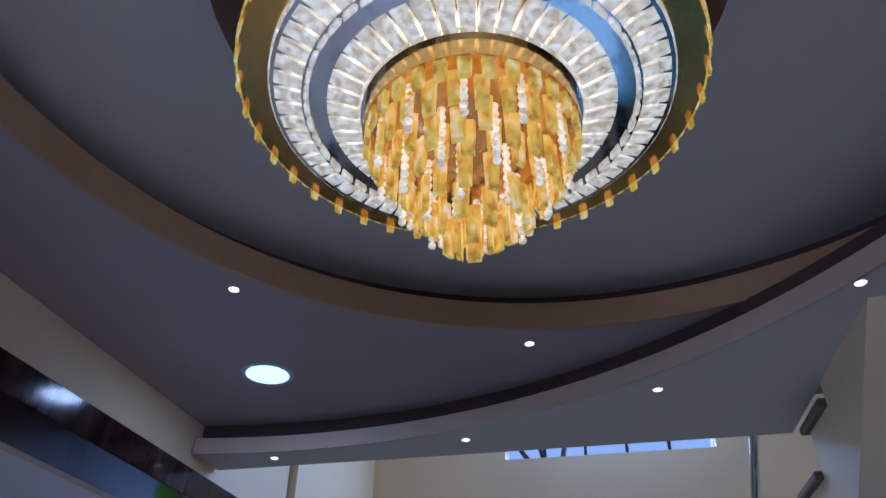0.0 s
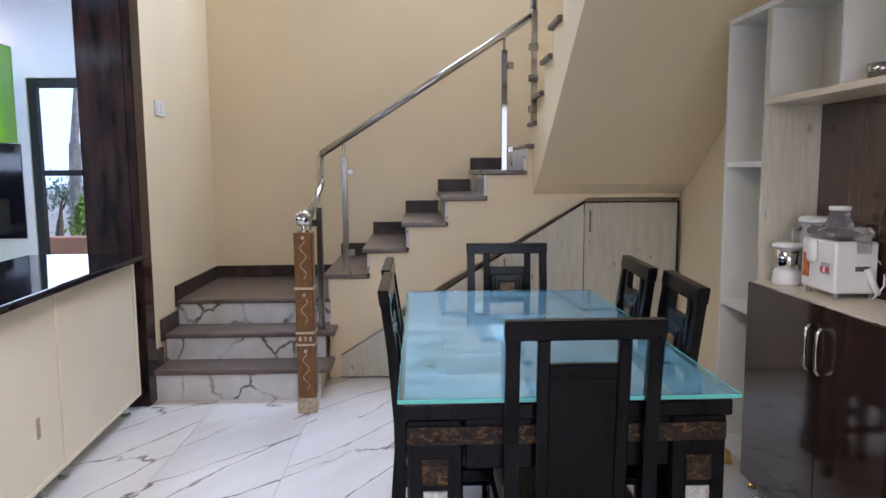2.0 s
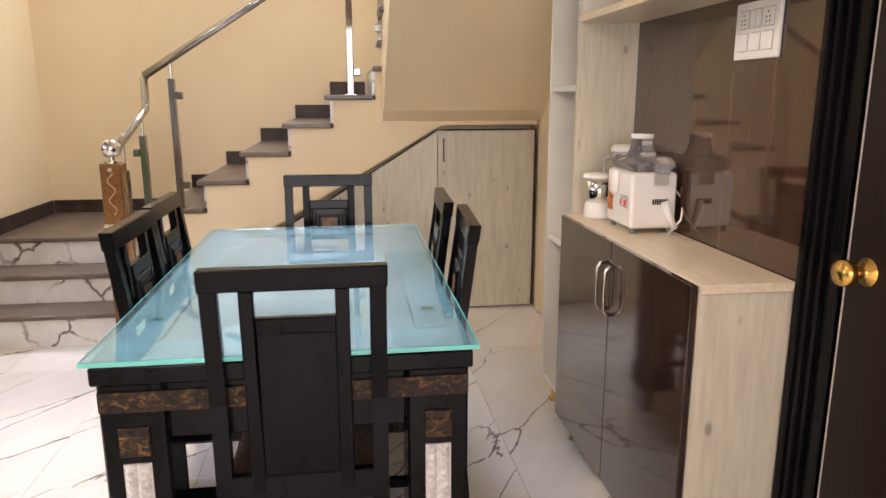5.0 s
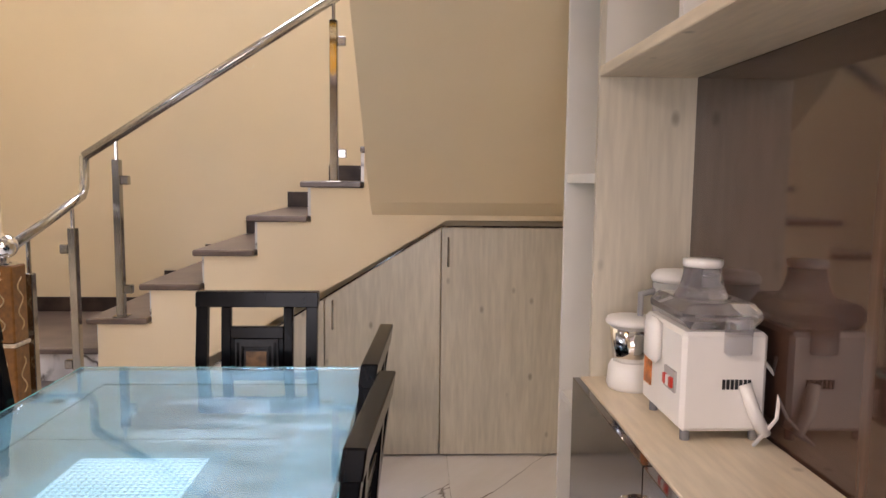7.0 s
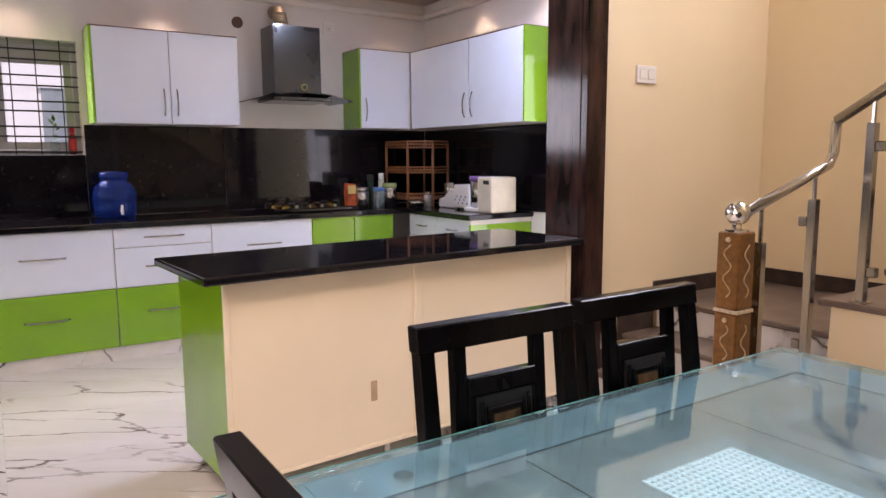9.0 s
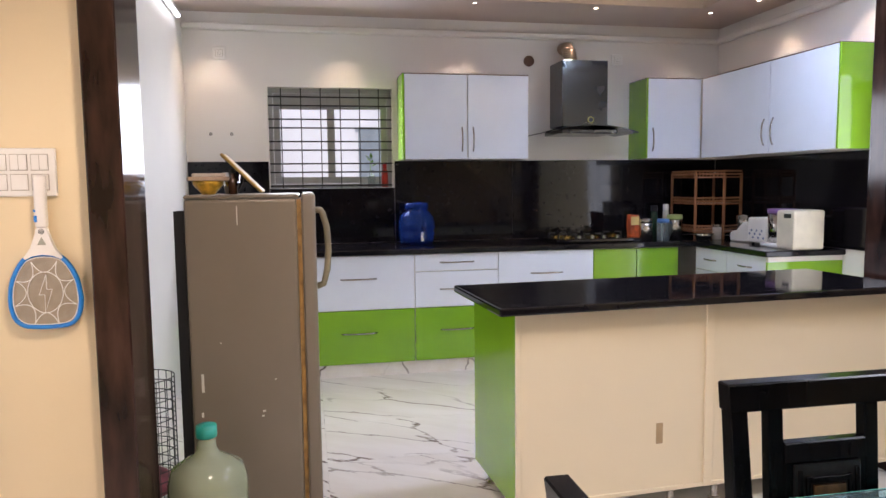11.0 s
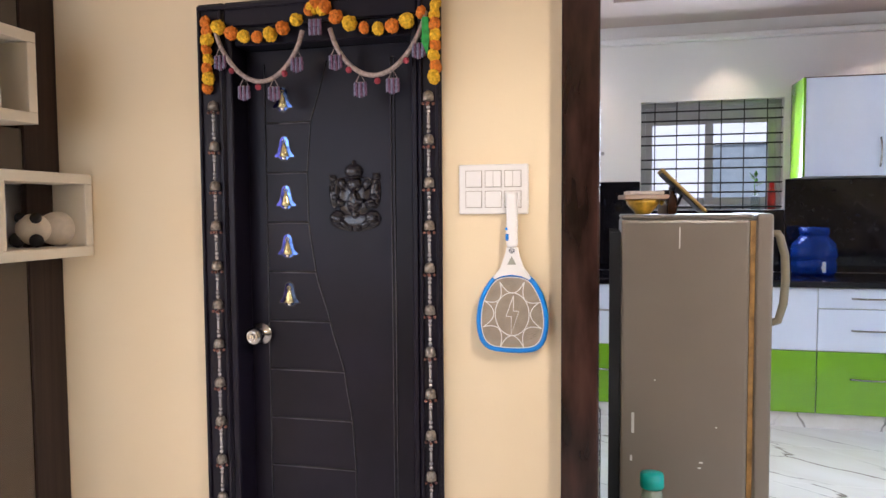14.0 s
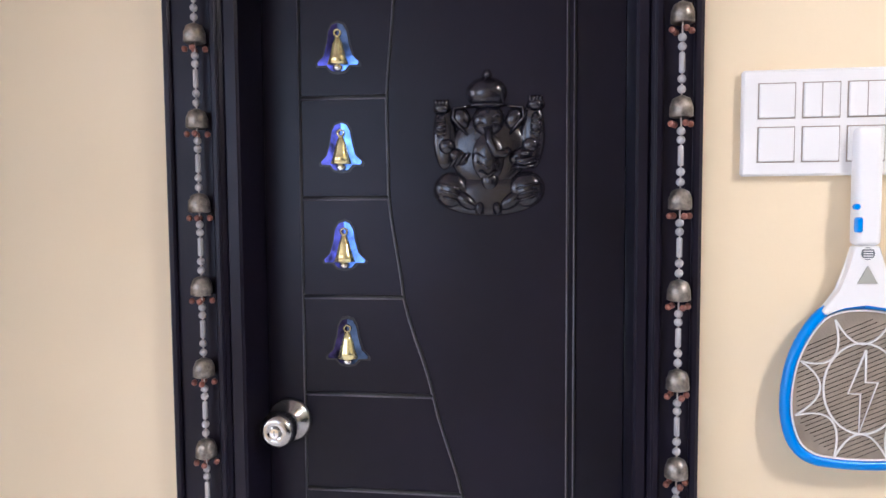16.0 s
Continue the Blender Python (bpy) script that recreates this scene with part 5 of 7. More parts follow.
def hood():
    e = thing("cooker_hood", "black cooker hood with a curved glass canopy", "cooker hood", -3.65, 3.93, 0)
    HOODB = plain("black_enamel", (0.018, 0.019, 0.024), 0.2, coat=0.5, var=0.1)
    part("chimney", box(0.003, 0.30, -0.195, 0.195, 1.872, 2.40, 0.004), HOODB, e)
    pts = []
    for k in range(13):
        y = -0.39 + 0.78 * k / 12
        pts.append((y, 1.875 - 0.058 * (y / 0.39) ** 2))
    outline = pts + [(y, z - 0.008) for y, z in pts[::-1]]
    part("canopy", prism(outline, "x", 0.003, 0.47), plain("smoked_glass", (0.01, 0.012, 0.013), 0.05, var=0.1, bump=0.0), e, "curved smoked glass canopy")
    part("motor_box", box(0.003, 0.40, -0.24, 0.24, 1.808, 1.843, 0.006), HOODB, e)
    part("badge", rod((0.3005, 0.05, 1.925), (0.303, 0.05, 1.925), 0.028, seg=20), plain("gold_sticker", (0.5, 0.42, 0.10), 0.4), e, "round gold sticker")
    part("badge_core", rod((0.3032, 0.05, 1.925), (0.304, 0.05, 1.925), 0.019, seg=20), BLACK_PLASTIC, e)
    duct = part("duct", tube([(0.14, -0.06, 2.40), (0.13, -0.07, 2.48), (0.09, -0.075, 2.53), (0.0, -0.075, 2.54)], 0.055, 14), plain("foil_duct", (0.35, 0.27, 0.2), 0.35, 0.7, bump=0.5, fine=30), e, "ribbed foil duct", True)
    for k in range(7):
        z = 2.405 + k * 0.018
        part("duct_rib", lathe([(0.058, -0.003), (0.061, 0.0), (0.058, 0.003)], 0.138 - k * 0.003, -0.062 - k * 0.002, z, 16), STEEL, duct)
    return e


hood()
for y in (0.974, 1.131):
    single("wall_plug", lathe([(0.014, 0.0), (0.014, 0.004), (0.006, 0.006), (0.005, 0.022), (0.0, 0.023)], seg=10), plain("grey_screw_plug", (0.30, 0.28, 0.26), 0.5), "small grey screw plug in the kitchen wall", "wall plug").matrix_world = pose(XK0 + 0.0005, y, 1.823, 0, 90, 0)
single("wall_pipe_hole", rod((XK0 - 0.05, 3.55, 2.435), (XK0 + 0.006, 3.55, 2.435), 0.045, seg=20), plain("brown_pipe_stub", (0.14, 0.07, 0.04), 0.6), "round brown pipe stub in the kitchen wall", "pipe")


def hob():
    e = thing("gas_hob", "black glass gas hob with steel burners", "hob", -3.30, 3.95, 0.945)
    part("glass", box(-0.22, 0.22, -0.36, 0.36, 0.001, 0.03, 0.006), GRANITE, e)
    for x, y in ((-0.08, -0.24), (0.08, 0.0), (-0.08, 0.24), (0.1, -0.22)):
        b = part("burner", lathe([(0.05, 0.031), (0.05, 0.04), (0.025, 0.052), (0.0, 0.052)], x, y, 0, 14), BRASS, e)
        for k in range(4):
            a = k * math.pi / 2 + 0.4
            part("pan_support", tube([(x + 0.03 * math.cos(a), y + 0.03 * math.sin(a), 0.062), (x + 0.10 * math.cos(a), y + 0.10 * math.sin(a), 0.062), (x + 0.10 * math.cos(a), y + 0.10 * math.sin(a), 0.031)], 0.005, 5), BLACK_PLASTIC, b)
    for y in (-0.16, -0.05, 0.05, 0.16):
        part("knob", rod((0.19, y, 0.031), (0.19, y, 0.055), 0.018), STEEL, e)
    return e


hob()


def water_pot():
    BLUE = glassy("blue_clear_plastic", (0.02, 0.10, 0.55), 0.08, 1.35, 0.75)
    e = thing("water_dispenser", "blue clear plastic water dispenser with a white tap", "water dispenser", -3.46, 2.55, 0.945)
    prof = [(0.0, 0.0), (0.13, 0.0), (0.145, 0.02), (0.15, 0.09), (0.140, 0.105), (0.152, 0.12), (0.152, 0.185), (0.14, 0.20), (0.145, 0.215), (0.10, 0.26), (0.085, 0.275), (0.10, 0.285), (0.10, 0.33), (0.0, 0.335)]
    part("body", lathe(prof, seg=28), BLUE, e, "", True)
    part("tap", tube([(0.145, 0.02, 0.06), (0.185, 0.02, 0.06), (0.185, 0.02, 0.03)], 0.011, 8), WHITE_PLASTIC, e)
    part("tap_lever", box(0.17, 0.195, 0.012, 0.028, 0.07, 0.10, 0.002), WHITE_PLASTIC, e)
    e.scale = (0.95, 0.95, 0.98)
    return e


water_pot()


def jar(x, y, r, h, body, lid, label, z=0.945):
    e = thing("kitchen_jar", label, "jar", x, y, z)
    part("body", lathe([(0.0, 0), (r, 0.0), (r, h * 0.78), (r * 0.85, h * 0.82), (0.0, h * 0.82)], seg=16), body, e, "", True)
    part("lid", lathe([(r * 0.95, h * 0.825), (r * 0.98, h * 0.84), (r * 0.95, h), (0.0, h * 1.01)], seg=16), lid, e, "", True)
    return e


GLASSJAR = glassy("clear_jar_glass", (0.7, 0.85, 0.9), 0.05, 1.4, 0.8)
jar(-3.28, 4.435, 0.062, 0.17, STEEL, STEEL, "round steel canister on the worktop")
jar(-3.20, 4.555, 0.05, 0.17, GLASSJAR, plain("blue_jar_lid", (0.05, 0.15, 0.4)), "clear jar with a blue lid")
jar(-3.24, 4.68, 0.065, 0.20, STEEL, plain("green_jar_lid", (0.35, 0.42, 0.15)), "steel canister with a greenish lid")
jar(-3.44, 4.60, 0.03, 0.27, plain("dark_green_bottle", (0.02, 0.05, 0.03), 0.1), BLACK_PLASTIC, "dark green oil bottle on the worktop")
jar(-3.46, 4.72, 0.026, 0.28, plain("pale_bottle", (0.6, 0.6, 0.5), 0.3), WHITE_PLASTIC, "pale oil bottle on the worktop")
jar(-3.10, 4.98, 0.035, 0.12, plain("steel_tin", (0.5, 0.45, 0.4), 0.4), STEEL, "small tin on the worktop")
e = thing("snack_packet", "orange and white snack packet standing on the worktop", "packet", -3.27, 4.325, 0.945, 20)
part("pouch", prism([(-0.05, 0.0), (0.05, 0.0), (0.06, 0.14), (0.055, 0.20), (-0.06, 0.21), (-0.055, 0.12)], "x", -0.02, 0.02, bevel=0.008), plain("orange_packet", (0.55, 0.10, 0.03), 0.35, var=0.6, scale=14), e)
part("label_patch", box(0.0205, 0.022, -0.045, 0.045, 0.12, 0.19), plain("yellow_white_label", (0.75, 0.62, 0.25), 0.4), e, "yellow and white label")
e = thing("steel_bowl", "shallow steel bowl on the worktop", "bowl", -3.10, 4.86, 0.945)
part("bowl", lathe([(0.03, 0.0), (0.045, 0.004), (0.085, 0.05), (0.08, 0.05), (0.04, 0.01), (0.0, 0.008)], seg=20), STEEL, e, "", True)


def corner_rack():
    RACK = wood("reddish_cane_wood", (0.20, 0.07, 0.025), (0.36, 0.15, 0.06), 0.5, (20, 20, 3))
    e = thing("corner_rack", "three-tier reddish wooden corner rack on the worktop", "rack", -3.36, 5.03, 0.945)
    posts = [(0.18, -0.20), (0.20, 0.20), (-0.20, 0.20), (-0.20, -0.20), (0.27, 0.0)]
    for x, y in posts:
        part("post", rod((x, y, 0), (x, y, 0.54), 0.011, seg=8), RACK, e)
    for z in (0.05, 0.28, 0.50):
        t = part("tier", prism([(-0.2, -0.2), (0.18, -0.2), (0.27, 0.0), (0.2, 0.2), (-0.2, 0.2)], "z", z, z + 0.01), RACK, e)
        for dz in (0.03, 0.055):
            part("rail", tube([(-0.2, -0.2, z + dz), (0.18, -0.2, z + dz), (0.27, 0.0, z + dz), (0.2, 0.2, z + dz)], 0.007, 6), RACK, t)
        for k in range(9):
            u = k / 8
            part("slat", box(-0.19 + 0.35 * u, -0.18 + 0.35 * u, -0.208, -0.196, z + 0.01, z + 0.055), RACK, t)
            part("slat", rod((0.18 + 0.09 * u, -0.2 + 0.2 * u, z + 0.01), (0.18 + 0.09 * u, -0.2 + 0.2 * u, z + 0.055), 0.005, seg=5), RACK, t)
    return e


corner_rack()


def appliances():
    e = thing("mixer_grinder", "white mixer grinder with a grey jar on the worktop", "mixer", -2.78, 5.08, 0.945)
    part("body", prism([(-0.16, 0.0), (0.10, 0.0), (0.10, 0.13), (0.0, 0.16), (-0.06, 0.08), (-0.16, 0.07)], "y", -0.09, 0.09, bevel=0.01), WHITE_PLASTIC, e)
    part("jar_cup", lathe([(0.0, 0.075), (0.05, 0.075), (0.06, 0.20), (0.0, 0.21)], -0.11, 0, 0, 16), STEEL, e, "", True)
    e = thing("mixer_grinder", "white mixer grinder with a blue flower print", "mixer", -2.52, 5.03, 0.945)
    b = part("body", box(-0.12, 0.10, -0.09, 0.09, 0.015, 0.20, 0.015, seg=2), WHITE_PLASTIC, e)
    for k in range(9):
        part("flower_print", rod((-0.09 + 0.02 * k, -0.0905, 0.08 + 0.03 * math.sin(k * 2.1)), (-0.09 + 0.02 * k, -0.0925, 0.08 + 0.03 * math.sin(k * 2.1)), 0.009, seg=6), plain("blue_print", (0.05, 0.12, 0.25)), b)
    for x in (-0.09, 0.07):
        for y in (-0.06, 0.06):
            part("foot", rod((x, y, 0), (x, y, 0.018), 0.01), BLACK_PLASTIC, e)
    e = thing("wet_grinder", "cream tabletop wet grinder with a steel drum", "grinder", -2.24, 5.02, 0.945)
    part("body", box(-0.02, 0.16, -0.12, 0.12, 0.0, 0.27, 0.018, seg=2), plain("cream_plastic", (0.72, 0.66, 0.53), 0.3), e)
    part("base", box(-0.20, 0.0, -0.12, 0.12, 0.0, 0.03, 0.008), WHITE_PLASTIC, e)
    part("drum", lathe([(0.0, 0.03), (0.095, 0.03), (0.10, 0.24), (0.0, 0.241)], -0.11, 0, 0, 24), STEEL, e, "", True)
    part("lid", lathe([(0.103, 0.242), (0.104, 0.27), (0.0, 0.272)], -0.11, 0, 0, 24), plain("purple_lid", (0.25, 0.13, 0.38), 0.35), e, "purple plastic lid", True)
    part("grip", box(0.06, 0.13, -0.1215, -0.119, 0.215, 0.245, 0.003), BLACK_PLASTIC, e)


appliances()


def breakfast_bar():
    # local origin: the front corner of the top nearest the fridge; x back into the kitchen is negative
    e = thing("breakfast_counter", "cream and green breakfast counter with a black granite top", "counter", -0.458, 2.402, 0, 3.4)
    x0, x1, y0, y1 = -0.63, -0.075, 0.088, 1.95
    part("granite_top", box(-0.67, 0.0, 0.0, 1.98, 0.908, 0.940, 0.008, seg=2), GRANITE, e, "polished black granite top")
    part("carcass", box(x0, x1 - 0.018, y0 + 0.018, y1, 0.10, 0.907), WHITE_LAM, e)
    part("end_panel", box(x0, x1 - 0.001, y0, y0 + 0.017, 0.10, 0.907, 0.001), GREEN_GLOSS, e, "lime green end panel")
    ym = 0.97
    for a, b in ((y0 + 0.002, ym - 0.02), (ym + 0.02, y1 - 0.03)):
        part("panel", box(x1 - 0.017, x1 - 0.003, a, b, 0.105, 0.905), CREAM_LAM, e, "cream laminate panel")
    for a, b in ((y0, y0 + 0.022), (ym - 0.022, ym + 0.022), (y1 - 0.03, y1)):
        part("upright_strip", box(x1 - 0.004, x1 + 0.006, a, b, 0.10, 0.907, 0.002), CREAM_LAM, e)
    part("bottom_strip", box(x1 - 0.004, x1 + 0.004, y0 + 0.023, y1 - 0.031, 0.10, 0.118, 0.001), CREAM_LAM, e)
    part("tape_mark", box(x1 - 0.0029, x1 - 0.002, 0.72, 0.752, 0.31, 0.40), plain("brown_tape", (0.42, 0.30, 0.17), 0.5), e, "strip of brown tape")
    for y in (y0 + 0.06, 0.83, 1.05, y1 - 0.08):
        for x in (x0 + 0.06, x1 - 0.06):
            part("foot", lathe([(0.024, 0), (0.026, 0.012), (0.015, 0.02), (0.015, 0.085), (0.028, 0.10)], x, y, 0, 12), STEEL, e)
    return e


breakfast_bar()


def fridge():
    e = thing("fridge", "old grey-brown single-door fridge with a curved handle", "fridge", -1.08, 1.22, 0)
    part("cabinet", box(-0.29, 0.275, 0.0, 0.432, 0.09, 1.365, 0.012, seg=2), FRIDGE_GREY, e)
    part("top_cover", box(-0.295, 0.28, 0.0, 0.442, 1.366, 1.382, 0.006), FRIDGE_GREY, e)
    part("gasket", box(-0.28, 0.268, 0.433, 0.450, 0.10, 1.36), plain("dirty_yellow_gasket", (0.30, 0.17, 0.05), 0.6, var=0.5, scale=20), e, "dirty yellow door gasket")
    d = part("door", box(-0.295, 0.28, 0.451, 0.507, 0.09, 1.385, 0.016, seg=3), FRIDGE_GREY, e)
    part("handle", tube([(0.23, 0.506, 1.315), (0.23, 0.528, 1.315), (0.23, 0.536, 1.30), (0.23, 0.552, 1.24), (0.23, 0.556, 1.15), (0.23, 0.550, 1.07), (0.23, 0.534, 1.01), (0.23, 0.506, 1.00)], 0.014, 8), plain("olive_grey_plastic", (0.20, 0.17, 0.11), 0.4), d, "curved olive handle", True)
    for x in (-0.25, 0.24):
        for y in (0.05, 0.40):
            part("foot", rod((x, y, 0), (x, y, 0.092), 0.016), STEEL, e)
    CHIP = plain("white_paint_chip", (0.7, 0.68, 0.62), 0.5)
    for y, z, w, h in ((0.20, 1.30, 0.004, 0.075), (0.045, 0.63, 0.010, 0.075), (0.04, 0.50, 0.008, 0.02), (0.28, 0.50, 0.012, 0.006), (0.275, 0.48, 0.01, 0.006), (0.12, 0.79, 0.006, 0.004), (0.33, 0.63, 0.006, 0.004)):
        part("paint_chip", box(0.2745, 0.2765, y - w / 2, y + w / 2, z - h / 2, z + h / 2), CHIP, e, "white paint chip")
    coil = []
    for k in range(28):
        z = 0.15 + k * 0.042
        coil += [(-0.26, -0.03, z), (0.25, -0.03, z + 0.012), (0.262, -0.03, z + 0.021), (0.25, -0.03, z + 0.03)]
    part("condenser_coil", tube(coil, 0.005, 6), BLACK_PLASTIC, e, "black condenser coil")
    for x in (-0.2, 0.0, 0.2, 0.262):
        part("coil_bracket", box(x - 0.006, x + 0.006, -0.04, -0.001, 0.14, 1.32), BLACK_PLASTIC, e)
    return e


fridge()


def fridge_top_items():
    z = 1.383
    e = thing("yellow_bowl", "yellow patterned bowl on top of the fridge", "bowl", -0.93, 1.30, z)
    part("bowl", lathe([(0.025, 0), (0.03, 0.006), (0.06, 0.04), (0.062, 0.055), (0.055, 0.05), (0.0, 0.02)], seg=18), plain("yellow_glaze", (0.62, 0.36, 0.03), 0.3, var=0.5, scale=30), e, "", True)
    e = thing("book_stack", "small pale booklets lying on the yellow bowl", "books", -0.93, 1.30, z + 0.056, 12)
    part("booklet", box(-0.06, 0.06, -0.08, 0.08, 0, 0.016, 0.002), plain("worn_paper", (0.5, 0.36, 0.26), 0.7), e)
    part("booklet", box(-0.05, 0.05, -0.06, 0.065, 0.017, 0.03, 0.002), plain("pale_paper", (0.68, 0.6, 0.52), 0.7), e)
    e = thing("steel_tumbler", "steel tumbler on top of the fridge", "tumbler", -1.00, 1.385, z)
    part("cup", lathe([(0.028, 0), (0.036, 0.09), (0.034, 0.09), (0.026, 0.004), (0, 0.004)], seg=18), CHROME, e, "", True)
    e = thing("medicine_bottle", "small brown medicine bottle on top of the fridge", "bottle", -0.90, 1.40, z)
    part("body", lathe([(0, 0), (0.018, 0), (0.018, 0.06), (0.009, 0.072), (0.009, 0.085), (0, 0.085)], seg=14), plain("brown_glass", (0.05, 0.018, 0.008), 0.12), e, "", True)
    part("cap", lathe([(0.012, 0.086), (0.012, 0.10), (0, 0.10)], seg=14), BLACK_PLASTIC, e)
    e = thing("tablet", "tablet in a yellow folding case propped up on its stand", "tablet", -0.96, 1.50, z)
    t = part("case", box(-0.10, 0.10, -0.012, 0.0, 0.0, 0.22, 0.004), plain("yellow_brown_case", (0.42, 0.26, 0.06), 0.5), e, "yellow case")
    t.matrix_local = pose(0, 0.02, 0.012, 45, 0, 0)
    s = part("screen", box(-0.09, 0.09, -0.0145, -0.0125, 0.012, 0.208), BLACK_PLASTIC, t, "black glass screen")
    part("stand_leg", tube([(0.0, -0.09, 0.002), (0.0, -0.055, 0.085)], 0.006, 6), BLACK_PLASTIC, e)
    return None


fridge_top_items()


def water_jar():
    CLEAR = glassy("cloudy_clear_plastic", (0.62, 0.68, 0.50), 0.18, 1.35, 0.62)
    e = thing("water_bottle", "large clear plastic water bottle with a green cap on the floor", "water bottle", -0.50, 1.315, 0)
    prof = [(0.0, 0.0), (0.13, 0.0), (0.14, 0.02), (0.14, 0.10), (0.132, 0.11), (0.14, 0.12), (0.14, 0.22), (0.132, 0.23), (0.14, 0.24), (0.14, 0.36), (0.125, 0.405), (0.08, 0.435), (0.045, 0.455), (0.034, 0.48), (0.030, 0.515), (0.0, 0.516)]
    part("body", lathe(prof, seg=28), CLEAR, e, "", True)
    part("water", lathe([(0.0, 0.006), (0.128, 0.006), (0.131, 0.34), (0.0, 0.341)], seg=24), glassy("still_water", (0.80, 0.86, 0.66), 0.0, 1.33, 0.9), e)
    part("cap", lathe([(0.036, 0.517), (0.038, 0.522), (0.036, 0.56), (0.0, 0.562)], seg=20), plain("teal_cap", (0.0, 0.30, 0.24), 0.4), e, "teal green cap", True)
    return e


water_jar()


def wire_basket():
    e = thing("wire_basket", "black wire basket with a pink cloth inside", "basket", -0.84, 1.03, 0)
    r, h = 0.12, 0.66
    WIRE = plain("black_coated_wire", (0.03, 0.03, 0.03), 0.5)
    for k in range(16):
        z = 0.05 + k * (h - 0.05) / 15
        part("hoop", tube([(r * math.cos(a), r * math.sin(a), z) for a in np.linspace(0, 2 * math.pi, 21)], 0.0022, 5), WIRE, e)
    for k in range(20):
        a = 2 * math.pi * k / 20
        part("upright_wire", rod((r * math.cos(a), r * math.sin(a), 0), (r * math.cos(a), r * math.sin(a), h), 0.0018, seg=5), WIRE, e)
    part("cloth", ball(0, 0, 0.22, 0.105, sz=0.6), plain("dusky_pink_cloth", (0.20, 0.06, 0.08), 0.8, var=0.5, scale=20), e, "dusky pink cloth", True)
    part("base_disc", lathe([(0.0, 0.0), (r, 0.0), (r, 0.01), (0.0, 0.01)], seg=20), WIRE, e)
    return e


wire_basket()
# green tall unit end behind the fridge
single("kitchen_tall_panel", box(-2.0, -0.56, 0.795, 0.812, 0.0, 0.86), GREEN_GLOSS, "lime green low panel behind the fridge", "panel")


# ---------------------------------------------------------------- windows and the outside
ALU = plain("grey_aluminium", (0.42, 0.43, 0.44), 0.4, 0.6)
PANE = glassy("window_glass", (0.95, 0.98, 1.0), 0.0, 1.1)
FROST = glowing("bright_frosted_pane", (0.86, 0.92, 1.0), 0.9)
BLACK_IRON = plain("black_iron", (0.012, 0.012, 0.013), 0.5)


def kitchen_window():
    e = thing("window_1", "grey sliding kitchen window behind black iron bars", "window", kind="structure")
    y0, y1, z0, z1 = 1.41, 2.39, 1.395, 2.19
    x = -3.755
    for a, b, c, d in ((y0, y1, z0, z0 + 0.035), (y0, y1, z1 - 0.035, z1), (y0, y0 + 0.035, z0 + 0.036, z1 - 0.036), (y1 - 0.035, y1, z0 + 0.036, z1 - 0.036)):
        part("window_frame", box(x - 0.03, x + 0.03, a + 0.001, b - 0.001, c + 0.001, d - 0.001, 0.002), ALU, e)
    for k, (a, b) in enumerate(((y0 + 0.037, 1.93), (1.87, y1 - 0.037))):
        xs = x + (0.012 if k else -0.012)
        s = part("sash", box(xs - 0.01, xs + 0.01, a, b, z0 + 0.037, z0 + 0.09, 0.002), ALU, e)
        part("sash_rail", box(xs - 0.01, xs + 0.01, a, b, z1 - 0.16, z1 - 0.037, 0.002), ALU, s)
        for u in (a, b - 0.05):
            part("sash_stile", box(xs - 0.0095, xs + 0.0095, u, u + 0.05, z0 + 0.0905, z1 - 0.1605), ALU, s)
        p = part("pane", box(xs - 0.002, xs + 0.002, a + 0.05, b - 0.05, z0 + 0.09, z1 - 0.16), PANE, s)
        p.visible_shadow = False
    g = part("grille", rod((-3.675, y0 + 0.002, z0 + 0.02), (-3.675, y1 - 0.002, z0 + 0.02), 0.006, seg=6), BLACK_IRON, e, "black iron bars")
    for k in range(1, 9):
        z = z0 + 0.02 + k * 0.088 + (0.02 if k % 2 else 0)
        part("bar", rod((-3.675, y0 + 0.002, z), (-3.675, y1 - 0.002, z), 0.006, seg=6), BLACK_IRON, g)
    for k in range(6):
        y = y0 + 0.10 + k * 0.155
        part("bar", rod((-3.683, y, z0 + 0.001), (-3.683, y, z1 - 0.001), 0.004, seg=6), BLACK_IRON, g)
    part("window_sill", box(-3.80, -3.655, y0 + 0.001, y1 - 0.001, z0 - 0.002, z0 + 0.0005), GRANITE, e)
    return e


kitchen_window()


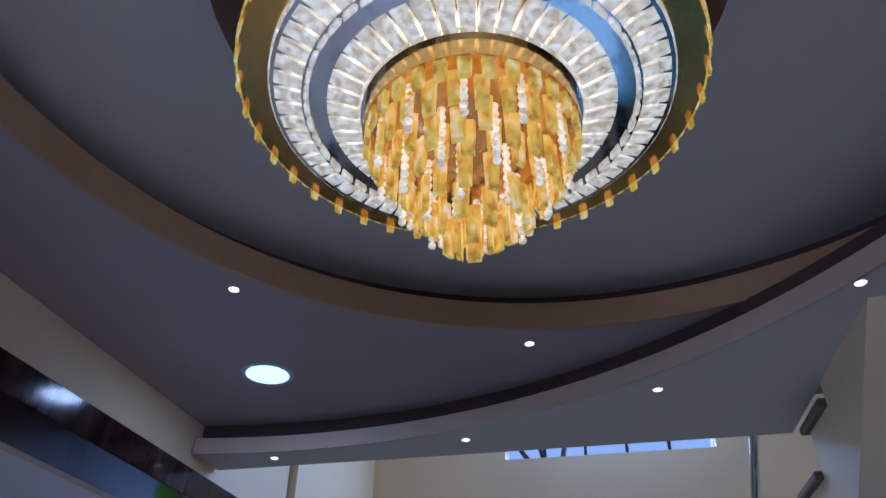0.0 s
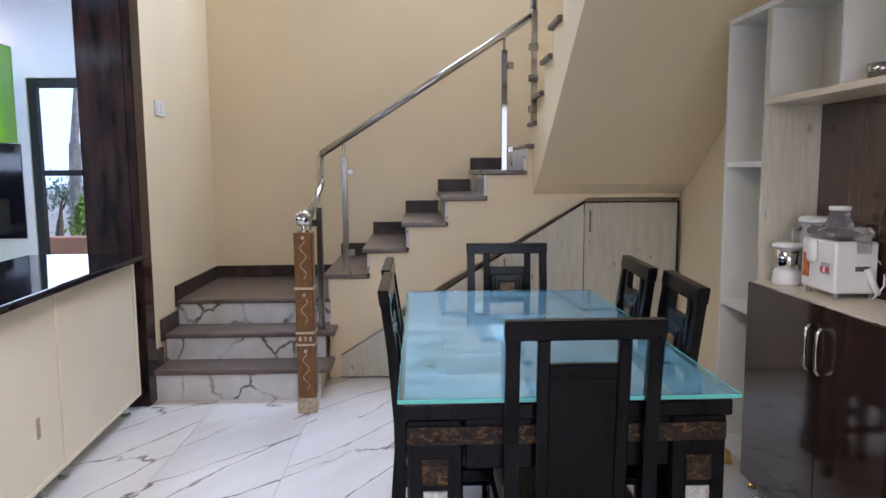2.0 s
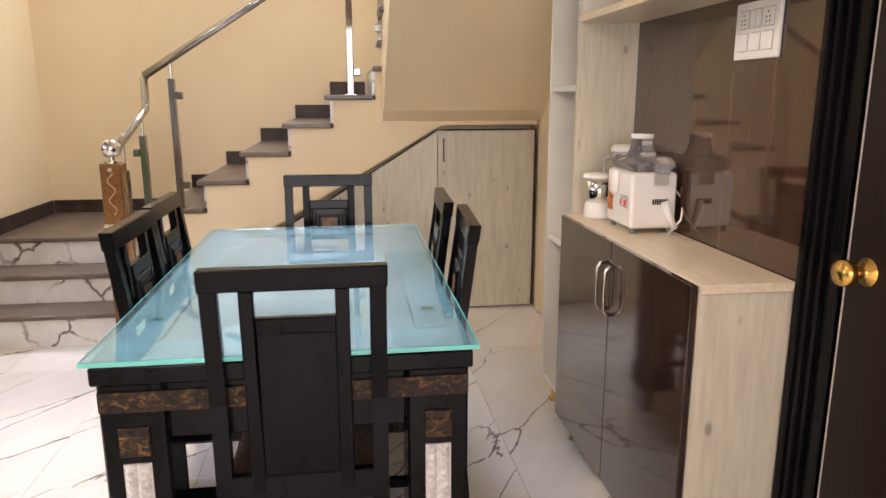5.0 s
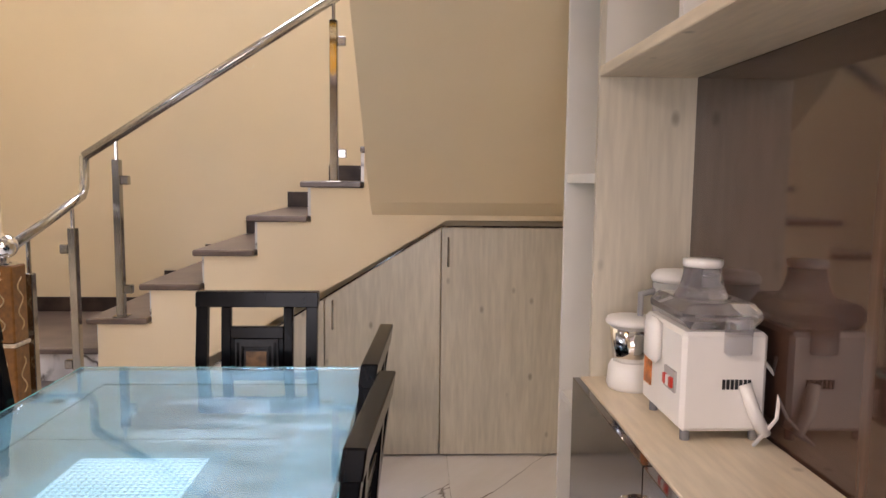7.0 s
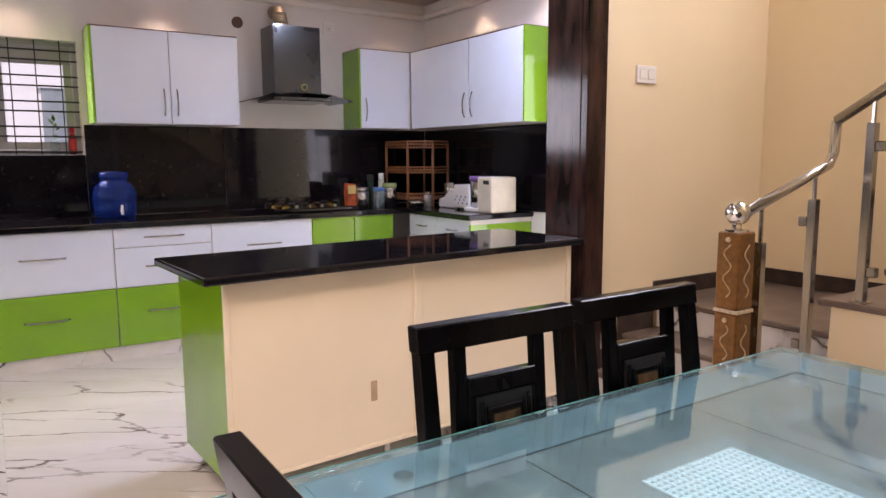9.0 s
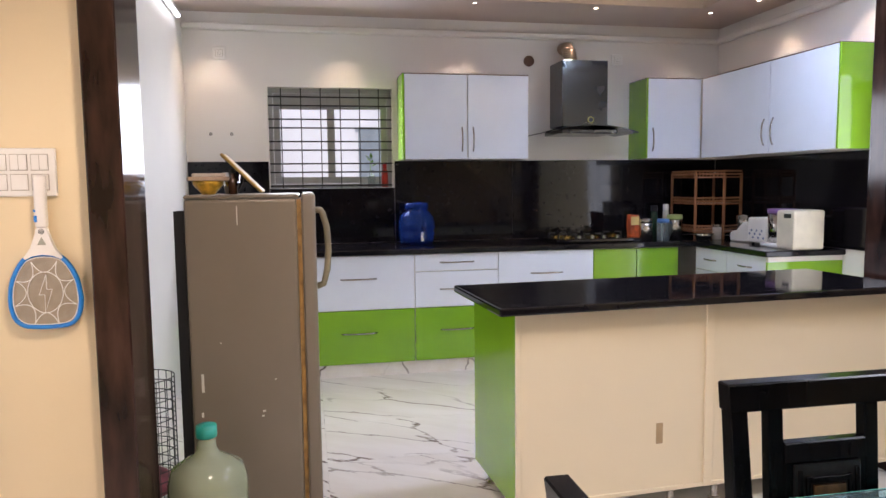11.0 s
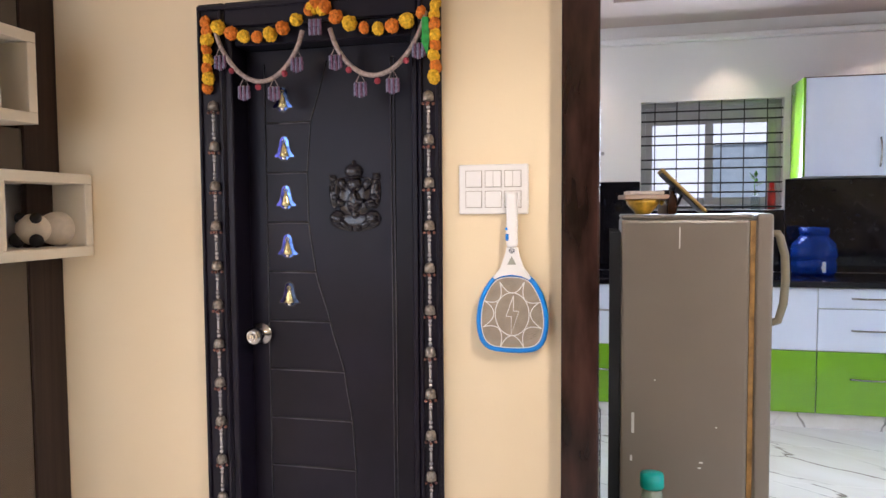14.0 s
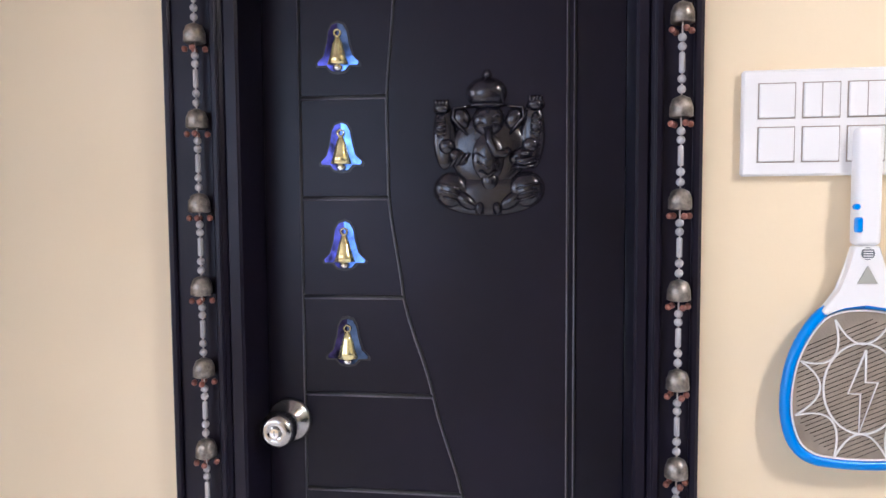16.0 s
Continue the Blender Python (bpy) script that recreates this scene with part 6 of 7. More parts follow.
def sill_items():
    z = 1.3965
    e = thing("glass_vase", "small clear bottle with a green leafy sprig", "vase", -3.645, 2.22, z)
    e.location.x = -3.715
    part("bottle", lathe([(0.0, 0), (0.032, 0), (0.034, 0.08), (0.018, 0.11), (0.018, 0.14), (0, 0.14)], seg=14), GLASSJAR, e, "", True)
    LEAF = plain("houseplant_leaf", (0.10, 0.26, 0.03), 0.4, var=0.3)
    st = part("stem", tube([(0, 0, 0.10), (0.01, -0.01, 0.18), (0.01, 0.0, 0.21)], 0.003, 5), LEAF, e)
    for a in range(6):
        bm = prism([(0, 0), (0.03, 0.014), (0.07, 0), (0.03, -0.014)], "z", -0.0005, 0.0005)
        lf = part("leaf", bm, LEAF, e)
        lf.matrix_local = pose(0.01, 0.0, 0.17 + 0.012 * a, 0, -20 - 6 * a, 40 + 62 * a)
    e = thing("spray_bottle", "red bottle standing on the window sill", "bottle", -3.715, 2.33, z)
    part("body", lathe([(0, 0), (0.026, 0), (0.028, 0.02), (0.026, 0.13), (0.014, 0.15), (0, 0.15)], seg=14), plain("red_label_plastic", (0.50, 0.03, 0.02), 0.35, var=0.5, scale=25), e, "", True)
    part("cap", lathe([(0.016, 0.151), (0.017, 0.19), (0, 0.19)], seg=14), plain("red_cap", (0.6, 0.02, 0.02), 0.4), e)


sill_items()


def balcony_door():
    e = thing("door_3", "black framed glazed balcony door in the kitchen", "door", kind="structure")
    x0, x1 = -1.698, -0.962
    for a, b, c, d in ((x0, x0 + 0.06, 0, 2.058), (x1 - 0.06, x1, 0, 2.058), (x0 + 0.061, x1 - 0.061, 1.995, 2.058), (x0 + 0.061, x1 - 0.061, 1.385, 1.425), (x0 + 0.061, x1 - 0.061, 0.0, 0.10)):
        part("door_frame", box(a, b, 5.31, 5.36, c, d, 0.003), BLACK_IRON, e)
    for c, d in ((0.10, 1.385), (1.425, 1.995)):
        p = part("pane", box(x0 + 0.06, x1 - 0.06, 5.333, 5.337, c, d), PANE, e)
        p.visible_shadow = False
    return e


balcony_door()


def clerestory():
    e = thing("window_2", "high stairwell window with black bars", "window", kind="structure")
    x0, x1, z0, z1 = 0.37, 1.89, 3.485, 4.75
    for a, b, c, d in ((x0, x1, z0, z0 + 0.02), (x0, x1, z1 - 0.03, z1), (x0, x0 + 0.02, z0 + 0.021, z1 - 0.031), (x1 - 0.02, x1, z0 + 0.021, z1 - 0.031)):
        part("window_frame", box(a + 0.001, b - 0.001, 6.07, 6.11, c + 0.001, d - 0.001), WHITE_PLASTIC, e)
    for k in range(4):
        x = x0 + (x1 - x0) * (k + 1) / 5 - 0.01
        part("mullion", box(x - 0.012, x + 0.012, 6.072, 6.108, z0 + 0.022, z1 - 0.032), BLACK_IRON, e)
    for k in range(5):
        a = x0 + 0.021 + (x1 - x0 - 0.042) * k / 5
        p = part("pane", box(a, a + 0.295, 6.088, 6.092, z0 + 0.022, z1 - 0.032), PANE, e)
        p.visible_shadow = False
    return e


clerestory()


# Window added behind the camera, out of view, to bring light from there.
def unseen_front_window():
    e = thing("window_3", "wide window added in the living room wall out of view", "window", kind="structure")
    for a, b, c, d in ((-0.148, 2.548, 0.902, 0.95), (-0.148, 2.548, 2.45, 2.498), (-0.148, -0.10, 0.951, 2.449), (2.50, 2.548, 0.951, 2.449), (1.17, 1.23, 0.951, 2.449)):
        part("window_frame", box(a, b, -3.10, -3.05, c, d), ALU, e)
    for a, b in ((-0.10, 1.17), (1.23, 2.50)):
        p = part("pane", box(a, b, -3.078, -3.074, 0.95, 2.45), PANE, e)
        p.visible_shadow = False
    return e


unseen_front_window()


# Invented side window; it only gives the added lamp an opening.
def unseen_side_window():
    e = thing("window_4", "white framed side window added out of view for its daylight", "window", kind="structure")
    for a, b, c, d in ((-1.648, -0.252, 0.902, 0.95), (-1.648, -0.252, 2.25, 2.298), (-1.648, -1.60, 0.951, 2.249), (-0.30, -0.252, 0.951, 2.249), (-0.98, -0.92, 0.951, 2.249)):
        part("window_frame", box(2.83, 2.88, a, b, c, d), ALU, e)
    for a, b in ((-1.60, -0.98), (-0.92, -0.30)):
        p = part("pane", box(2.852, 2.856, a, b, 0.95, 2.25), PANE, e)
        p.visible_shadow = False
    return e


unseen_side_window()
single("ground", box(-150, 150, -150, 150, -0.5, -0.2), plain("pale_dusty_ground", (0.46, 0.43, 0.38), 0.9, var=0.2, scale=0.8), "pale dusty ground outside the house", "ground", "structure")
PLASTER = plain("pale_house_plaster", (0.74, 0.76, 0.80), 0.8, var=0.06, scale=0.9)


def neighbour():
    e = thing("neighbour_house", "pale plastered neighbouring house beyond the kitchen window", "house", -7.6, 2.0, -0.2)
    part("wall", box(-3.0, 0.0, -5.0, 5.0, 0, 7.0), PLASTER, e)
    part("parapet", box(-3.1, 0.1, -5.1, 5.1, 7.0, 7.25), PLASTER, e)
    for y in (-1.9, 0.4):
        w = part("window", box(0.001, 0.03, y, y + 1.1, 1.2, 2.4), plain("dull_window_glass", (0.25, 0.30, 0.34), 0.2), e)
        part("frame", box(0.0305, 0.06, y - 0.04, y + 1.14, 2.4, 2.46), PLASTER, w)
        part("sill", box(0.0305, 0.10, y - 0.06, y + 1.16, 1.12, 1.19), PLASTER, w)
    return e


neighbour()
single("balcony_parapet", box(-3.4, 0.9, 6.75, 6.87, -0.2, 0.82, 0.01), plain("terracotta_parapet_paint", (0.55, 0.30, 0.20), 0.8, var=0.1), "terracotta painted parapet outside the balcony door", "parapet", "structure")


def tree(x, y, h, crown, leaves, label, bare=False, seed=3, leaf=(0.08, 0.14, 0.06)):
    rnd = random.Random(seed)
    e = thing("tree", label, "tree", x, y, -0.2)
    # Bare bark is lightened to put outdoor haze into its colour.
    BARK = plain("hazed_grey_bark" if bare else "grey_brown_bark", (0.46, 0.44, 0.42) if bare else (0.17, 0.13, 0.10), 0.9, var=0.3, scale=12, bump=0.6, fine=30)
    LEAF = plain("tree_leaf", leaf, 0.6, var=0.4, scale=3)
    bm = bmesh.new()
    rod((0, 0, 0), (0.06, 0.02, h * 0.45), 0.10, 0.07, 8, bm)
    tips = []

    def grow(p, d, length, r, depth):
        q = p + d * length
        rod(p, q, r, r * 0.6, 6, bm)
        if depth == 0:
            tips.append(q)
            return
        for _ in range(3):
            nd = (d + Vector((rnd.uniform(-0.8, 0.8), rnd.uniform(-0.8, 0.8), rnd.uniform(-0.15, 0.6)))).normalized()
            grow(q, nd, length * rnd.uniform(0.6, 0.85), r * 0.6, depth - 1)

    grow(Vector((0.06, 0.02, h * 0.45)), Vector((0.1, 0, 1)).normalized(), h * 0.18, 0.06, 4)
    part("trunk", bm, BARK, e)
    if not bare:
        bm = bmesh.new()
        for t in tips:
            for _ in range(leaves):
                c = t + Vector((rnd.gauss(0, crown), rnd.gauss(0, crown), rnd.gauss(0, crown * 0.7)))
                m = Matrix.Translation(c) @ Euler((rnd.uniform(0, 6), rnd.uniform(0, 6), rnd.uniform(0, 6))).to_matrix().to_4x4()
                vs = [bm.verts.new(m @ Vector(p)) for p in ((0, 0, 0), (0.05, 0.025, 0.01), (0.12, 0, 0), (0.05, -0.025, 0.01))]
                bm.faces.new(vs)
        part("crown", bm, LEAF, e)
    return e


tree(0.45, 8.3, 6.4, 0.28, 26, "leafy tree outside the stairwell window", seed=5)
tree(-3.52, 9.6, 4.4, 0.25, 0, "bare tree beyond the balcony parapet, its bark paled for haze", bare=True, seed=8)
single("backdrop", box(-90, 90, 62, 62.2, -0.2, 48), glowing("hazy_pale_sky_distance", (0.80, 0.88, 1.0), 1.1), "pale hazy sky and distance", "backdrop", "structure")
# Leaf colour is paled to stand in for haze over the distance.
for tx, ty, th, sd in ((-5.6, 15.5, 1.1, 21), (-3.9, 16.5, 1.2, 22), (-1.6, 15.0, 1.0, 23), (-7.0, 16.0, 1.2, 24)):
    tree(tx, ty, th, 0.22, 6, "low leafy tree beyond the parapet", seed=sd, leaf=(0.22, 0.30, 0.24))
tree(-2.72, 8.4, 1.15, 0.10, 24, "small bright green shrub beyond the parapet", seed=11, leaf=(0.22, 0.34, 0.06))


# ---------------------------------------------------------------- black door with its decorations
def black_door():
    e = thing("door_1", "black panelled wooden door with a steel knob, closed", "door", kind="structure")
    for y0, y1 in ((-0.112, -0.0165), (0.6185, 0.690)):
        part("casing", box(XW - 0.0, XW + 0.018, y0, y1, 0, 2.064, 0.005), BLACK_PAINT, e)
        part("casing_bead", box(XW + 0.0182, XW + 0.026, y0 + 0.004, y0 + 0.016, 0, 2.05, 0.003), BLACK_PAINT, e)
        part("casing_bead", box(XW + 0.0182, XW + 0.026, y1 - 0.016, y1 - 0.004, 0, 2.05, 0.003), BLACK_PAINT, e)
    part("head_casing", box(XW, XW + 0.018, -0.016, 0.618, 1.985, 2.064, 0.005), BLACK_PAINT, e)
    part("head_bead", box(XW + 0.0182, XW + 0.027, -0.108, 0.65, 2.04, 2.056, 0.003), BLACK_PAINT, e)
    part("jamb", box(-0.399, XW + 0.0165, -0.0162, 0.008, 0, 1.984, 0.004), BLACK_PAINT, e)
    part("jamb", box(-0.399, XW + 0.0165, 0.598, 0.6182, 0, 1.984, 0.004), BLACK_PAINT, e)
    part("head_jamb", box(-0.399, XW - 0.001, 0.0085, 0.5975, 1.93, 1.999, 0.004), BLACK_PAINT, e)
    x = -0.345
    leaf = part("leaf", box(-0.385, x, 0.010, 0.596, 0.006, 1.928, 0.002), BLACK_PAINT, e)

    # Dark line for the groove's shade, paler line for its lit bevel.
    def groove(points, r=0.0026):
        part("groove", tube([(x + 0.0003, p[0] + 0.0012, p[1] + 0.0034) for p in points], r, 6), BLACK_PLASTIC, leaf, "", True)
        part("groove_lip", tube([(x + 0.0006, p[0], p[1]) for p in points], r * 0.62, 6), GROOVE_LIGHT, leaf, "", True)

    ys = {0: 0.232, 1: 0.218, 2: 0.220, 3: 0.243, 4: 0.291, 5: 0.337, 6: 0.363, 7: 0.373, 8: 0.371, 9: 0.36}
    curve = []
    for k in range(46):
        u = k / 5
        i = min(int(u), 8)
        f = u - i
        f = f * f * (3 - 2 * f) * 0.35 + f * 0.65
        curve.append((ys[i] * (1 - f) + ys[i + 1] * f, 1.69 - 0.163 * u))
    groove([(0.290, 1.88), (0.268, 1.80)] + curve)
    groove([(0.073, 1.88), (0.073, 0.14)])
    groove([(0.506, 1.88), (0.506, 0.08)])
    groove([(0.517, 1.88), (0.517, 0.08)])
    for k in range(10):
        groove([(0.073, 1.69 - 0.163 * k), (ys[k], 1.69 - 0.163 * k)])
    knob = part("knob", lathe([(0.038, 0), (0.038, 0.004), (0.033, 0.010), (0.018, 0.016), (0.015, 0.032), (0.024, 0.040), (0.0295, 0.052), (0.029, 0.062), (0.024, 0.071), (0.013, 0.075), (0.0115, 0.073), (0.0, 0.073)], seg=28), STEEL, leaf, "brushed steel knob with a round rose", True)
    knob.matrix_local = pose(x, 0.047, 0.994, 0, 90, 0)
    part("keyhole", lathe([(0.0075, 0.0), (0.0075, 0.0025), (0.0, 0.003)], seg=14), CHROME, knob, "small lock cylinder").matrix_local = pose(0, 0, 0.0731)
    part("key_slot", box(-0.0042, 0.0042, -0.0008, 0.0008, 0.0755, 0.0768), BLACK_PLASTIC, knob)
    # raised carving of a seated figure, one plain relief
    bm = bmesh.new()
    gy, gz = 0.383, 1.450

    def blob(u, v, ru, rv, out=0.013, turn=0.0):
        """A flattened mound; u to the side, v up, in thousandths of a metre from the middle."""
        m = Matrix.Translation((x, gy + u / 1000, gz + v / 1000)) @ Matrix.Rotation(radians(turn), 4, "X") @ Matrix.Diagonal((out, ru / 1000, rv / 1000, 1))
        bmesh.ops.create_uvsphere(bm, u_segments=18, v_segments=10, radius=1.0, matrix=m)

    def ridge(points, r=0.0022, out=0.013):
        tube([(x + out, gy + u / 1000, gz + v / 1000) for u, v in points], r, 5, bm)

    # low ground of the carving
    blob(0, -12, 62, 60, 0.0075)
    blob(0, -82, 84, 32, 0.008)
    for q in (-1, 1):
        blob(q * 70, 14, 19, 54, 0.007)
    # crown, head, ears
    blob(-2, 107, 8, 10)
    blob(-3, 80, 33, 25, 0.018)
    blob(-3, 60, 32, 5, 0.020)
    for k in range(7):
        u = -24 + 8 * k
        ridge([(u, 62), (u * 0.85, 80), (u * 0.35, 99)], 0.0020, 0.015 - 0.00018 * abs(u))
    blob(0, 36, 27, 27, 0.017)
    blob(-43, 41, 15, 20, 0.012, 20)
    blob(41, 39, 15, 20, 0.012, -20)
    for q in (-1, 1):
        ridge([(q * 30, 58), (q * 54, 56), (q * 56, 40), (q * 34, 16)], 0.0028, 0.010)
        ridge([(q * 6, 40), (q * 14, 45), (q * 21, 42)], 0.0018, 0.016)
        ridge([(q * 7, 31), (q * 14, 33), (q * 20, 29)], 0.0018, 0.016)
    blob(0, 50, 4, 4, 0.020)
    # trunk that curls to one side, chest and belly
    blob(0, -20, 30, 42, 0.014)
    blob(2, -58, 16, 18, 0.012)
    tube([(x + 0.017, gy + 0.001, gz + 0.024), (x + 0.020, gy + 0.003, gz + 0.002), (x + 0.020, gy + 0.012, gz - 0.016), (x + 0.018, gy + 0.026, gz - 0.018), (x + 0.015, gy + 0.034, gz - 0.010)], 0.0068, 8, bm)
    for k in range(3):
        ridge([(-20 + 3 * k, -14 - 14 * k), (0, -26 - 13 * k), (20 - 3 * k, -14 - 14 * k)], 0.0022, 0.0145)
    # raised arms with bangles
    for q, h in ((-1, 57), (1, 60)):
        blob(q * 74, h, 15, 11, 0.014)
        for k in range(4):
            ridge([(q * (66 + 5 * k), h + 4), (q * (65 + 6 * k), h + 13)], 0.0032, 0.009)
        blob(q * 75, 28, 10, 23, 0.012, q * 4)
        for k in range(4):
            ridge([(q * 66, 17 + 7 * k), (q * 75, 15 + 7 * k), (q * 84, 18 + 7 * k)], 0.0022, 0.0125)
        blob(q * 66, -3, 15, 14, 0.012, q * 40)
        blob(q * 48, -20, 19, 13, 0.014, q * 30)
    blob(58, -28, 21, 9, 0.017)
    blob(58, -16, 13, 8, 0.016)
    for k in range(3):
        ridge([(-60 + 8 * k, -36 + 2 * k), (-44 + 7 * k, -14)], 0.0026, 0.013)
        ridge([(42, -24 - 6 * k), (58, -27 - 6 * k), (74, -23 - 6 * k)], 0.0022, 0.015)
    # folded legs and feet
    for q in (-1, 1):
        blob(q * 60, -72, 29, 29, 0.015, q * 18)
        blob(q * 38, -88, 26, 13, 0.014, q * 35)
        blob(q * 14, -101, 9, 12, 0.013, q * 10)
        for k in range(3):
            ridge([(q * (82 - 5 * k), -62 - 11 * k), (q * 62, -66 - 10 * k), (q * (44 + 2 * k), -72 - 9 * k)], 0.0024, 0.0145)
        for k in range(3):
            ridge([(q * (9 + 5 * k), -108), (q * (9 + 5 * k), -113)], 0.0022, 0.006)
    part("carved_relief", bm, BLACK_RELIEF, leaf, "raised black carving of a seated figure", True)
    return e


black_door()
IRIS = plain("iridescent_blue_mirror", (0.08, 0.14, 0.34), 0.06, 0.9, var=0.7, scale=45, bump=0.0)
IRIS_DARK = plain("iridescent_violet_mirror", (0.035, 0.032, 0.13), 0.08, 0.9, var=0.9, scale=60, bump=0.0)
GOLD_CORE = plain("pale_gold_mirror", (0.86, 0.70, 0.34), 0.22, 0.8, var=0.3, scale=50)


def bell_sticker(y, z):
    e = thing("bell_ornament", "small mirrored blue and gold bell stuck on the door", "ornament", -0.3445, y, z, group="bells on the door")
    e.scale = (1.0, 1.18, 1.18)
    half = [(0.0, 0.034), (0.008, 0.031), (0.013, 0.022), (0.015, 0.008), (0.020, -0.010), (0.029, -0.019), (0.028, -0.023), (0.016, -0.023), (0.010, -0.030), (0.0, -0.032)]
    out = half + [(-a, b) for a, b in half[-2:0:-1]]
    part("backing", prism([(a * 1.12, b * 1.10) for a, b in out], "x", 0.0002, 0.0016), BLACK_PLASTIC, e)
    left = [(a, b) for a, b in half]
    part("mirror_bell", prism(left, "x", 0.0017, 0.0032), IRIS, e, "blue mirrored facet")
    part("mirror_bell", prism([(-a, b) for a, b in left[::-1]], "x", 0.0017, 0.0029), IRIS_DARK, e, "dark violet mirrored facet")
    part("gold_bell", lathe([(0.0150, -0.022), (0.0115, -0.012), (0.0075, 0.004), (0.004, 0.014), (0.0, 0.016)], 0.0028, 0.0, 0, 14), GOLD_CORE, e, "pale gold core", True)
    part("ring", tube([(0.006, 0.0045 * math.cos(a), 0.020 + 0.0045 * math.sin(a)) for a in np.linspace(0, 2 * math.pi, 13)], 0.0012, 5), GOLD_CORE, e)
    part("clapper", ball(0.004, 0.0, -0.027, 0.007, u=10, v=6, sz=0.7), CHROME, e, "clear silvery lip", True)
    return e


for k in range(5):
    bell_sticker(0.137 + 0.003 * k, 1.768 - 0.160 * k)

PEWTER = plain("aged_pewter", (0.26, 0.23, 0.19), 0.4, 0.8, var=0.5, scale=120, bump=0.8, fine=160)
CLEARBEAD = plain("cloudy_clear_bead", (0.36, 0.34, 0.33), 0.15, var=0.2)
REDBEAD = plain("brown_bead", (0.20, 0.075, 0.05), 0.5, var=0.3)
dome_mesh = mesh_of(lathe([(0.004, 0.018), (0.012, 0.014), (0.016, 0.004), (0.0165, -0.010), (0.012, -0.012), (0.0, -0.006)], seg=12), "dome", True)
dome_mesh.materials.append(PEWTER)
bead_mesh = mesh_of(ball(0, 0, 0, 0.0062, u=8, v=6), "bead", True)
bead_mesh.materials.append(CLEARBEAD)
bar_mesh = mesh_of(lathe([(0.003, -0.014), (0.0042, -0.012), (0.0042, 0.012), (0.003, 0.014)], seg=8), "tube_bead", True)
bar_mesh.materials.append(CLEARBEAD)
drop_mesh = mesh_of(ball(0, 0, 0, 0.0048, u=8, v=6), "drop", True)
drop_mesh.materials.append(REDBEAD)


def bead_string(y, ztop, n=14):
    e = thing("bead_string", "hanging string of pewter domes and glass beads on the door frame", "bead string", XW + 0.035, y, ztop, group="bead strings on the door frame")
    part("thread", rod((0, 0, 0.02), (0, 0, -0.1268 * n), 0.0012, seg=5), plain("thread", (0.4, 0.35, 0.3)), e)
    for k in range(n):
        z = -0.1268 * k
        pieces("dome", dome_mesh, None, e, [pose(0, 0, z)])
        pieces("drop", drop_mesh, None, e, [pose(0.014 * math.cos(a), 0.015 * math.sin(a), z - 0.020) for a in (0.2, 2.0, 3.6, 5.0)])
        pieces("bead", bead_mesh, None, e, [pose(0, 0, z - d) for d in (0.030, 0.042, 0.086, 0.100)])
        pieces("tube_bead", bar_mesh, None, e, [pose(0, 0, z - 0.064)])
    return e


bead_string(-0.050, 1.737)
bead_string(0.656, 1.737)


def flower_mesh():
    bm = bmesh.new()
    bmesh.ops.create_icosphere(bm, subdivisions=3, radius=0.021)
    for v in bm.verts:
        v.co *= 1.0 + 0.22 * noise.noise(v.co * 160) + 0.08 * noise.noise(v.co * 420)
        v.co.z *= 0.78
    return mesh_of(bm, "marigold")


YEL = plain("yellow_marigold", (0.72, 0.42, 0.008), 0.8, var=0.35, scale=120, bump=0.8, fine=220)
ORA = plain("orange_marigold", (0.62, 0.17, 0.008), 0.8, var=0.35, scale=120, bump=0.8, fine=220)
flower_y, flower_o = flower_mesh(), flower_mesh()
flower_y.materials.append(YEL)
flower_o.materials.append(ORA)


def garland():
    e = thing("flower_garland", "yellow and orange marigold garland across the door head", "garland", XW + 0.035, 0.306, 0)
    pts = []
    for s in (-1, 1):
        for k in range(9):
            u = k / 8
            y = s * (0.02 + 0.355 * u)
            z = 2.015 - 0.065 * math.sin(math.pi * min(u * 1.02, 1)) - 0.012 * u
            pts.append((y, z))
    for y in (-0.371, 0.371):
        for k in range(7):
            pts.append((y + 0.004 * math.sin(k * 3), 1.975 - 0.030 * k))
    pts += [(0.0, 2.03), (-0.012, 2.02), (0.03, 2.02)]
    for i, (y, z) in enumerate(pts):
        pieces("flower", flower_y if i % 2 else flower_o, None, e, [pose(0.002 * (i % 3), y, z, 20 * (i % 4), 70, 40 * i) @ Matrix.Scale(0.88 + 0.07 * (i % 4), 4)])
    part("leaf_tassel", prism([(-0.008, 0.0), (0.010, 0.0), (0.014, -0.06), (0.006, -0.11), (-0.010, -0.07)], "x", -0.002, 0.004), plain("green_ribbon", (0.02, 0.30, 0.05), 0.3, var=0.4, scale=60), e, "shiny green ribbon")
    e.children[-1].location = (0.012, 0.345, 1.965)
    return e


garland()


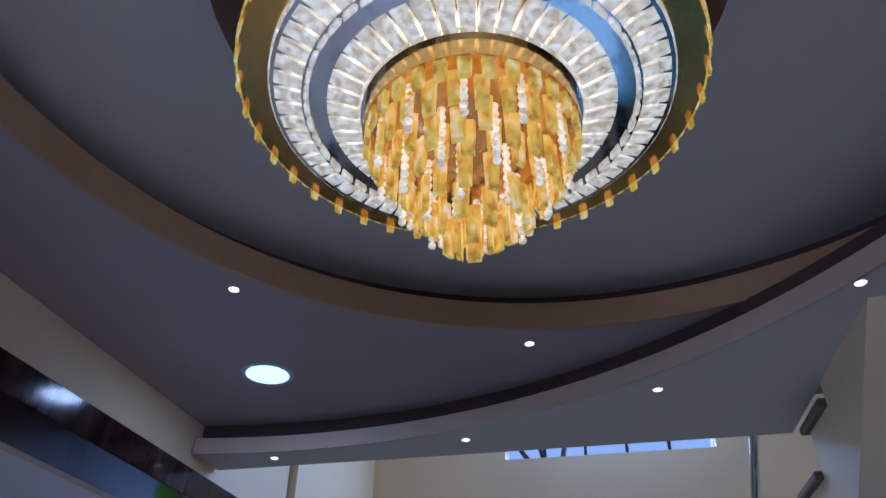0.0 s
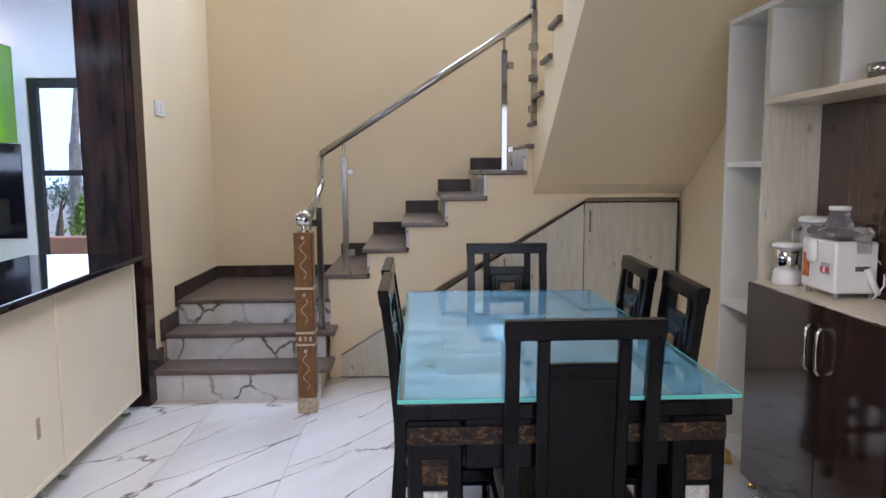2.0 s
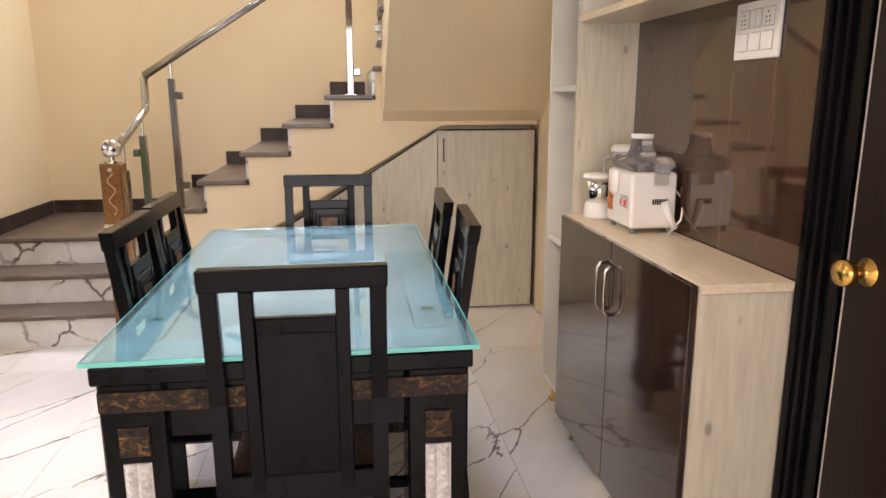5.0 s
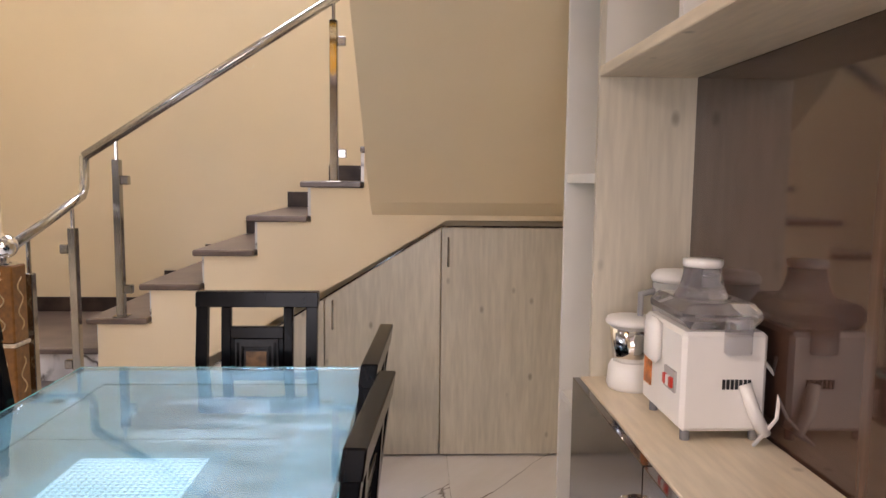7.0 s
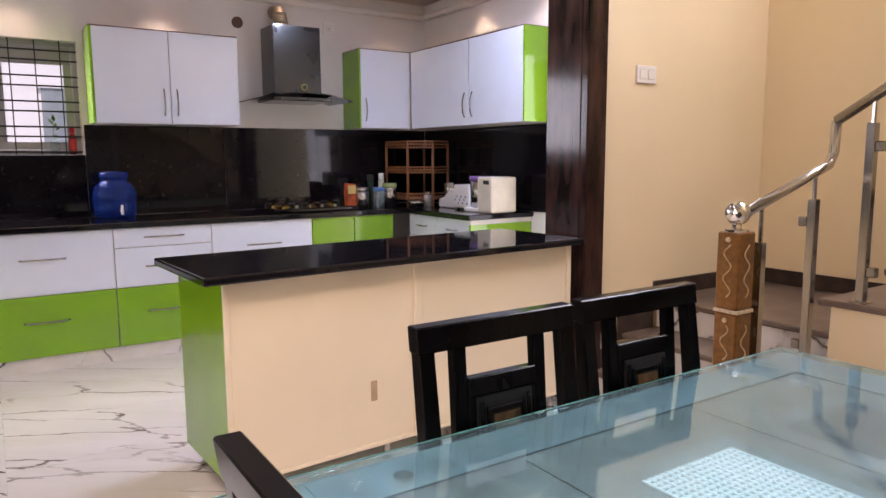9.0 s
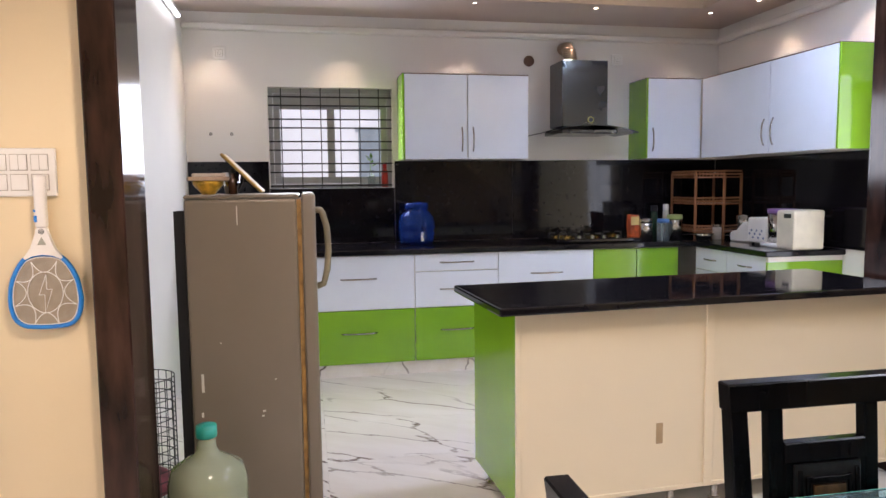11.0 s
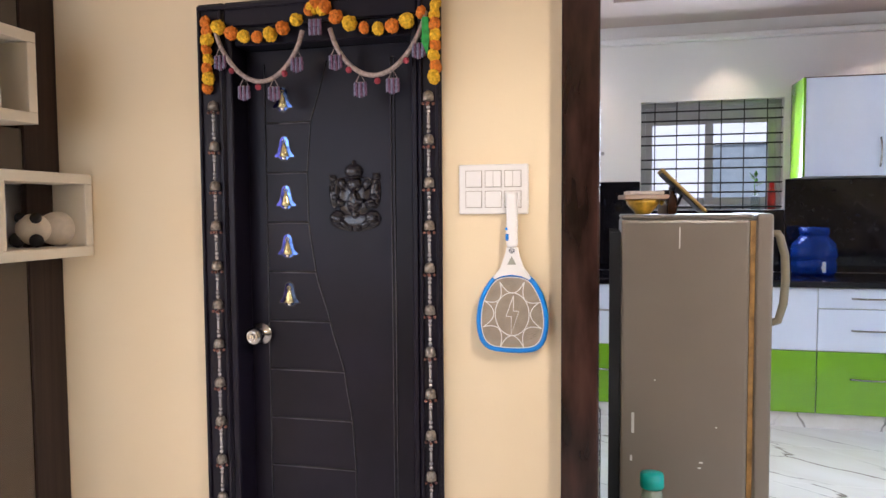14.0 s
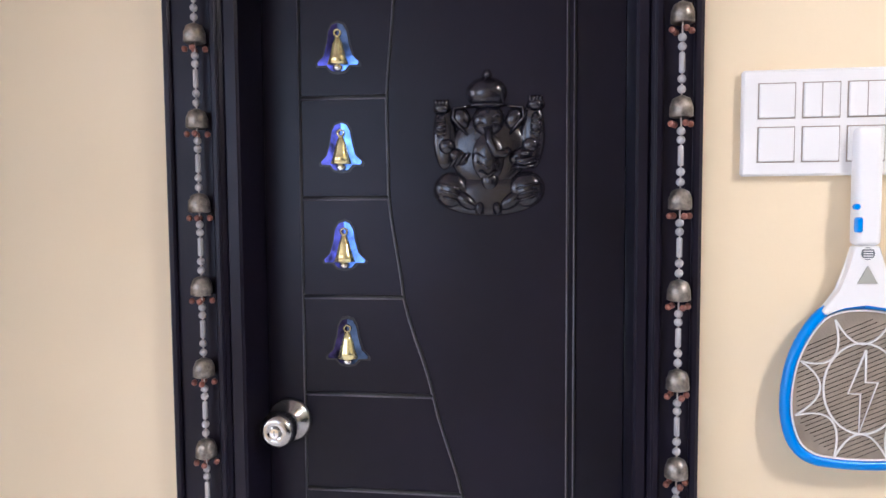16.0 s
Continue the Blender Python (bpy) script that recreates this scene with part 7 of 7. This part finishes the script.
def toran():
    e = thing("bead_toran", "twisted cord swag with purple beaded tassels over the door", "door hanging", XW + 0.036, 0.306, 0)
    ROPE = plain("grey_twisted_cord", (0.34, 0.27, 0.24), 0.7, var=0.4, scale=120, bump=0.8, fine=260)
    TASSEL = plain("purple_brown_beads", (0.16, 0.07, 0.13), 0.5, var=0.7, scale=160)
    TASSEL2 = plain("blue_grey_beads", (0.20, 0.20, 0.30), 0.4, var=0.5, scale=160)
    tm = mesh_of(lathe([(0.0022, -0.026), (0.0035, -0.02), (0.003, -0.01), (0.0035, -0.004), (0.002, 0.0)], seg=6), "strand", True)
    tm.materials.append(TASSEL)
    tm2 = tm.copy()
    tm2.materials.clear()
    tm2.materials.append(TASSEL2)
    pom = mesh_of(ball(0, 0, 0, 0.010, u=8, v=6), "pompom", True)
    pom.materials.append(plain("red_pompom", (0.32, 0.04, 0.06), 0.8))
    for s in (-1, 1):
        def swag(u):
            return (s * (0.045 + 0.30 * u), 1.985 - 0.162 * (1 - (2 * u - 1) ** 2) ** 0.75 - 0.03 * (1 - u) + 0.0 * u)
        path = [(0.0, *swag(k / 24)) for k in range(25)]
        part("cord", tube(path, 0.0075, 7), ROPE, e, "", True)
        for u in (0.06, 0.32, 0.66, 0.93):
            y, z = swag(u)
            part("ring", tube([(0.004, y - 0.014, z - 0.03), (0.004, y, z - 0.004), (0.004, y + 0.014, z - 0.03), (0.004, y - 0.014, z - 0.03)], 0.0018, 5), ROPE, e)
            for k in range(6):
                yy = y - 0.018 + 0.0072 * k
                m = tm if k % 2 else tm2
                pieces("strand", m, None, e, [pose(0.004 + 0.004 * (k % 2), yy, z - 0.030), pose(0.004, yy, z - 0.052 + 0.008 * abs(k - 2.5) / 2.5)])
        for u in (0.2, 0.5, 0.8):
            y, z = swag(u)
            pieces("pompom", pom, None, e, [pose(0.004, y, z - 0.018)])
    for k in range(6):
        pieces("strand", tm if k % 2 else tm2, None, e, [pose(0.008, -0.018 + 0.0072 * k, 1.985), pose(0.008, -0.018 + 0.0072 * k, 1.962)])
    return e


toran()


def racket():
    BLUE = plain("bright_blue_plastic", (0.005, 0.22, 0.68), 0.35, var=0.05)
    MESH = plain("fine_metal_mesh", (0.36, 0.30, 0.23), 0.4, 0.4, var=0.15, scale=30, bump=0.7, fine=400)
    e = thing("mosquito_racket", "white and blue electric mosquito racket hanging from the switch", "racket", XW + 0.022, 0.916, 0)
    zc = 1.105
    half = [(0.0, 1.222), (0.030, 1.219), (0.054, 1.208), (0.076, 1.178), (0.092, 1.140), (0.099, 1.095), (0.097, 1.058), (0.086, 1.026), (0.064, 1.008), (0.030, 1.003), (0.0, 1.002)]
    ctrl = half + [(-a, b) for a, b in half[-2:0:-1]]
    n = len(ctrl)
    rim = []
    for k in range(n):
        p0, p1, p2, p3 = (Vector(ctrl[(k + q) % n]) for q in (-1, 0, 1, 2))
        for t in (0.0, 0.34, 0.67):
            p = 0.5 * (2 * p1 + (p2 - p0) * t + (2 * p0 - 5 * p1 + 4 * p2 - p3) * t * t + (3 * p1 - p0 - 3 * p2 + p3) * t ** 3)
            rim.append((0.0, p.x, p.y))
    part("rim", tube(rim + rim[:1], 0.0072, 8), BLUE, e, "bright blue rim", True)
    net = part("net", prism([(p[1] * 0.96, zc + (p[2] - zc) * 0.96) for p in rim], "x", -0.001, 0.001), MESH, e, "fine metal net")
    for k in range(-14, 15):
        w = k * 0.0065
        pts = [(q, zc + w + q * 0.45) for q in np.linspace(-0.09, 0.09, 31)]
        inside = [p for p in pts if (p[0] / 0.090) ** 2 + ((p[1] - 1.105) / 0.098) ** 2 < 1]
        if len(inside) > 1:
            part("net_wire", tube([(0.0013, *inside[0]), (0.0013, *inside[-1])], 0.0005, 4), STEEL, net)
    part("net_hoop", tube([(0.003, 0.050 * math.cos(a), 1.107 + 0.062 * math.sin(a)) for a in np.linspace(0, 2 * math.pi, 33)], 0.0016, 5), WHITE_PLASTIC, net)
    part("net_hoop", tube([(0.003, p[1] * 0.92, zc + (p[2] - zc) * 0.925) for p in rim + rim[:1]], 0.0016, 5), WHITE_PLASTIC, net)
    nodes = [(-0.036, 1.200), (0.036, 1.200), (0.080, 1.143), (0.086, 1.068), (0.034, 1.012), (-0.034, 1.012), (-0.086, 1.068), (-0.080, 1.143)]
    for a, b in zip(nodes, nodes[1:] + nodes[:1]):
        m = ((a[0] + b[0]) / 2 * 0.30, 1.107 + ((a[1] + b[1]) / 2 - 1.107) * 0.30)
        part("net_arc", tube([(0.003, (1 - t) ** 2 * a[0] + 2 * t * (1 - t) * m[0] + t * t * b[0], (1 - t) ** 2 * a[1] + 2 * t * (1 - t) * m[1] + t * t * b[1]) for t in np.linspace(0, 1, 11)], 0.0015, 5), WHITE_PLASTIC, net)
    part("bolt_mark", tube([(0.003, y, z) for y, z in ((0.004, 1.160), (-0.018, 1.100), (-0.002, 1.100), (-0.003, 1.046), (0.020, 1.116), (0.004, 1.116), (0.004, 1.160))], 0.0016, 5), WHITE_PLASTIC, net)
    part("neck", prism([(-0.016, 1.300), (0.016, 1.300), (0.021, 1.270), (0.032, 1.240), (0.056, 1.212), (0.050, 1.206), (0.028, 1.219), (0.0, 1.223), (-0.028, 1.219), (-0.050, 1.206), (-0.056, 1.212), (-0.032, 1.240), (-0.021, 1.270)], "x", -0.009, 0.010, bevel=0.002), WHITE_PLASTIC, e)
    part("handle", box(-0.013, 0.013, -0.0165, 0.0165, 1.300, 1.458, 0.009, seg=3), WHITE_PLASTIC, e, "", True)
    part("button", box(0.006, 0.0145, -0.0178, -0.008, 1.318, 1.338, 0.002), BLUE, e)
    part("switch_dot", rod((0.006, -0.0155, 1.352), (0.0125, -0.0155, 1.352), 0.004), BLUE, e)
    dot = part("speaker_dot", rod((0.0095, 0, 1.290), (0.0112, 0, 1.290), 0.0085, seg=20), plain("grey_dot", (0.12, 0.13, 0.13)), e)
    for k in range(-2, 3):
        part("speaker_slot", box(0.0112, 0.0117, -0.006, 0.006, 1.290 + k * 0.0032 - 0.0006, 1.290 + k * 0.0032 + 0.0006), WHITE_PLASTIC, dot)
    part("warning_mark", prism([(-0.013, 1.250), (0.013, 1.250), (0, 1.274)], "x", 0.0095, 0.0112), plain("grey_mark", (0.34, 0.34, 0.28)), e)
    e.matrix_world = pose(XW + 0.020, 0.902, 1.43) @ pose(0, 0, -0.003, 0, -0.8, 0) @ Matrix.Diagonal((1, 1, 1.018, 1)) @ pose(0, 0, -1.43)
    return e


racket()


def shelf_partition():
    """A thin partition that stands out from the door wall; its boxes open towards the dining side."""
    BOXW = plain("cream_white_lacquer", (0.76, 0.70, 0.58), 0.4, var=0.04)
    e = thing("shelf_partition", "dark brown laminate partition with cream open box shelves", "shelf")
    part("core", box(XW + 0.001, 0.10, -0.80, -0.766, 0, 2.85), WENGE_MATT, e)
    part("stile", box(XW + 0.001, -0.125, -0.69, -0.665, 0, 2.85, 0.002), WENGE_MATT, e, "dark brown laminate strip")
    for z0, z1 in ((0.0, 1.257), (1.533, 1.675), (1.955, 2.85)):
        part("panel", box(-0.1245, 0.10, -0.69, -0.672, z0, z1, 0.001), WENGE, e, "glossy dark panel")
        part("filler", box(XW + 0.002, 0.10, -0.7655, -0.691, z0 + 0.001, z1 - 0.001), WENGE_MATT, e)
    for x0, x1, z0, z1 in ((-0.267, 0.12, 1.2575, 1.5325), (-0.048, 0.12, 1.6755, 1.9545)):
        t = 0.034
        shelf = part("box_shelf", box(x0, x1, -0.7655, -0.757, z0, z1), plain("pale_lilac_back", (0.70, 0.68, 0.72), 0.5, var=0.03), e, "pale box back")
        for a, b, c, d in ((x0, x1, z0, z0 + t), (x0, x1, z1 - t, z1), (x0, x0 + t, z0 + t, z1 - t), (x1 - t, x1, z0 + t, z1 - t)):
            part("box_board", box(a, b, -0.7565, -0.535, c + 0.0003, d - 0.0003, 0.002), BOXW, shelf)
    return e


shelf_partition()


def soft_toy():
    FUR = plain("cream_plush", (0.70, 0.62, 0.50), 0.95, var=0.1, scale=30, bump=0.9, fine=200)
    DARK = plain("black_plush", (0.012, 0.011, 0.012), 0.95, bump=0.8, fine=200)
    e = thing("soft_toy", "cream and black plush toy lying in the open box shelf", "soft toy", -0.125, -0.635, 1.2925, -90)
    part("body", ball(0, -0.09, 0.058, 0.060, sz=0.95), FUR, e, "", True)
    part("head", ball(0.01, 0.0, 0.058, 0.052, sz=0.98), FUR, e, "", True)
    for dx, dy, dz, r in ((0.035, 0.025, 0.095, 0.018), (-0.03, 0.03, 0.095, 0.018), (0.045, 0.03, 0.024, 0.024), (0.05, -0.07, 0.026, 0.026), (0.055, -0.13, 0.05, 0.03), (-0.03, 0.03, 0.022, 0.022)):
        part("black_patch", ball(dx, dy, dz, r, u=12, v=8), DARK, e, "black plush patch", True)
    return e


soft_toy()

# scattered wall marks
for x, z in ((1.092, 3.04), (0.931, 2.134)):
    single("wall_cover", tube([(x + 0.03 * math.cos(a), YB - 0.001, z + 0.03 * math.sin(a)) for a in np.linspace(3.3, 6.1, 8)], 0.002, 5), CREAM_LAM, "faint round cover outline on the stair wall", "wall cover")

# ---------------------------------------------------------------- floor tiles
TILE = veined("white_veined_marble_tile", (0.82, 0.78, 0.73), (0.75, 0.70, 0.64), (0.11, 0.065, 0.04), 0.80, 0.07, 0.0062, -0.94, True, 3.6)


def tiles():
    fl = bpy.data.objects["floor"]
    w, h = 0.6, 1.2
    me = mesh_of(box(0.0008, w - 0.0008, 0.0008, h - 0.0008, -0.008, 0.0, 0.0006), "tile")
    me.materials.append(TILE)
    x = 0.36 - 7 * w
    while x < 2.9:
        y = -3.2 + 0.16
        while y < 5.4:
            if (x > -0.95 or (y > 0.2 and x > -3.7)):
                ob = new("tile", me)
                ob.parent = fl
                ob.location = (x, y, 0)
            y += h
        x += w


tiles()
